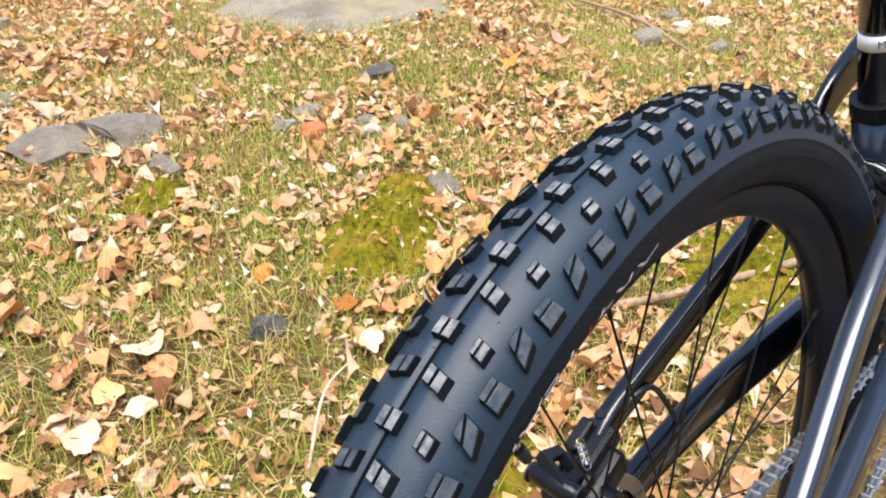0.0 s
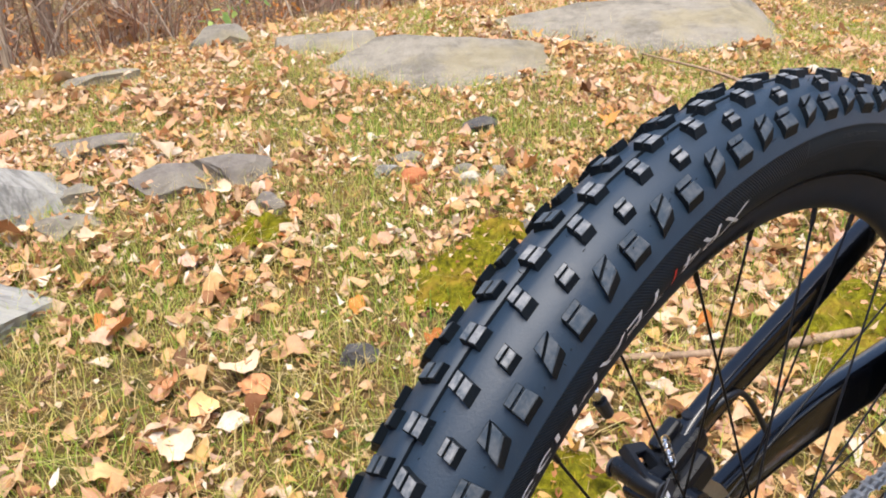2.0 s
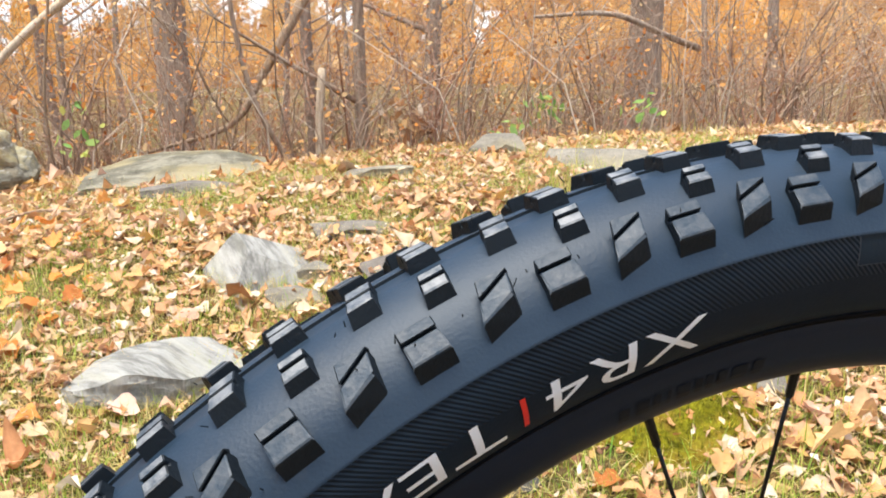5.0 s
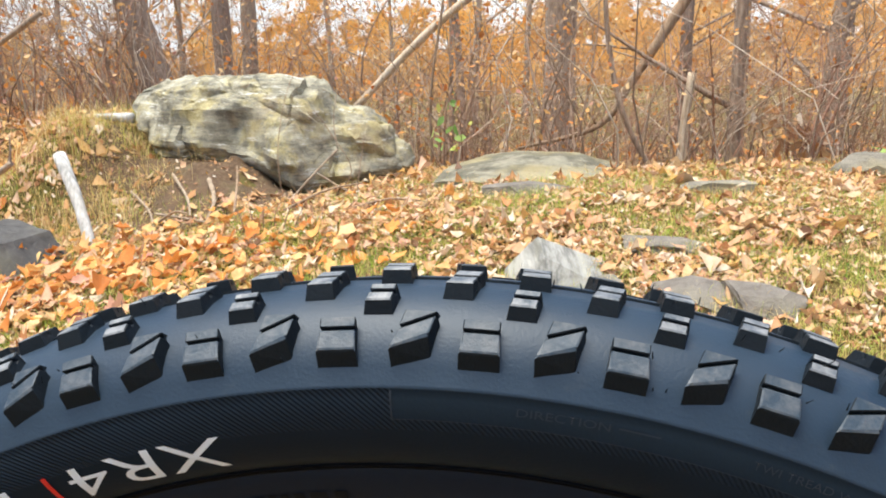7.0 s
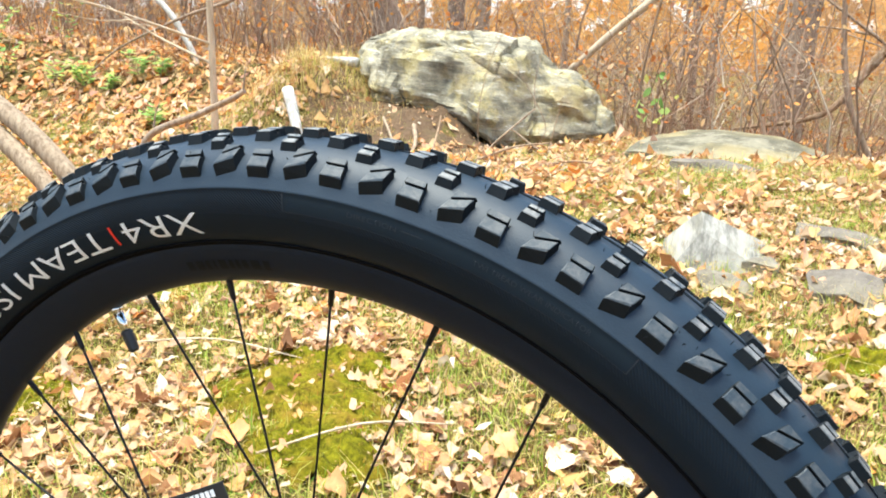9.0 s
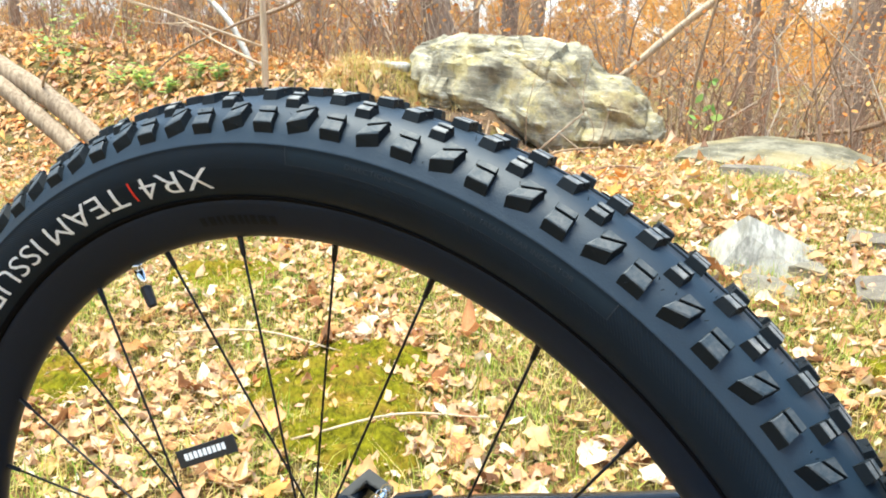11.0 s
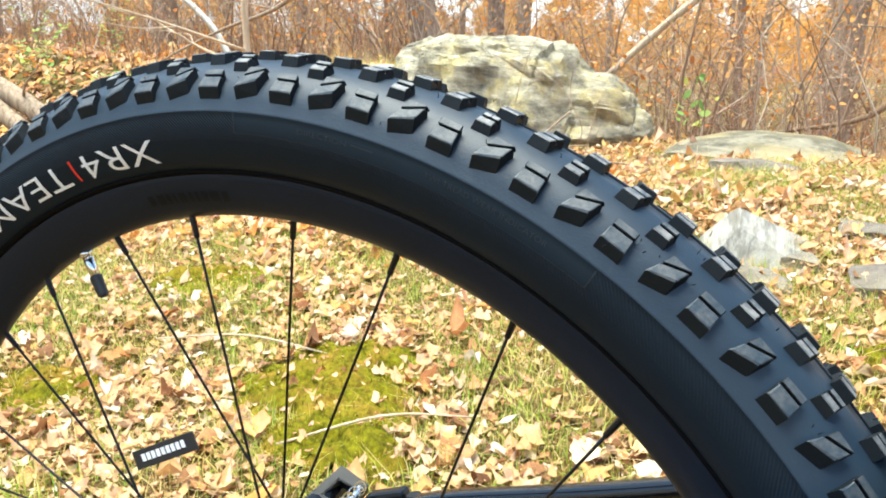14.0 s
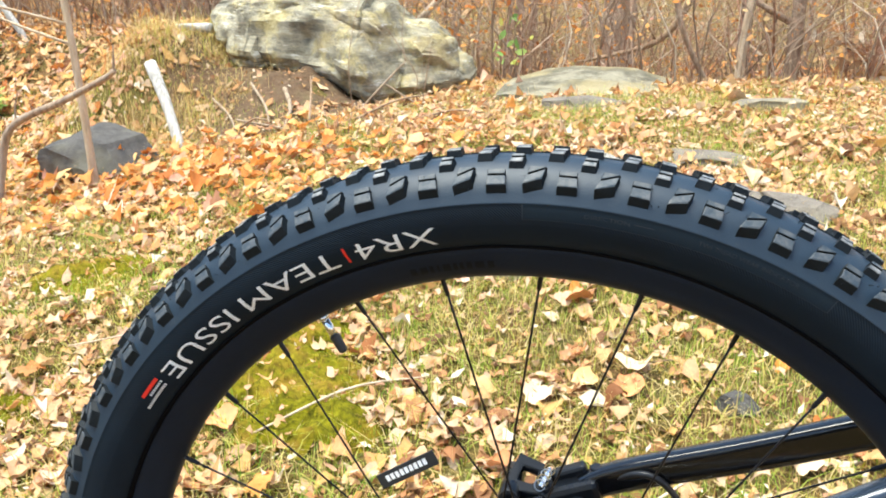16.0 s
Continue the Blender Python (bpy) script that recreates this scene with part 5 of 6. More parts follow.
wood("fallen_limb", [(-3.95, 2.20, 0.55), (-3.60, 2.17, 0.47), (-3.25, 2.15, 0.366), (-3.04, 2.15, 0.263), (-2.83, 2.15, 0.158), (-2.62, 2.13, 0.03), (-2.44, 2.12, -0.12)], [0.042, 0.042, 0.042, 0.041, 0.040, 0.038, 0.036], M_LIMB, "lower grey-brown limb of a fallen tree", "branch", knots=0.05)
wood("crooked_branch", [(-2.345, 2.30, -0.13), (-2.325, 2.35, 0.06), (-2.246, 2.35, 0.238), (-2.011, 2.35, 0.345), (-1.829, 2.35, 0.432), (-1.774, 2.35, 0.467)], [0.020, 0.017, 0.015, 0.0135, 0.012, 0.010], M_BARK, "crooked grey-brown branch reaching up from the leaves", "branch", [((-1.782, 2.35, 0.462), (-1.770, 2.35, 0.56), 0.006), ((-2.225, 2.35, 0.25), (-2.19, 2.35, 0.38), 0.005)], knots=0.08)
for i, (a, b) in enumerate((((-1.30, 3.08), (-1.42, 3.45)), ((-1.05, 2.98), (-0.78, 3.22)), ((-1.62, 3.05), (-1.40, 2.85)), ((-0.78, 3.0), (-0.5, 3.15)), ((-1.15, 1.05), (-0.70, 1.10)), ((-0.55, 0.72), (-0.28, 0.95)), ((0.12, 0.60), (0.34, 0.74)))):
    za, zb = ground_at(*a) + 0.03, ground_at(*b) + (0.10 if i < 3 else 0.02)
    wood("dry_twig", [(*a, za), ((a[0] + b[0]) / 2, (a[1] + b[1]) / 2 + 0.02, (za + zb) / 2 + 0.02), (*b, zb)], [0.0022, 0.0025, 0.0015] if i > 3 else [0.006, 0.005, 0.003], M_DEADWOOD if i > 3 else M_TWIG, "dry weathered twig on the ground", "twig")


# stems and roots in front of the boulder
def stems(name, label, category, material, lines):
    """One plant of several thin stems, each a part of its own."""
    root = new(name)
    x0, y0 = lines[0][0][0][:2]
    root.matrix_basis = pose(x0, y0, ground_at(x0, y0))
    back = root.matrix_basis.inverted()
    for points, r0, r1 in lines:
        bm = bmesh.new()
        pts = [back @ q for q in curved(points, 5)]
        tube(bm, pts, np.linspace(r0, r1, len(pts)), 6)
        part("stem", bm, material, root, smooth=True)
    return tagged(root, label, category)


gb = ground_at(-1.02, 3.36)
stems("forked_twig", "brown forked dead twig leaning on the boulder", "twig", M_LIMB, [
    ([(-1.16, 3.30, gb - 0.02), (-1.06, 3.34, gb + 0.10), (-0.93, 3.40, gb + 0.24)], 0.006, 0.004),
    ([(-0.93, 3.40, gb + 0.24), (-0.96, 3.46, gb + 0.36), (-0.95, 3.50, gb + 0.50)], 0.003, 0.0015),
    ([(-1.02, 3.36, gb + 0.14), (-0.92, 3.36, gb + 0.08), (-0.80, 3.36, gb + 0.02)], 0.005, 0.003)])
stems("bramble", "thin reddish bramble stems rising past the boulder", "bramble", M_TWIG, [
    ([(-1.20, 3.42, gb), (-1.22, 3.44, gb + 0.22), (-1.18, 3.46, gb + 0.46), (-1.13, 3.50, gb + 0.60)], 0.0025, 0.0012),
    ([(-0.98, 3.46, gb), (-0.88, 3.44, gb + 0.14), (-0.98, 3.48, gb + 0.30), (-1.06, 3.50, gb + 0.40)], 0.0028, 0.0012),
    ([(-0.86, 3.42, gb), (-0.84, 3.44, gb + 0.16), (-0.82, 3.46, gb + 0.30)], 0.003, 0.0015)])
gs = ground_at(-1.10, 2.72)
stems("bare_sprout", "cluster of short dark sprouts among orange leaves", "sprout", M_TWIG, [
    ([(-1.12 + 0.035 * i, 2.74 + 0.02 * (i % 2), gs - 0.01), (-1.14 + 0.045 * i, 2.74, gs + 0.07), (-1.17 + 0.06 * i, 2.75, gs + 0.12 + 0.02 * (i % 3))], 0.003, 0.0012) for i in range(6)])
for a, b, r in (((-1.72, 3.42), (-1.45, 2.98), 0.010), ((-1.52, 3.36), (-1.40, 3.02), 0.014), ((-1.90, 3.36), (-1.62, 3.00), 0.008), ((-1.66, 3.10), (-1.30, 2.92), 0.007)):
    za, zb = ground_at(*a) + 0.05, ground_at(*b) + 0.015
    m = ((a[0] + b[0]) / 2 + 0.03, (a[1] + b[1]) / 2, max((za + zb) / 2, ground_at((a[0] + b[0]) / 2, (a[1] + b[1]) / 2) - 0.01))
    wood("bare_root", [(*a, za), m, (*b, zb)], [r * 0.8, r * 0.7, r * 0.4], M_LIMB, "weathered bare root hanging down the soil bank", "root", knots=0.12)

# ---- trees ----
def tree(x, y, height, radius, material, label, seed, lean=(0.0, 0.0), limbs=5, bend=0.06, base=None, leaves=6):
    """Trunk with root flare, limbs and twigs, and a thin crown of the last autumn leaves."""
    r = random.Random(seed)
    z0 = (ground_at(x, y) if base is None else base) - 0.05
    root = new("tree")
    root.matrix_basis = pose(x, y, z0)
    pts = [Vector((0, 0, 0))]
    n = 9
    for i in range(1, n + 1):
        t = i / n
        pts.append(Vector((lean[0] * height * t + bend * height * 0.25 * r.uniform(-1, 1) * t, lean[1] * height * t + bend * height * 0.25 * r.uniform(-1, 1) * t, height * t)))
    line = curved(pts, 4)
    m = len(line)
    rad = [radius * (1.35 if i == 0 else 1.12 if i == 1 else 1.0) * (1 - 0.72 * i / (m - 1)) * (1 + 0.05 * r.uniform(-1, 1)) for i in range(m)]
    bm = bmesh.new()
    tube(bm, line, rad, 12)
    part("trunk", bm, material, root, smooth=True)
    tips = []
    for k in range(limbs):
        i = int(m * r.uniform(0.12, 0.9))
        a = line[i]
        ang = r.uniform(0, 2 * math.pi)
        ln = height * r.uniform(0.12, 0.30)
        d = Vector((math.cos(ang), math.sin(ang), r.uniform(0.2, 1.0))).normalized()
        side = Vector((r.uniform(-1, 1), r.uniform(-1, 1), r.uniform(-0.4, 0.8)))
        bm = bmesh.new()
        lp = curved([a, a + d * ln * 0.5 + side * ln * 0.08, a + d * ln + side * ln * 0.22], 4)
        r0 = min(rad[i] * 0.5, 0.03)
        tube(bm, lp, np.linspace(r0, r0 * 0.25, len(lp)), 7)
        for _ in range(3):
            q = lp[r.randrange(3, len(lp))]
            e = q + (d + Vector((r.uniform(-1, 1), r.uniform(-1, 1), r.uniform(-0.4, 0.8)))).normalized() * ln * 0.4
            tube(bm, curved([q, q.lerp(e, 0.5) + side * 0.04, e], 3), np.linspace(r0 * 0.4, r0 * 0.12, 7), 5)
            tips.append(e)
        part("limb", bm, material, root, smooth=True)
        tips.append(lp[-1])
    verts, faces = [], []
    for tip in tips:
        for _ in range(leaves):
            c = tip + Vector((r.gauss(0, 0.16), r.gauss(0, 0.16), r.gauss(0, 0.14)))
            u = Vector((r.uniform(-1, 1), r.uniform(-1, 1), r.uniform(-1, 1))).normalized()
            v = u.orthogonal().normalized()
            s = r.uniform(0.015, 0.034)
            k = len(verts)
            verts += [c - u * s, c + v * s * 0.55, c + u * s, c - v * s * 0.55]
            faces.append((k, k + 1, k + 2, k + 3))
    if leaves:
        link_mesh("crown", raw_mesh("crown", [tuple(v) for v in verts], faces), M_WOODLEAF, root)
    return tagged(root, label, "tree")


tree(1.215, 5.665, 5.017, 0.05, M_BARK, "slim grey tree on the crest of the clearing", 1, (-0.01, 0.0), 5, 0.02)
tree(0.964, 6.24, 5.232, 0.051, M_BARKDK, "slim dark tree behind a broken stub", 2, (-0.012, 0.0), 6, 0.03)
tree(0.041, 8.306, 8.252, 0.177, M_BARK, "grey-brown forest tree with a straight trunk", 3, (0.0, 0.0), 6, 0.02)
tree(2.352, 7.718, 6.59, 0.093, M_BARK, "leaning grey forest tree", 4, (0.06, 0.0), 6, 0.03)
tree(-3.098, 6.324, 5.711, 0.137, M_BARKDK, "dark leaning tree behind the boulder", 5, (-0.30, 0.0), 7, 0.05)
tree(-3.413, 8.306, 7.663, 0.11, M_BARKDK, "dark forest tree with a thick trunk", 6, (0.0, 0.0), 6, 0.03)
tree(4.027, 6.535, 7.052, 0.174, M_BARK, "broad grey-brown tree at the wood's edge", 7, (0.01, 0.0), 6, 0.03)
tree(-1.995, 2.466, 2.766, 0.017, M_DEADWOOD, "thin bare tan sapling by the dark stone", 8, (-0.03, 0.0), 2, 0.03, leaves=0)
tree(-6.826, 6.972, 6.926, 0.15, M_BARK, "grey forest tree beyond the fallen limbs", 9, (0.02, 0.0), 5, 0.03)
tree(-5.014, 9.688, 8.423, 0.14, M_BARK, "dark forest tree with a thick trunk", 10, (0.0, 0.0), 6, 0.03)
tree(-3.791, 9.97, 8.458, 0.12, M_BARK, "dark forest tree with a thick trunk", 11, (0.02, 0.0), 6, 0.03)
# broken stub and leaning stems by the crest
wood("broken_stub", [(0.80, 5.1, ground_at(0.8, 5.1) - 0.05), (0.80, 5.1, 0.35), (0.83, 5.1, 0.70)], [0.030, 0.028, 0.026], M_DEADWOOD, "pale broken stub of a dead sapling", "stub", knots=0.05)
wood("leaning_stem", [(-0.239, 5.688, 0.163), (0.303, 5.688, 0.322), (0.529, 5.688, 0.638), (0.778, 5.688, 1.045), (1.109, 5.756, 1.581)], [0.010, 0.020, 0.030, 0.036, 0.035], M_TWIG, "brown stem bending up from the brush", "branch", [((0.303, 5.688, 0.322), (0.1, 5.688, 0.74), 0.008)], knots=0.05)
wood("leaning_stem", [(0.682, 5.188, -0.01), (0.436, 5.188, 0.449), (0.324, 5.188, 0.92), (0.279, 5.188, 1.468)], [0.019, 0.018, 0.016, 0.012], M_BARK, "pale thin stem leaning in the brush", "branch", knots=0.05)
wood("hanging_vine", [(-0.749, 5.064, 0.07), (-0.761, 5.064, 0.551), (-0.682, 5.064, 1.121), (-0.571, 5.064, 1.914)], [0.010, 0.009, 0.008, 0.006], M_TWIG, "thin brown vine stem in brush", "vine")
wood("bowed_branch", [(-3.690, 4.453, 0.20), (-3.712, 4.453, 0.325), (-3.79, 4.453, 0.468), (-3.92, 4.453, 0.642), (-4.08, 4.453, 0.775), (-4.263, 4.453, 0.898), (-4.46, 4.453, 1.05)], [0.018, 0.020, 0.022, 0.022, 0.020, 0.018, 0.012], M_BIRCH, "bowed pale dead branch", "branch", knots=0.06)
wood("bent_branch", [(-2.72, 4.10, 1.04), (-3.13, 4.10, 0.80), (-3.54, 4.10, 0.66), (-4.07, 4.10, 0.43), (-4.40, 4.14, 0.22)], [0.016, 0.014, 0.010, 0.007, 0.004], M_BARK, "thin bent grey branch slanting over the slope", "branch", [((-3.13, 4.10, 0.80), (-3.75, 4.2, 0.80), 0.006), ((-3.54, 4.10, 0.66), (-3.2, 4.2, 0.45), 0.004)], knots=0.06)
wood("bare_branch", [(2.404, 5.379, 1.023), (3.025, 5.379, 1.044), (3.52, 5.436, 0.894), (4.025, 5.723, 0.798)], [0.012, 0.020, 0.026, 0.030], M_BARK, "bare pale branch in front of a broad tree", "branch")

# the wood behind: more trunks, set back and thinning with distance
WOODS = random.Random(11)
for i in range(30):
    d = WOODS.uniform(7.5, 24)
    a = radians(WOODS.uniform(-66, 66))
    x, y = math.sin(a) * d, math.cos(a) * d
    if y < 5.5:
        continue
    tree(x, y, WOODS.uniform(6, 10), WOODS.uniform(0.025, 0.10), WOODS.choice((M_BARK, M_BARK, M_BARKDK)), "bare forest tree in the autumn wood", 100 + i, (WOODS.uniform(-0.07, 0.07), 0), 5, 0.04)


# bare bushes along the edge of the wood
def bush(x, y, height, material, label, seed):
    r = random.Random(seed)
    root = new("bush")
    root.matrix_basis = pose(x, y, ground_at(x, y) - 0.03)
    for k in range(r.randrange(4, 7)):
        bm = bmesh.new()
        a = r.uniform(0, 2 * math.pi)
        out = r.uniform(0.15, 0.8)
        p0 = Vector((r.uniform(-0.06, 0.06), r.uniform(-0.06, 0.06), 0))
        h = height * r.uniform(0.6, 1.0)
        tip = p0 + Vector((math.cos(a) * out * h, math.sin(a) * out * h, h))
        mid = p0.lerp(tip, 0.5) + Vector((r.uniform(-0.1, 0.1), r.uniform(-0.1, 0.1), 0.12)) * h
        line = curved([p0, mid, tip], 6)
        r0 = r.uniform(0.004, 0.011)
        tube(bm, line, np.linspace(r0, r0 * 0.3, len(line)), 6)
        for _ in range(r.randrange(7, 12)):
            i = r.randrange(2, len(line))
            q = line[i]
            ln = h * r.uniform(0.12, 0.45)
            e = q + Vector((r.uniform(-1, 1), r.uniform(-1, 1), r.uniform(-0.25, 0.9))).normalized() * ln
            m = q.lerp(e, 0.5) + Vector((r.uniform(-1, 1), r.uniform(-1, 1), r.uniform(-1, 1))) * ln * 0.12
            sub = curved([q, m, e], 3)
            rs = r0 * (1 - 0.7 * i / len(line)) * 0.6
            tube(bm, sub, np.linspace(rs, rs * 0.35, len(sub)), 4)
            for _ in range(2):
                f = sub[r.randrange(2, len(sub))]
                g_ = f + Vector((r.uniform(-1, 1), r.uniform(-1, 1), r.uniform(-0.5, 0.8))).normalized() * ln * 0.45
                tube(bm, [f, f.lerp(g_, 0.5) + Vector((0, 0, 0.01)), g_], [rs * 0.45, rs * 0.4, rs * 0.25], 4)
        part("stem", bm, material, root, smooth=True)
    return tagged(root, label, "bush")


M_BUSH = mat("grey_bush_bark", bark((0.20, 0.125, 0.085), (0.42, 0.29, 0.20)))
M_REDBUSH = mat("reddish_bush_bark", bark((0.22, 0.11, 0.07), (0.46, 0.27, 0.18)))
BUSH = random.Random(23)
for i in range(46):
    x = BUSH.uniform(-6.5, 6.0)
    y = BUSH.uniform(4.5, 8.0) + (0.6 if -2.4 < x < -0.6 else 0.0)
    if x > 2.5:
        y -= 0.6
    red = BUSH.random() < 0.4
    bush(x, y, BUSH.uniform(0.8, 2.2), M_REDBUSH if red else M_BUSH, "bare reddish bush at the wood's edge" if red else "bare grey bush at the wood's edge", 500 + i)


# ---- undergrowth ----
def brush(name, count, x_range, y_range, h_range, r_range, label, material, seed, keep=None, shoots=0):
    """Many thin arching stems with side shoots, as one mass."""
    g = np.random.default_rng(seed)
    n, seg = count, 6
    x, y = g.uniform(*x_range, n), g.uniform(*y_range, n)
    if keep is not None:
        ok = keep(x, y)
        x, y = x[ok], y[ok]
        n = len(x)
    z = ground_z(x, y)
    h, rad = g.uniform(*h_range, n), g.uniform(*r_range, n)
    az, arc = g.uniform(0, 2 * np.pi, n), g.uniform(0.0, 1.0, n) ** 1.3 * 1.9 * h
    wob = g.normal(0, 0.075, (n, seg, 2)) * h[:, None, None]
    t = np.linspace(0, 1, seg)
    P = np.empty((n, seg, 3))
    P[:, :, 0] = x[:, None] + np.cos(az)[:, None] * arc[:, None] * t ** 1.7 + wob[:, :, 0] * t
    P[:, :, 1] = y[:, None] + np.sin(az)[:, None] * arc[:, None] * t ** 1.7 + wob[:, :, 1] * t
    P[:, :, 2] = z[:, None] + h[:, None] * (t - 0.30 * (arc / h)[:, None] * t ** 2.2) - 0.02
    k = 3
    ang = np.arange(k) * 2 * np.pi / k
    ring = np.stack([np.cos(ang), np.sin(ang), 0.4 * np.sin(ang)], -1)
    V = P[:, :, None, :] + ring[None, None] * (rad[:, None] * (1 - 0.8 * t))[:, :, None, None]

    def skin(m, rows, first):
        s_, c_ = np.meshgrid(np.arange(rows - 1), np.arange(k), indexing="ij")
        f = np.stack([s_ * k + c_, s_ * k + (c_ + 1) % k, (s_ + 1) * k + (c_ + 1) % k, (s_ + 1) * k + c_], -1).reshape(1, -1, 4)
        return (first + (np.arange(m) * rows * k)[:, None, None] + f).reshape(-1, 4)

    Vs, Fs = [V.reshape(-1, 3)], [skin(n, seg, 0)]
    first = n * seg * k
    for _ in range(shoots):
        at = g.integers(1, seg, n)
        p0 = P[np.arange(n), at]
        d = g.normal(0, 1, (n, 3)) + np.array([0, 0, 0.5])
        d /= np.linalg.norm(d, axis=1, keepdims=True)
        ln = (h * g.uniform(0.12, 0.45, n))[:, None]
        p1 = p0 + d * ln * 0.5 + g.normal(0, 0.10, (n, 3)) * ln
        p2 = p0 + d * ln + g.normal(0, 0.12, (n, 3)) * ln
        Q = np.stack([p0, p1, p2], 1)
        rr = (rad * g.uniform(0.35, 0.6, n))[:, None] * np.array([1.0, 0.7, 0.3])
        Vs.append((Q[:, :, None, :] + ring[None, None] * rr[:, :, None, None]).reshape(-1, 3))
        Fs.append(skin(n, 3, first))
        first += n * 3 * k
    ob = link_mesh(name, raw_mesh(name, np.concatenate(Vs), np.concatenate(Fs)), material, smooth=True)
    return tagged(ob, label, "undergrowth", kind="stuff")


def crest(x, y):
    return y > 4.0 + 0.7 * smooth_step(0.2, -1.5, x) + 0.25 * np.sin(2 * x) * 0.3 - 0.6 * smooth_step(1.5, 4.5, x)


brush("brush", 900, (-7, 8), (3.9, 7.5), (0.7, 2.2), (0.002, 0.007), "grey crossing branches at the wood's edge", M_GREYBRUSH, 21, crest, 4)
brush("brush", 2600, (-9, 10), (3.9, 9.5), (0.3, 1.5), (0.0012, 0.0045), "tangle of thin bare reddish stems", M_BRUSH, 3, crest, 3)
brush("brush", 1700, (-16, 16), (8, 18.0), (0.6, 3.0), (0.002, 0.008), "far tangle of bare stems in the wood", M_BRUSH, 4, None, 1)
brush("brush", 380, (-11, -2.8), (5.2, 9.0), (0.5, 1.9), (0.002, 0.006), "bare grey-brown shrubs on the slope beyond the bank", M_GREYBRUSH, 31, None, 4)
brush("brush", 380, (-8, -2.6), (3.6, 5.6), (0.15, 0.6), (0.0012, 0.0032), "sparse bare shoots beside the bank", M_BRUSH, 5, None, 3)


def leaf_cloud(name, count, centres, spread, size, label, material, seed):
    g = np.random.default_rng(seed)
    c = centres[g.integers(0, len(centres), count)]
    p = c + g.normal(0, 1, (count, 3)) * spread
    u = g.normal(0, 1, (count, 3))
    u /= np.linalg.norm(u, axis=1, keepdims=True)
    w = np.cross(u, g.normal(0, 1, (count, 3)))
    w /= np.linalg.norm(w, axis=1, keepdims=True)
    s = g.uniform(*size, (count, 1))
    nrm = np.cross(u, w)
    V = np.stack([p - u * s, p - u * s * 0.3 + w * s * 0.5 + nrm * s * 0.15, p + u * s * 0.4 + w * s * 0.42 + nrm * s * 0.15, p + u * s, p + u * s * 0.4 - w * s * 0.42 + nrm * s * 0.15, p - u * s * 0.3 - w * s * 0.5 + nrm * s * 0.15], 1).reshape(-1, 3)
    F = (np.arange(count) * 6)[:, None] + np.arange(6)
    ob = link_mesh(name, raw_mesh(name, V, F), material)
    return tagged(ob, label, "foliage", kind="stuff")


g = np.random.default_rng(5)
n = 260
cx = g.uniform(-16, 16, n)
cy = g.uniform(8, 20, n)
cz = ground_z(cx, cy) + g.uniform(0.2, 5.0, n)
leaf_cloud("far_foliage", 28000, np.stack([cx, cy, cz], -1), np.array([0.9, 0.6, 0.55]), (0.018, 0.045), "orange autumn leaves hanging in the wood", M_WOODLEAF, 6)
cx, cy = g.uniform(-8, 9, 150), g.uniform(4.6, 8, 150)
leaf_cloud("brush_leaves", 15000, np.stack([cx, cy, ground_z(cx, cy) + g.uniform(0.1, 1.5, 150)], -1), np.array([0.45, 0.4, 0.30]), (0.010, 0.026), "withered leaves caught in the brush", M_LEAF_O, 7)


def weed(x, y, height, label, seed):
    """A weed of a few arching stems with pairs of small pointed leaves."""
    r = random.Random(seed)
    root = new("weed")
    root.matrix_basis = pose(x, y, ground_at(x, y) - 0.01)
    verts, faces = [], []
    for k in range(r.randrange(4, 7)):
        a = r.uniform(0, 2 * math.pi)
        out = Vector((math.cos(a), math.sin(a), 0)) * height * r.uniform(0.12, 0.55)
        h = height * r.uniform(0.55, 1.0)
        line = curved([Vector((0, 0, 0)), out * 0.35 + Vector((0, 0, h * 0.6)), out + Vector((0, 0, h))], 4)
        bm = bmesh.new()
        tube(bm, line, np.linspace(0.0022, 0.001, len(line)), 5)
        part("stem", bm, M_TWIG, root)
        for q in line[2:]:
            for side in (-1, 1):
                if r.random() < 0.45:
                    continue
                u = (Vector((-out.y, out.x, 0)).normalized() * side + out.normalized() * 0.4 + Vector((r.uniform(-0.4, 0.4), r.uniform(-0.4, 0.4), r.uniform(-0.3, 0.4)))).normalized()
                w = u.cross(Vector((r.uniform(-0.3, 0.3), r.uniform(-0.3, 0.3), 1))).normalized()
                d, n = r.uniform(0.035, 0.075), len(verts)
                up = u.cross(w) * d
                verts += [q, q + u * d * 0.35 + w * d * 0.26 + up * 0.06, q + u * d * 0.75 + w * d * 0.20, q + u * d - up * 0.1, q + u * d * 0.75 - w * d * 0.20, q + u * d * 0.35 - w * d * 0.26 + up * 0.06]
                faces += [(n, n + 1, n + 2, n + 3), (n, n + 3, n + 4, n + 5)]
    link_mesh("leaves", raw_mesh("leaves", [tuple(v) for v in verts], faces), M_GREEN, root)
    return tagged(root, label, "weed")


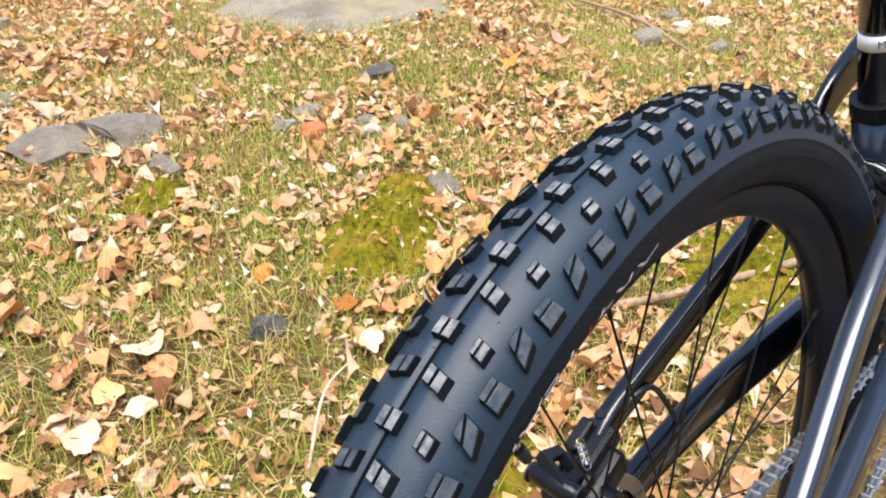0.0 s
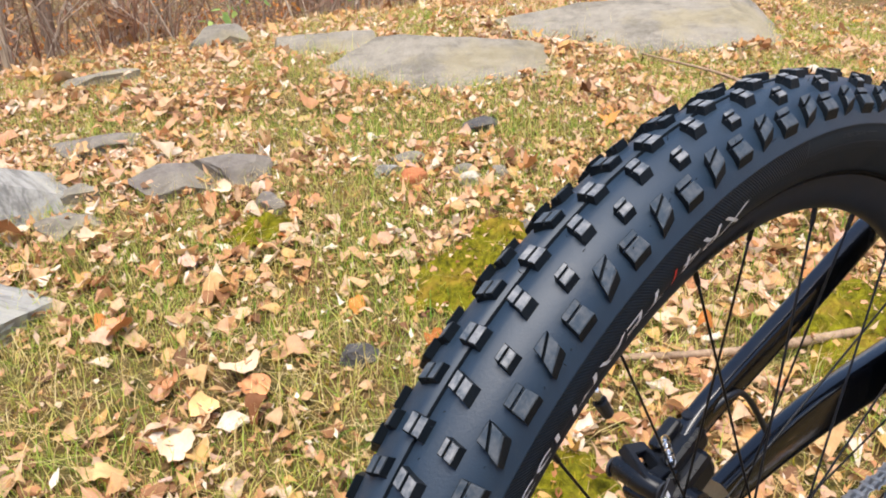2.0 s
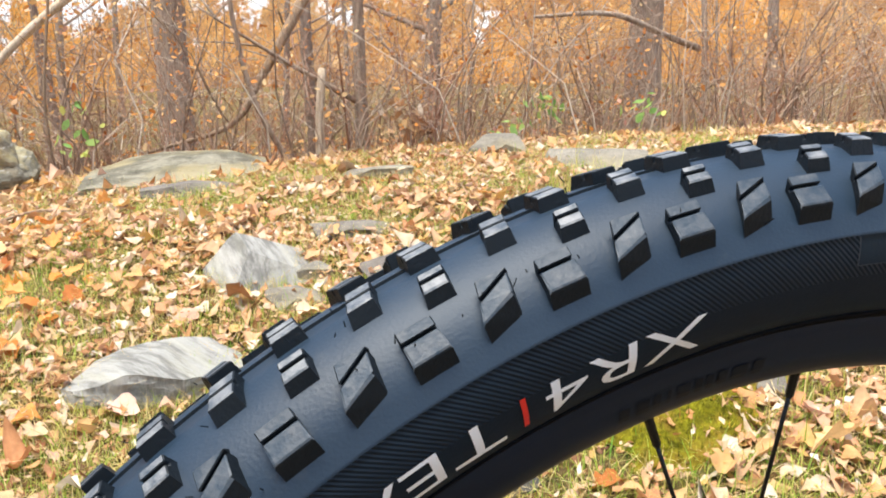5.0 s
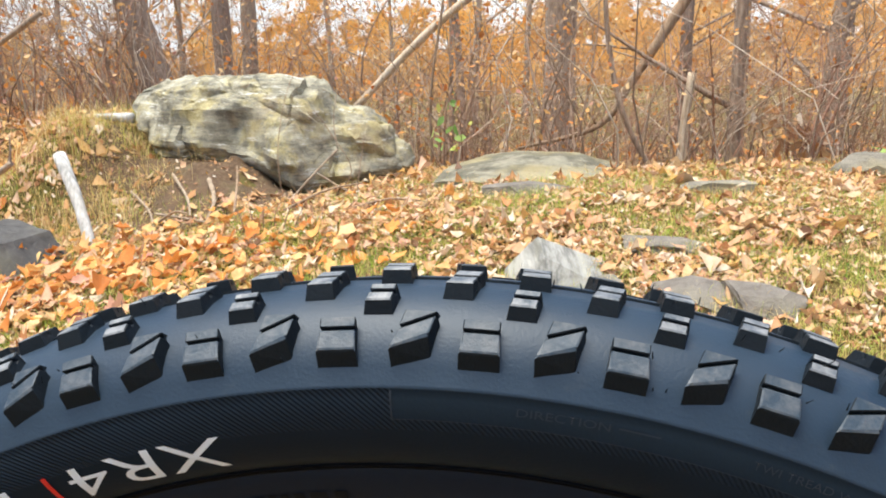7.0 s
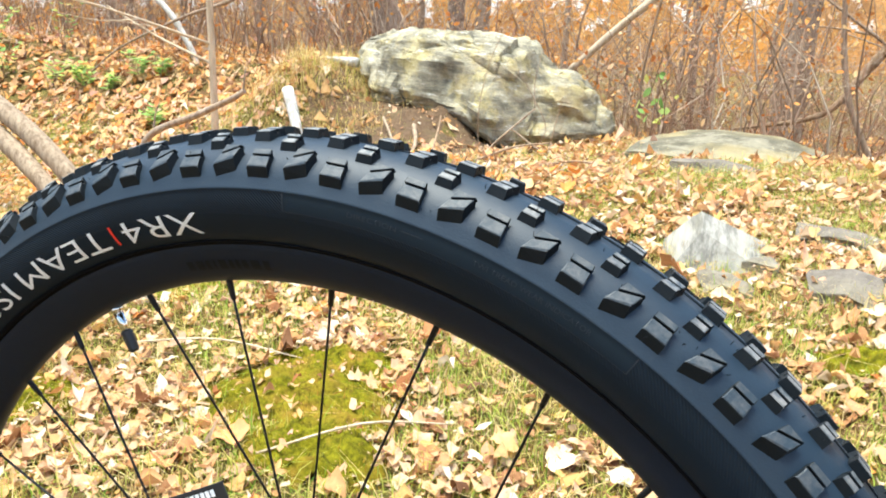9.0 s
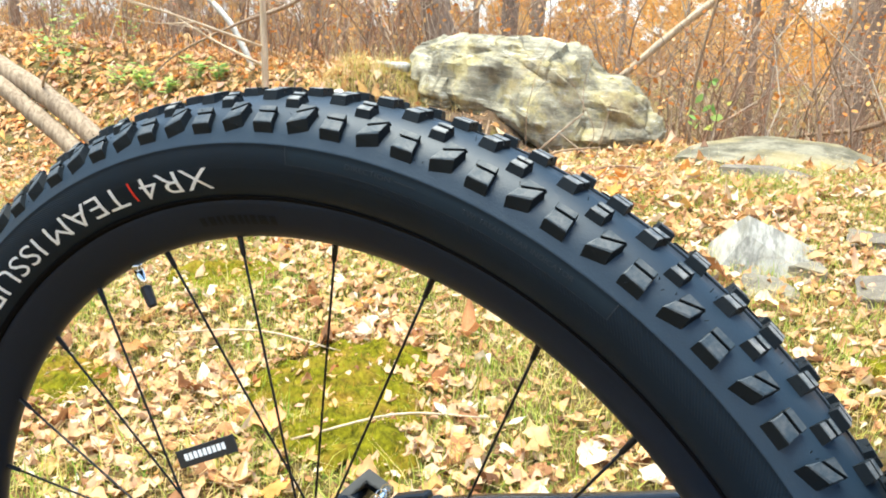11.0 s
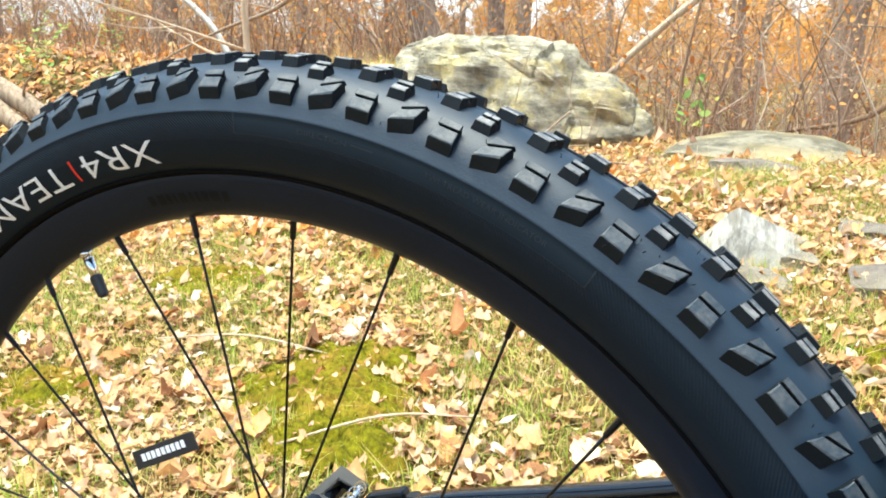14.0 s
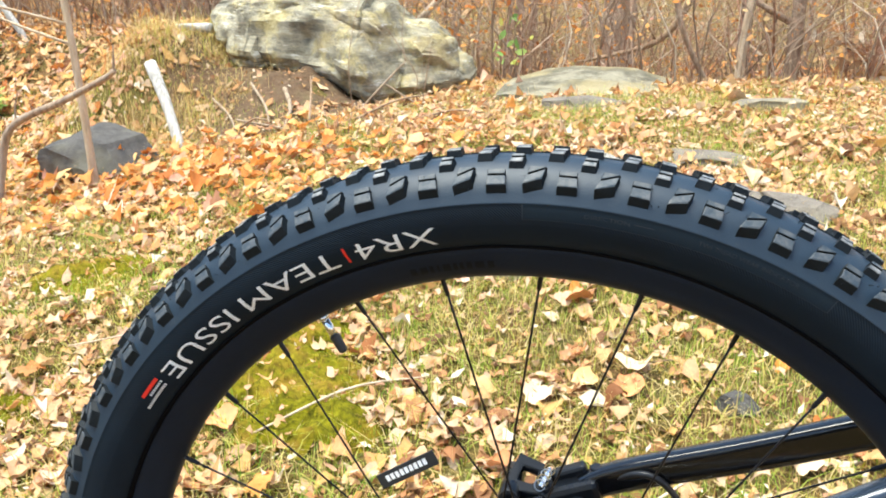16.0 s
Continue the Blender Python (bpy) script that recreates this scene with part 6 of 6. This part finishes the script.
for i, (x, y, h) in enumerate(((-4.60, 4.03, 0.16), (-4.22, 3.93, 0.15), (-4.38, 4.05, 0.10), (-5.05, 4.0, 0.26), (-3.86, 4.03, 0.14), (-3.72, 4.10, 0.10), (-4.0, 3.9, 0.09), (-5.5, 4.3, 0.30), (-5.0, 4.5, 0.42), (-5.3, 4.05, 0.20), (-3.3, 3.55, 0.10))):
    weed(x, y, h * 1.5, "tall green weed with pointed leaves on the slope" if h > 0.25 else "small green weed with pointed leaves among dead leaves", 900 + i)
cx, cy = np.array([-0.55, -0.58, 1.7, 2.4, 2.1]), np.array([4.4, 4.42, 4.2, 3.9, 4.6])
leaf_cloud("green_sprig", 70, np.stack([cx, cy, ground_z(cx, cy) + np.array([0.35, 0.2, 0.12, 0.15, 0.3])], -1), np.array([0.06, 0.05, 0.05]), (0.02, 0.045), "sprigs of yellow-green leaves at the wood's edge", M_GREEN, 9)


# withered leaves still hanging on a bent shoot at the crest
clump = np.array([[1.45, 5.2, 0.33], [1.34, 5.2, 0.40], [1.58, 5.2, 0.27], [1.70, 5.25, 0.20]])
leaf_cloud("withered_leaves", 70, clump, np.array([0.06, 0.05, 0.06]), (0.03, 0.06), "clump of withered buff leaves on a bent shoot", M_LEAF_MIX, 41)
wood("bent_shoot", [(1.80, 5.25, ground_at(1.80, 5.25) - 0.02), (1.72, 5.22, 0.20), (1.45, 5.2, 0.34), (1.26, 5.2, 0.44)], [0.007, 0.006, 0.004, 0.002], M_TWIG, "thin bent shoot carrying withered leaves", "shoot", knots=0.06)


# ---- leaf litter, grass and moss ----
MOSS = [(0.41, 1.48, 0.105, 0.065, 0), (0.64, 0.98, 0.20, 0.13, 0.3), (0.79, 1.07, 0.12, 0.09, 0.2), (1.06, 0.39, 0.20, 0.14, 0.3), (-0.63, 0.96, 0.25, 0.18, 0.1), (-0.64, 1.13, 0.19, 0.08, 0.1), (-1.37, 1.48, 0.20, 0.13, 0.5), (-1.22, 0.78, 0.17, 0.14, 0), (0.304, 0.433, 0.13, 0.09, 0.5), (-0.48, 0.79, 0.15, 0.10, 0)]


def moss_at(x, y):
    v = np.zeros_like(np.asarray(x, float))
    for a, b, rx, ry, t in MOSS:
        dx, dy = x - a, y - b
        u, w = dx * math.cos(t) + dy * math.sin(t), -dx * math.sin(t) + dy * math.cos(t)
        v = np.maximum(v, 1 - np.hypot(u / rx, w / ry))
    return v


def on_stone(x, y):
    """1 where a stone lies bare, 0 elsewhere."""
    v = np.zeros_like(np.asarray(x, float))
    for a, b, rx, ry, t in STONES:
        dx, dy = x - a, y - b
        u, w = dx * math.cos(t) + dy * math.sin(t), -dx * math.sin(t) + dy * math.cos(t)
        v = np.maximum(v, (np.hypot(u / rx, w / ry) < 1.0) * 1.0)
    return v


def bare_at(x, y):
    """1 on the bare face of the soil bank."""
    return np.clip(2.2 - 2.2 * np.hypot((x + 1.50) / 0.52, (y - 3.62) / 0.46), 0, 1)


def on_bank(x, y):
    """1 on the grassy slope beside the boulder."""
    return np.clip(1.8 - 1.8 * np.hypot((x + 2.15) / 0.62, (y - 3.55) / 0.85), 0, 1)


def patchy(x, y, k, seed):
    return 0.5 + 0.25 * (np.sin(k * x + seed) * np.sin(k * 0.9 * y + 2 * seed) + np.sin(k * 2.3 * x + 1.7 * y + seed) * np.sin(k * 1.9 * y - x + seed * 3))


def in_view(x, y):
    """1 over the stretch of clearing that lies open to the path, thinning out beyond it."""
    right = smooth_step(-0.35, 0.15, y + 0.25 - 0.16 * np.maximum(x, 0))
    left = smooth_step(-0.35, 0.15, y + 0.20 + 0.62 * np.minimum(x, 0.2))
    return np.clip(right * left * smooth_step(0.02, 0.28, y), 0.05, 1)


def leaf_blank(kind, sec):
    """Outline points and triangles of a flat leaf: lobed like maple, oval, or a torn scrap."""
    if kind == "lobed":
        m = 20
        a = np.arange(m) * 2 * np.pi / m
        rad = 0.66 + 0.17 * np.abs(np.cos(2.5 * a)) + 0.05 * np.cos(9 * a + 1) + 0.14 * np.cos(a)
        rim_ = np.stack([np.cos(a) * rad, np.sin(a) * rad], -1)
        mid_ = np.stack([np.cos(a[::2]) * 0.42, np.sin(a[::2]) * 0.42], -1)
        flat = np.concatenate([[[0, 0]], mid_, rim_])
        tri = []
        for i in range(10):
            p, q = 1 + i, 1 + (i + 1) % 10
            r0, r1, r2 = 11 + 2 * i, 12 + 2 * i, 11 + (2 * i + 2) % 20
            tri += [(0, p, q), (p, r0, r1), (p, r1, q), (q, r1, r2)]
        return flat, np.array(tri)
    t = np.linspace(-1, 1, sec)
    wd = 0.54 * (1 - t ** 2) ** 0.6 * (1 - 0.25 * t) + 0.03
    flat, tri = [], []
    for s_, w_ in zip(t, wd):
        flat += [(s_, -w_), (s_ + 0.03, 0), (s_, w_)]
    for i in range(sec - 1):
        b = i * 3
        tri += [(b, b + 1, b + 4), (b, b + 4, b + 3), (b + 1, b + 2, b + 5), (b + 1, b + 5, b + 4)]
    return np.array(flat), np.array(tri)


def litter(name, count, seed, x_range, y_range, size, material, label, density=None, star=False, sec=6, high=0.020, skew=1.0, tilt=0.24, smooth=False):
    """Fallen leaves: curled and crumpled blades, turned at random, lying on the ground."""
    g = np.random.default_rng(seed)
    x, y = g.uniform(*x_range, count), g.uniform(*y_range, count)
    ok = np.hypot(x, y) > 0.10
    if density is not None:
        ok &= g.uniform(0, 1, count) < density(x, y)
    x, y = x[ok], y[ok]
    n = len(x)
    flat, tri = leaf_blank("lobed" if star else "oval", sec)
    k = len(flat)
    s = (size[0] + (size[1] - size[0]) * g.uniform(0, 1, n) ** skew * (1 - 0.15 * smooth_step(1.5, 3.0, y) * (y < 4)))[:, None] * 0.5
    wave = 1 + g.normal(0, 0.12 if star else 0.17, (n, k))
    stretch = g.uniform(0.70, 1.45, n)[:, None]
    lx, ly = flat[None, :, 0] * wave, flat[None, :, 1] * wave * stretch
    curl, bend, twist = g.normal(0.18, 0.55, n)[:, None], g.normal(0.10, 0.40, n)[:, None], g.normal(0, 0.4, n)[:, None]
    if star:
        curl, bend, twist = curl * 0.55, bend * 0.55, twist * 0.6
    fold = np.clip(g.normal(0.10, 0.30, n), -0.5, 0.9)[:, None]
    ph, way = g.uniform(0, 6.3, (n, 1)), g.uniform(0, 6.3, (n, 1))
    crumple = g.uniform(0.04, 0.22, n)[:, None] * np.sin(g.uniform(2.5, 6.0, (n, 1)) * (lx * np.cos(way) + ly * np.sin(way)) + ph)
    lz = curl * ly ** 2 * 1.3 + bend * lx ** 2 + twist * lx * ly + fold * np.abs(ly) + crumple + g.normal(0, 0.05, (n, k))
    ly = ly * (1 - 0.40 * np.abs(fold))
    P = np.stack([lx, ly, lz], -1) * s[..., None]
    yaw, tx, ty = g.uniform(0, 2 * np.pi, n), g.normal(0, tilt, n), g.normal(0, tilt, n)
    cy_, sy_ = np.cos(yaw)[:, None], np.sin(yaw)[:, None]
    X, Y, Z = P[..., 0], P[..., 1], P[..., 2] + tx[:, None] * P[..., 0] + ty[:, None] * P[..., 1]
    X, Y = X * cy_ - Y * sy_, X * sy_ + Y * cy_
    gz = ground_z(x[:, None] + X, y[:, None] + Y)
    low = Z.min(1, keepdims=True)
    lift = (g.uniform(0.0, 1.0, n) ** 1.5 * high)[:, None]
    V = np.stack([x[:, None] + X, y[:, None] + Y, gz + Z - low * 0.70 + lift], -1).reshape(-1, 3)
    F = ((np.arange(n) * k)[:, None, None] + tri[None]).reshape(-1, 3)
    ob = link_mesh(name, raw_mesh(name, V, F), material, smooth=smooth)
    return tagged(ob, label, "leaves", kind="stuff")


def drifts(x, y):
    """How thick the fallen leaves lie: drifts a hand or two across, with bare turf between."""
    return patchy(x, y, 3.1, 1.0) + 0.8 * patchy(x, y, 9.5, 4.0) - 0.9


def litter_density(x, y):
    m = moss_at(x, y)
    d = 0.54 + 1.15 * drifts(x, y) + 0.18 * smooth_step(1.3, 0.6, y) - 1.5 * np.clip(m + 0.05, 0, 1)
    return np.clip(d, 0.10 - 0.07 * np.clip(m * 9 + 1, 0, 1), 1) * (1 - 0.93 * on_stone(x, y)) * (1 - 0.85 * bare_at(x, y)) * in_view(x, y)


litter("fallen_leaves", 92000, 1, (-4.4, 4.0), (-0.2, 3.8), (0.012, 0.052), M_LEAF_MIX, "dry tan and brown leaves strewn over the grass", litter_density, sec=5, high=0.016, skew=1.6, tilt=0.19)
litter("fallen_leaves", 10500, 2, (-4.4, 4.0), (-0.2, 3.8), (0.030, 0.068), M_LEAF, "broad lobed leaves strewn over the grass", lambda x, y: litter_density(x, y) * np.clip(0.30 + 1.3 * drifts(x, y), 0.10, 1) * (1 - 0.5 * smooth_step(1.8, 3.4, y)), True, high=0.028, skew=1.5, smooth=True)
litter("leaf_crumbs", 50000, 3, (-4.6, 4.2), (0.1, 3.8), (0.006, 0.024), M_LEAF_MIX, "crumbled bits of dry leaf in the turf", lambda x, y: np.clip(0.35 + 0.9 * patchy(x, y, 6.0, 2.0) - 0.9 * np.clip(moss_at(x, y) + 0.05, 0, 1), 0.05, 1) * (1 - 0.95 * on_stone(x, y)) * (1 - 0.5 * bare_at(x, y)) * in_view(x, y), sec=3, high=0.032, tilt=0.4)
litter("crest_leaves", 8500, 9, (-2.4, 3.6), (1.75, 3.95), (0.022, 0.075), M_LEAF_MIX, "pale and tan leaves strewn up to the crest", lambda x, y: smooth_step(1.75, 2.4, y) * np.clip(0.55 + 0.9 * drifts(x, y), 0.15, 1) * (1 - 0.93 * on_stone(x, y)) * (1 - bare_at(x, y)) * (1 - 0.7 * on_bank(x, y)), sec=4, high=0.03, skew=1.3)
litter("slope_leaves", 4800, 10, (-6.8, -2.5), (2.8, 5.4), (0.03, 0.085), M_LEAF, "tan leaves scattered over the brown slope", lambda x, y: (0.75 - 0.5 * smooth_step(3.6, 4.4, y)) * (1 - on_bank(x, y)), sec=4, high=0.03)
litter("slope_leaves", 2200, 20, (-6.8, -2.5), (2.6, 5.4), (0.035, 0.085), M_LEAF_O, "orange leaves scattered over the brown slope", lambda x, y: 0.6 * (1 - on_bank(x, y)), sec=4, high=0.03)
litter("far_leaves", 10000, 4, (-9, 7), (3.4, 7.0), (0.04, 0.085), M_LEAF, "dry leaves on the crest and under the trees", lambda x, y: (1 - 0.9 * bare_at(x, y)) * (1 - 0.2 * on_bank(x, y)), sec=3)
litter("orange_leaves", 6500, 5, (-4.4, -0.4), (1.6, 3.8), (0.035, 0.085), M_LEAF_O, "heap of orange maple leaves below the bank", lambda x, y: 0.75 * np.exp(-((x + 1.75) / 1.1) ** 2 - ((y - 2.45) / 0.50) ** 2) * (1 - bare_at(x, y)) * (1 - on_bank(x, y)), True, high=0.05, smooth=True)
litter("wood_floor_leaves", 5500, 8, (-13, 13), (6, 15), (0.08, 0.2), M_LEAF_O, "brown and orange leaf carpet under the trees", sec=3)
litter("orange_leaves", 2500, 6, (-6, 6), (0.5, 8), (0.035, 0.08), M_LEAF_O, "scattered orange leaves", lambda x, y: (0.15 + 0.5 * smooth_step(3.2, 5, y)) * (1 - bare_at(x, y)) * (1 - on_bank(x, y)), True)
litter("outer_leaves", 6000, 21, (-8, 8), (-3.5, 3.6), (0.035, 0.075), M_LEAF, "dry leaves scattered over the outer clearing", lambda x, y: 1.0 * ((x < -4.3) | (x > 3.9) | (y < -0.1)) + 0.6 * (in_view(x, y) < 0.3), sec=3)


def blades(name, count, seed, x_range, y_range, height, width, material, label, density, base=None, lean=0.6):
    """Grass blades: bent, tapering, three faces each."""
    g = np.random.default_rng(seed)
    x, y = g.uniform(*x_range, count), g.uniform(*y_range, count)
    ok = g.uniform(0, 1, count) < density(x, y)
    x, y = x[ok], y[ok]
    n = len(x)
    h, w, az = g.uniform(*height, n) * g.uniform(0.6, 1.2, n), g.uniform(*width, n), g.uniform(0, 2 * np.pi, n)
    tip = np.abs(g.normal(0, lean, n)) * h
    dx, dy = np.cos(az), np.sin(az)
    z = ground_z(x, y) - 0.004 if base is None else base(x, y)
    pts = []
    for t, k in ((0.0, 1.0), (0.5, 0.85), (1.0, 0.08)):
        cx, cy, cz = x + dx * tip * t ** 1.8, y + dy * tip * t ** 1.8, z + h * (t - 0.25 * np.minimum(tip / h, 1.6) * t ** 2)
        pts += [np.stack([cx - dy * w * k / 2, cy + dx * w * k / 2, cz], -1), np.stack([cx + dy * w * k / 2, cy - dx * w * k / 2, cz], -1)]
    V = np.stack(pts, 1).reshape(-1, 3)
    F = ((np.arange(n) * 6)[:, None, None] + np.array([(0, 1, 3, 2), (2, 3, 5, 4)])[None]).reshape(-1, 4)
    ob = link_mesh(name, raw_mesh(name, V, F), material)
    return tagged(ob, label, "grass", kind="stuff")


def turf(x, y):
    return np.clip(0.86 - 1.0 * drifts(x, y) + 0.5 * (patchy(x, y, 12.0, 7.0) - 0.5) - 1.6 * np.clip(moss_at(x, y), 0, 1) - 1.5 * bare_at(x, y), 0.03, 1) * in_view(x, y) * (1 - 0.25 * smooth_step(1.7, 2.5, y))


blades("grass", 205000, 11, (-4.4, 4.0), (-0.2, 3.8), (0.022, 0.062), (0.0012, 0.0028), M_GRASS, "short yellow-green autumn grass", turf, lean=1.0)
blades("green_grass", 105000, 17, (-4.4, 4.0), (0.0, 3.6), (0.025, 0.070), (0.0012, 0.0026), M_GREENGRASS, "tufts of fresh green grass", lambda x, y: turf(x, y) * np.clip(3.4 * patchy(x, y, 5.3, 11.0) - 1.45 + 0.5 * np.clip(1 + 4 * moss_at(x, y), 0, 1), 0.02, 1), lean=0.9)
blades("straw", 98000, 12, (-4.6, 4.2), (-0.2, 4.6), (0.03, 0.09), (0.0009, 0.0019), M_STRAW, "matted dry straw in the turf", lambda x, y: np.clip(0.25 + patchy(x, y, 2.9, 2.0) - 1.5 * np.clip(moss_at(x, y) + 0.1, 0, 1) - bare_at(x, y), 0.02, 1) * in_view(x, y), lean=2.0)
blades("tall_grass", 11000, 13, (-3.3, -1.6), (2.8, 4.6), (0.07, 0.20), (0.0016, 0.003), M_STRAW, "long pale grass hanging over the bank", lambda x, y: on_bank(x, y) * np.clip(2.2 * patchy(x, y, 8.0, 5.0) - 0.4, 0, 1) * (1 - 0.8 * bare_at(x, y)), lean=1.2)
blades("tall_grass", 8000, 18, (-3.3, -1.6), (2.8, 4.6), (0.06, 0.17), (0.0016, 0.003), M_GRASS, "yellow-green tufts on the bank", lambda x, y: on_bank(x, y) * np.clip(2.6 * patchy(x, y, 5.0, 3.0) - 1.0, 0, 1) * (1 - bare_at(x, y)), lean=1.0)
blades("tall_grass", 4000, 14, (0.9, 3.4), (2.2, 4.4), (0.05, 0.16), (0.0016, 0.003), M_GRASS, "green tufts beside the ledge rocks", lambda x, y: np.clip(1.8 * patchy(x, y, 3.5, 9.0) - 0.9, 0, 1))

def moss_height(x, y):
    """Lumpy cushions: a low dome with knuckles on it."""
    m = np.clip(moss_at(x, y) * 2.4, 0, 1)
    lump = np.sin(31 * x + 2 * np.sin(17 * y)) * np.sin(34 * y + 1.5 * np.sin(19 * x)) + 0.6 * np.sin(77 * x + 3 * np.sin(40 * y)) * np.sin(71 * y + 2.0 * np.sin(44 * x))
    return m ** 0.6 * (0.024 + 0.014 * lump)


for i, (a, b, rx, ry, t) in enumerate(MOSS):
    wide, rings_n = 64, 18
    an = 2 * np.pi * np.arange(wide) / wide
    q = (np.arange(1, rings_n + 1) / rings_n)[:, None]
    wob = 1 + 0.20 * np.sin(3 * an + i) + 0.13 * np.sin(7 * an + 2 * i) + 0.08 * np.sin(13 * an + 5 * i)
    u, w = np.cos(an) * rx * q * wob, np.sin(an) * ry * q * wob
    px, py = a + u * math.cos(t) - w * math.sin(t), b + u * math.sin(t) + w * math.cos(t)
    pz = ground_z(px, py) + moss_height(px, py) - 0.006 * q ** 4
    V = np.stack([px, py, pz], -1).reshape(-1, 3)
    ii = np.arange((rings_n - 1) * wide).reshape(rings_n - 1, wide)
    F = np.stack([ii, ii + wide, np.roll(ii, -1, 1) + wide, np.roll(ii, -1, 1)], -1).reshape(-1, 4)
    F = np.concatenate([F, np.stack([np.arange(0, 32), np.arange(1, 33), 63 - np.arange(0, 32), (64 - np.arange(0, 32)) % 64], -1)[1:31]])
    tagged(link_mesh("moss_patch", raw_mesh("moss_patch", V, F), M_MOSSBED, smooth=True), "lumpy cushion of yellow-green moss in the turf", "moss", "moss cushions")
blades("moss_fronds", 58000, 15, (-1.5, 1.5), (0.2, 1.7), (0.005, 0.017), (0.0011, 0.0026), M_MOSS, "fine fronds of yellow-green moss", lambda x, y: (moss_at(x, y) > -0.02) * np.clip(2.0 * patchy(x, y, 17, 3) - 0.2, 0.15, 1), lambda x, y: ground_z(x, y) + moss_height(x, y) - 0.001, 0.8)
litter("moss_flecks", 9000, 16, (-1.4, 1.4), (0.2, 1.7), (0.006, 0.026), M_LEAF, "small leaf bits lying on the moss", lambda x, y: (moss_at(x, y) > 0) * 0.5, sec=4, high=0.05)


# ---- single leaves that stand out from the litter ----
def big_leaf(x, y, size, colour, label, seed, lobed=True, lift=0.01, tilt=(0, 0)):
    r = random.Random(seed)
    size *= 0.72
    bm = bmesh.new()
    m = 26
    rim_v, mid_v = [], []
    centre = bm.verts.new((0, 0, 0))
    for k in range(m):
        a = 2 * math.pi * k / m
        rr = size * 0.5 * ((0.74 + 0.10 * abs(math.cos(2.5 * a + 0.3)) + 0.04 * math.cos(11 * a) + 0.18 * math.cos(a)) if lobed else (0.95 * (1 - 0.45 * abs(math.sin(a)))))
        rr *= r.uniform(0.92, 1.08)
        px, py = math.cos(a) * rr, math.sin(a) * rr
        mid_v.append(bm.verts.new((px * 0.5, py * 0.5, size * 0.05 * math.sin(2 * a + seed) - size * 0.02)))
        rim_v.append(bm.verts.new((px, py, size * (0.13 * math.sin(2 * a + seed) + 0.10 + 0.05 * r.uniform(-1, 1)))))
    for k in range(m):
        j = (k + 1) % m
        bm.faces.new((centre, mid_v[k], mid_v[j]))
        bm.faces.new((mid_v[k], rim_v[k], rim_v[j], mid_v[j]))
    leaf = part("leaf", bm, colour, smooth=True)
    bm = bmesh.new()
    tube(bm, curved([(0, 0, 0.001), (-size * 0.4, 0.004, 0.006), (-size * 0.75, 0.012, size * 0.12)], 3), [0.0012] * 7, 5)
    part("stalk", bm, M_TWIG, leaf)
    leaf.matrix_basis = pose(x, y, ground_at(x, y) + lift, tilt[0], tilt[1], r.uniform(0, 360))
    return tagged(leaf, label, "leaf")


M_LEAF_PALE = mat("pale_buff_leaf", plain((0.62, 0.44, 0.28), 0.8, 0.0, 120, 0.2, 0.4, 0.002))
M_LEAF_RUST = mat("rust_brown_leaf", plain((0.58, 0.25, 0.10), 0.75, 0.0, 120, 0.3, 0.4, 0.002))
M_LEAF_GOLD = mat("golden_tan_leaf", plain((0.72, 0.45, 0.18), 0.75, 0.0, 120, 0.25, 0.4, 0.002))
M_LEAF_PINK = mat("pinkish_tan_leaf", plain((0.60, 0.36, 0.26), 0.8, 0.0, 120, 0.2, 0.4, 0.002))
for i, (x, y, size, m, words, lift, tilt) in enumerate((
        (0.565, 3.244, 0.16, M_LEAF_PALE, "large curled pale leaf lying on the crest", 0.03, (16, 8)),
        (0.36, 1.374, 0.065, M_LEAF_GOLD, "golden oval leaf lying on the moss", 0.025, (8, -6)),
        (0.225, 1.428, 0.10, M_LEAF_PINK, "pinkish tan leaf lying in the grass", 0.02, (0, 6)),
        (0.1, 0.967, 0.09, M_LEAF_RUST, "folded rust-brown leaf in the grass", 0.02, (25, 0)),
        (0.018, 0.988, 0.09, M_LEAF_GOLD, "broad golden leaf in the grass", 0.02, (10, 10)),
        (0.366, 0.745, 0.10, M_LEAF_PALE, "broad pale leaf beside the tyre", 0.02, (6, 4)),
        (-0.638, 0.766, 0.10, M_LEAF_RUST, "dark rust leaf by the spoke tag", 0.03, (12, 0)),
        (-0.316, 1.417, 0.10, M_LEAF_PINK, "pinkish leaf behind the moss", 0.03, (10, 10)),
        (-0.004, 1.277, 0.11, M_LEAF_RUST, "reddish brown leaf in the turf", 0.03, (14, -8)),
        (-0.065, 0.914, 0.10, M_LEAF_PALE, "pale leaf lying in the turf", 0.03, (10, 0)),
        (0.121, 1.02, 0.12, M_LEAF_PALE, "wide pale leaf lying in the turf", 0.03, (14, 6)),
        (-1.729, 2.443, 0.12, M_LEAF_PINK, "mauve-tinted leaf below the white log", 0.03, (30, 0)),
        (0.435, 1.71, 0.08, M_LEAF_PALE, "pale curled leaf at the slate slab", 0.03, (20, 5)),
        (0.1, 1.71, 0.10, M_LEAF_PALE, "pale leaf near the slate slabs", 0.03, (10, 5)))):
    big_leaf(x, y, size, m, words, 300 + i, i != 1, lift, tilt)
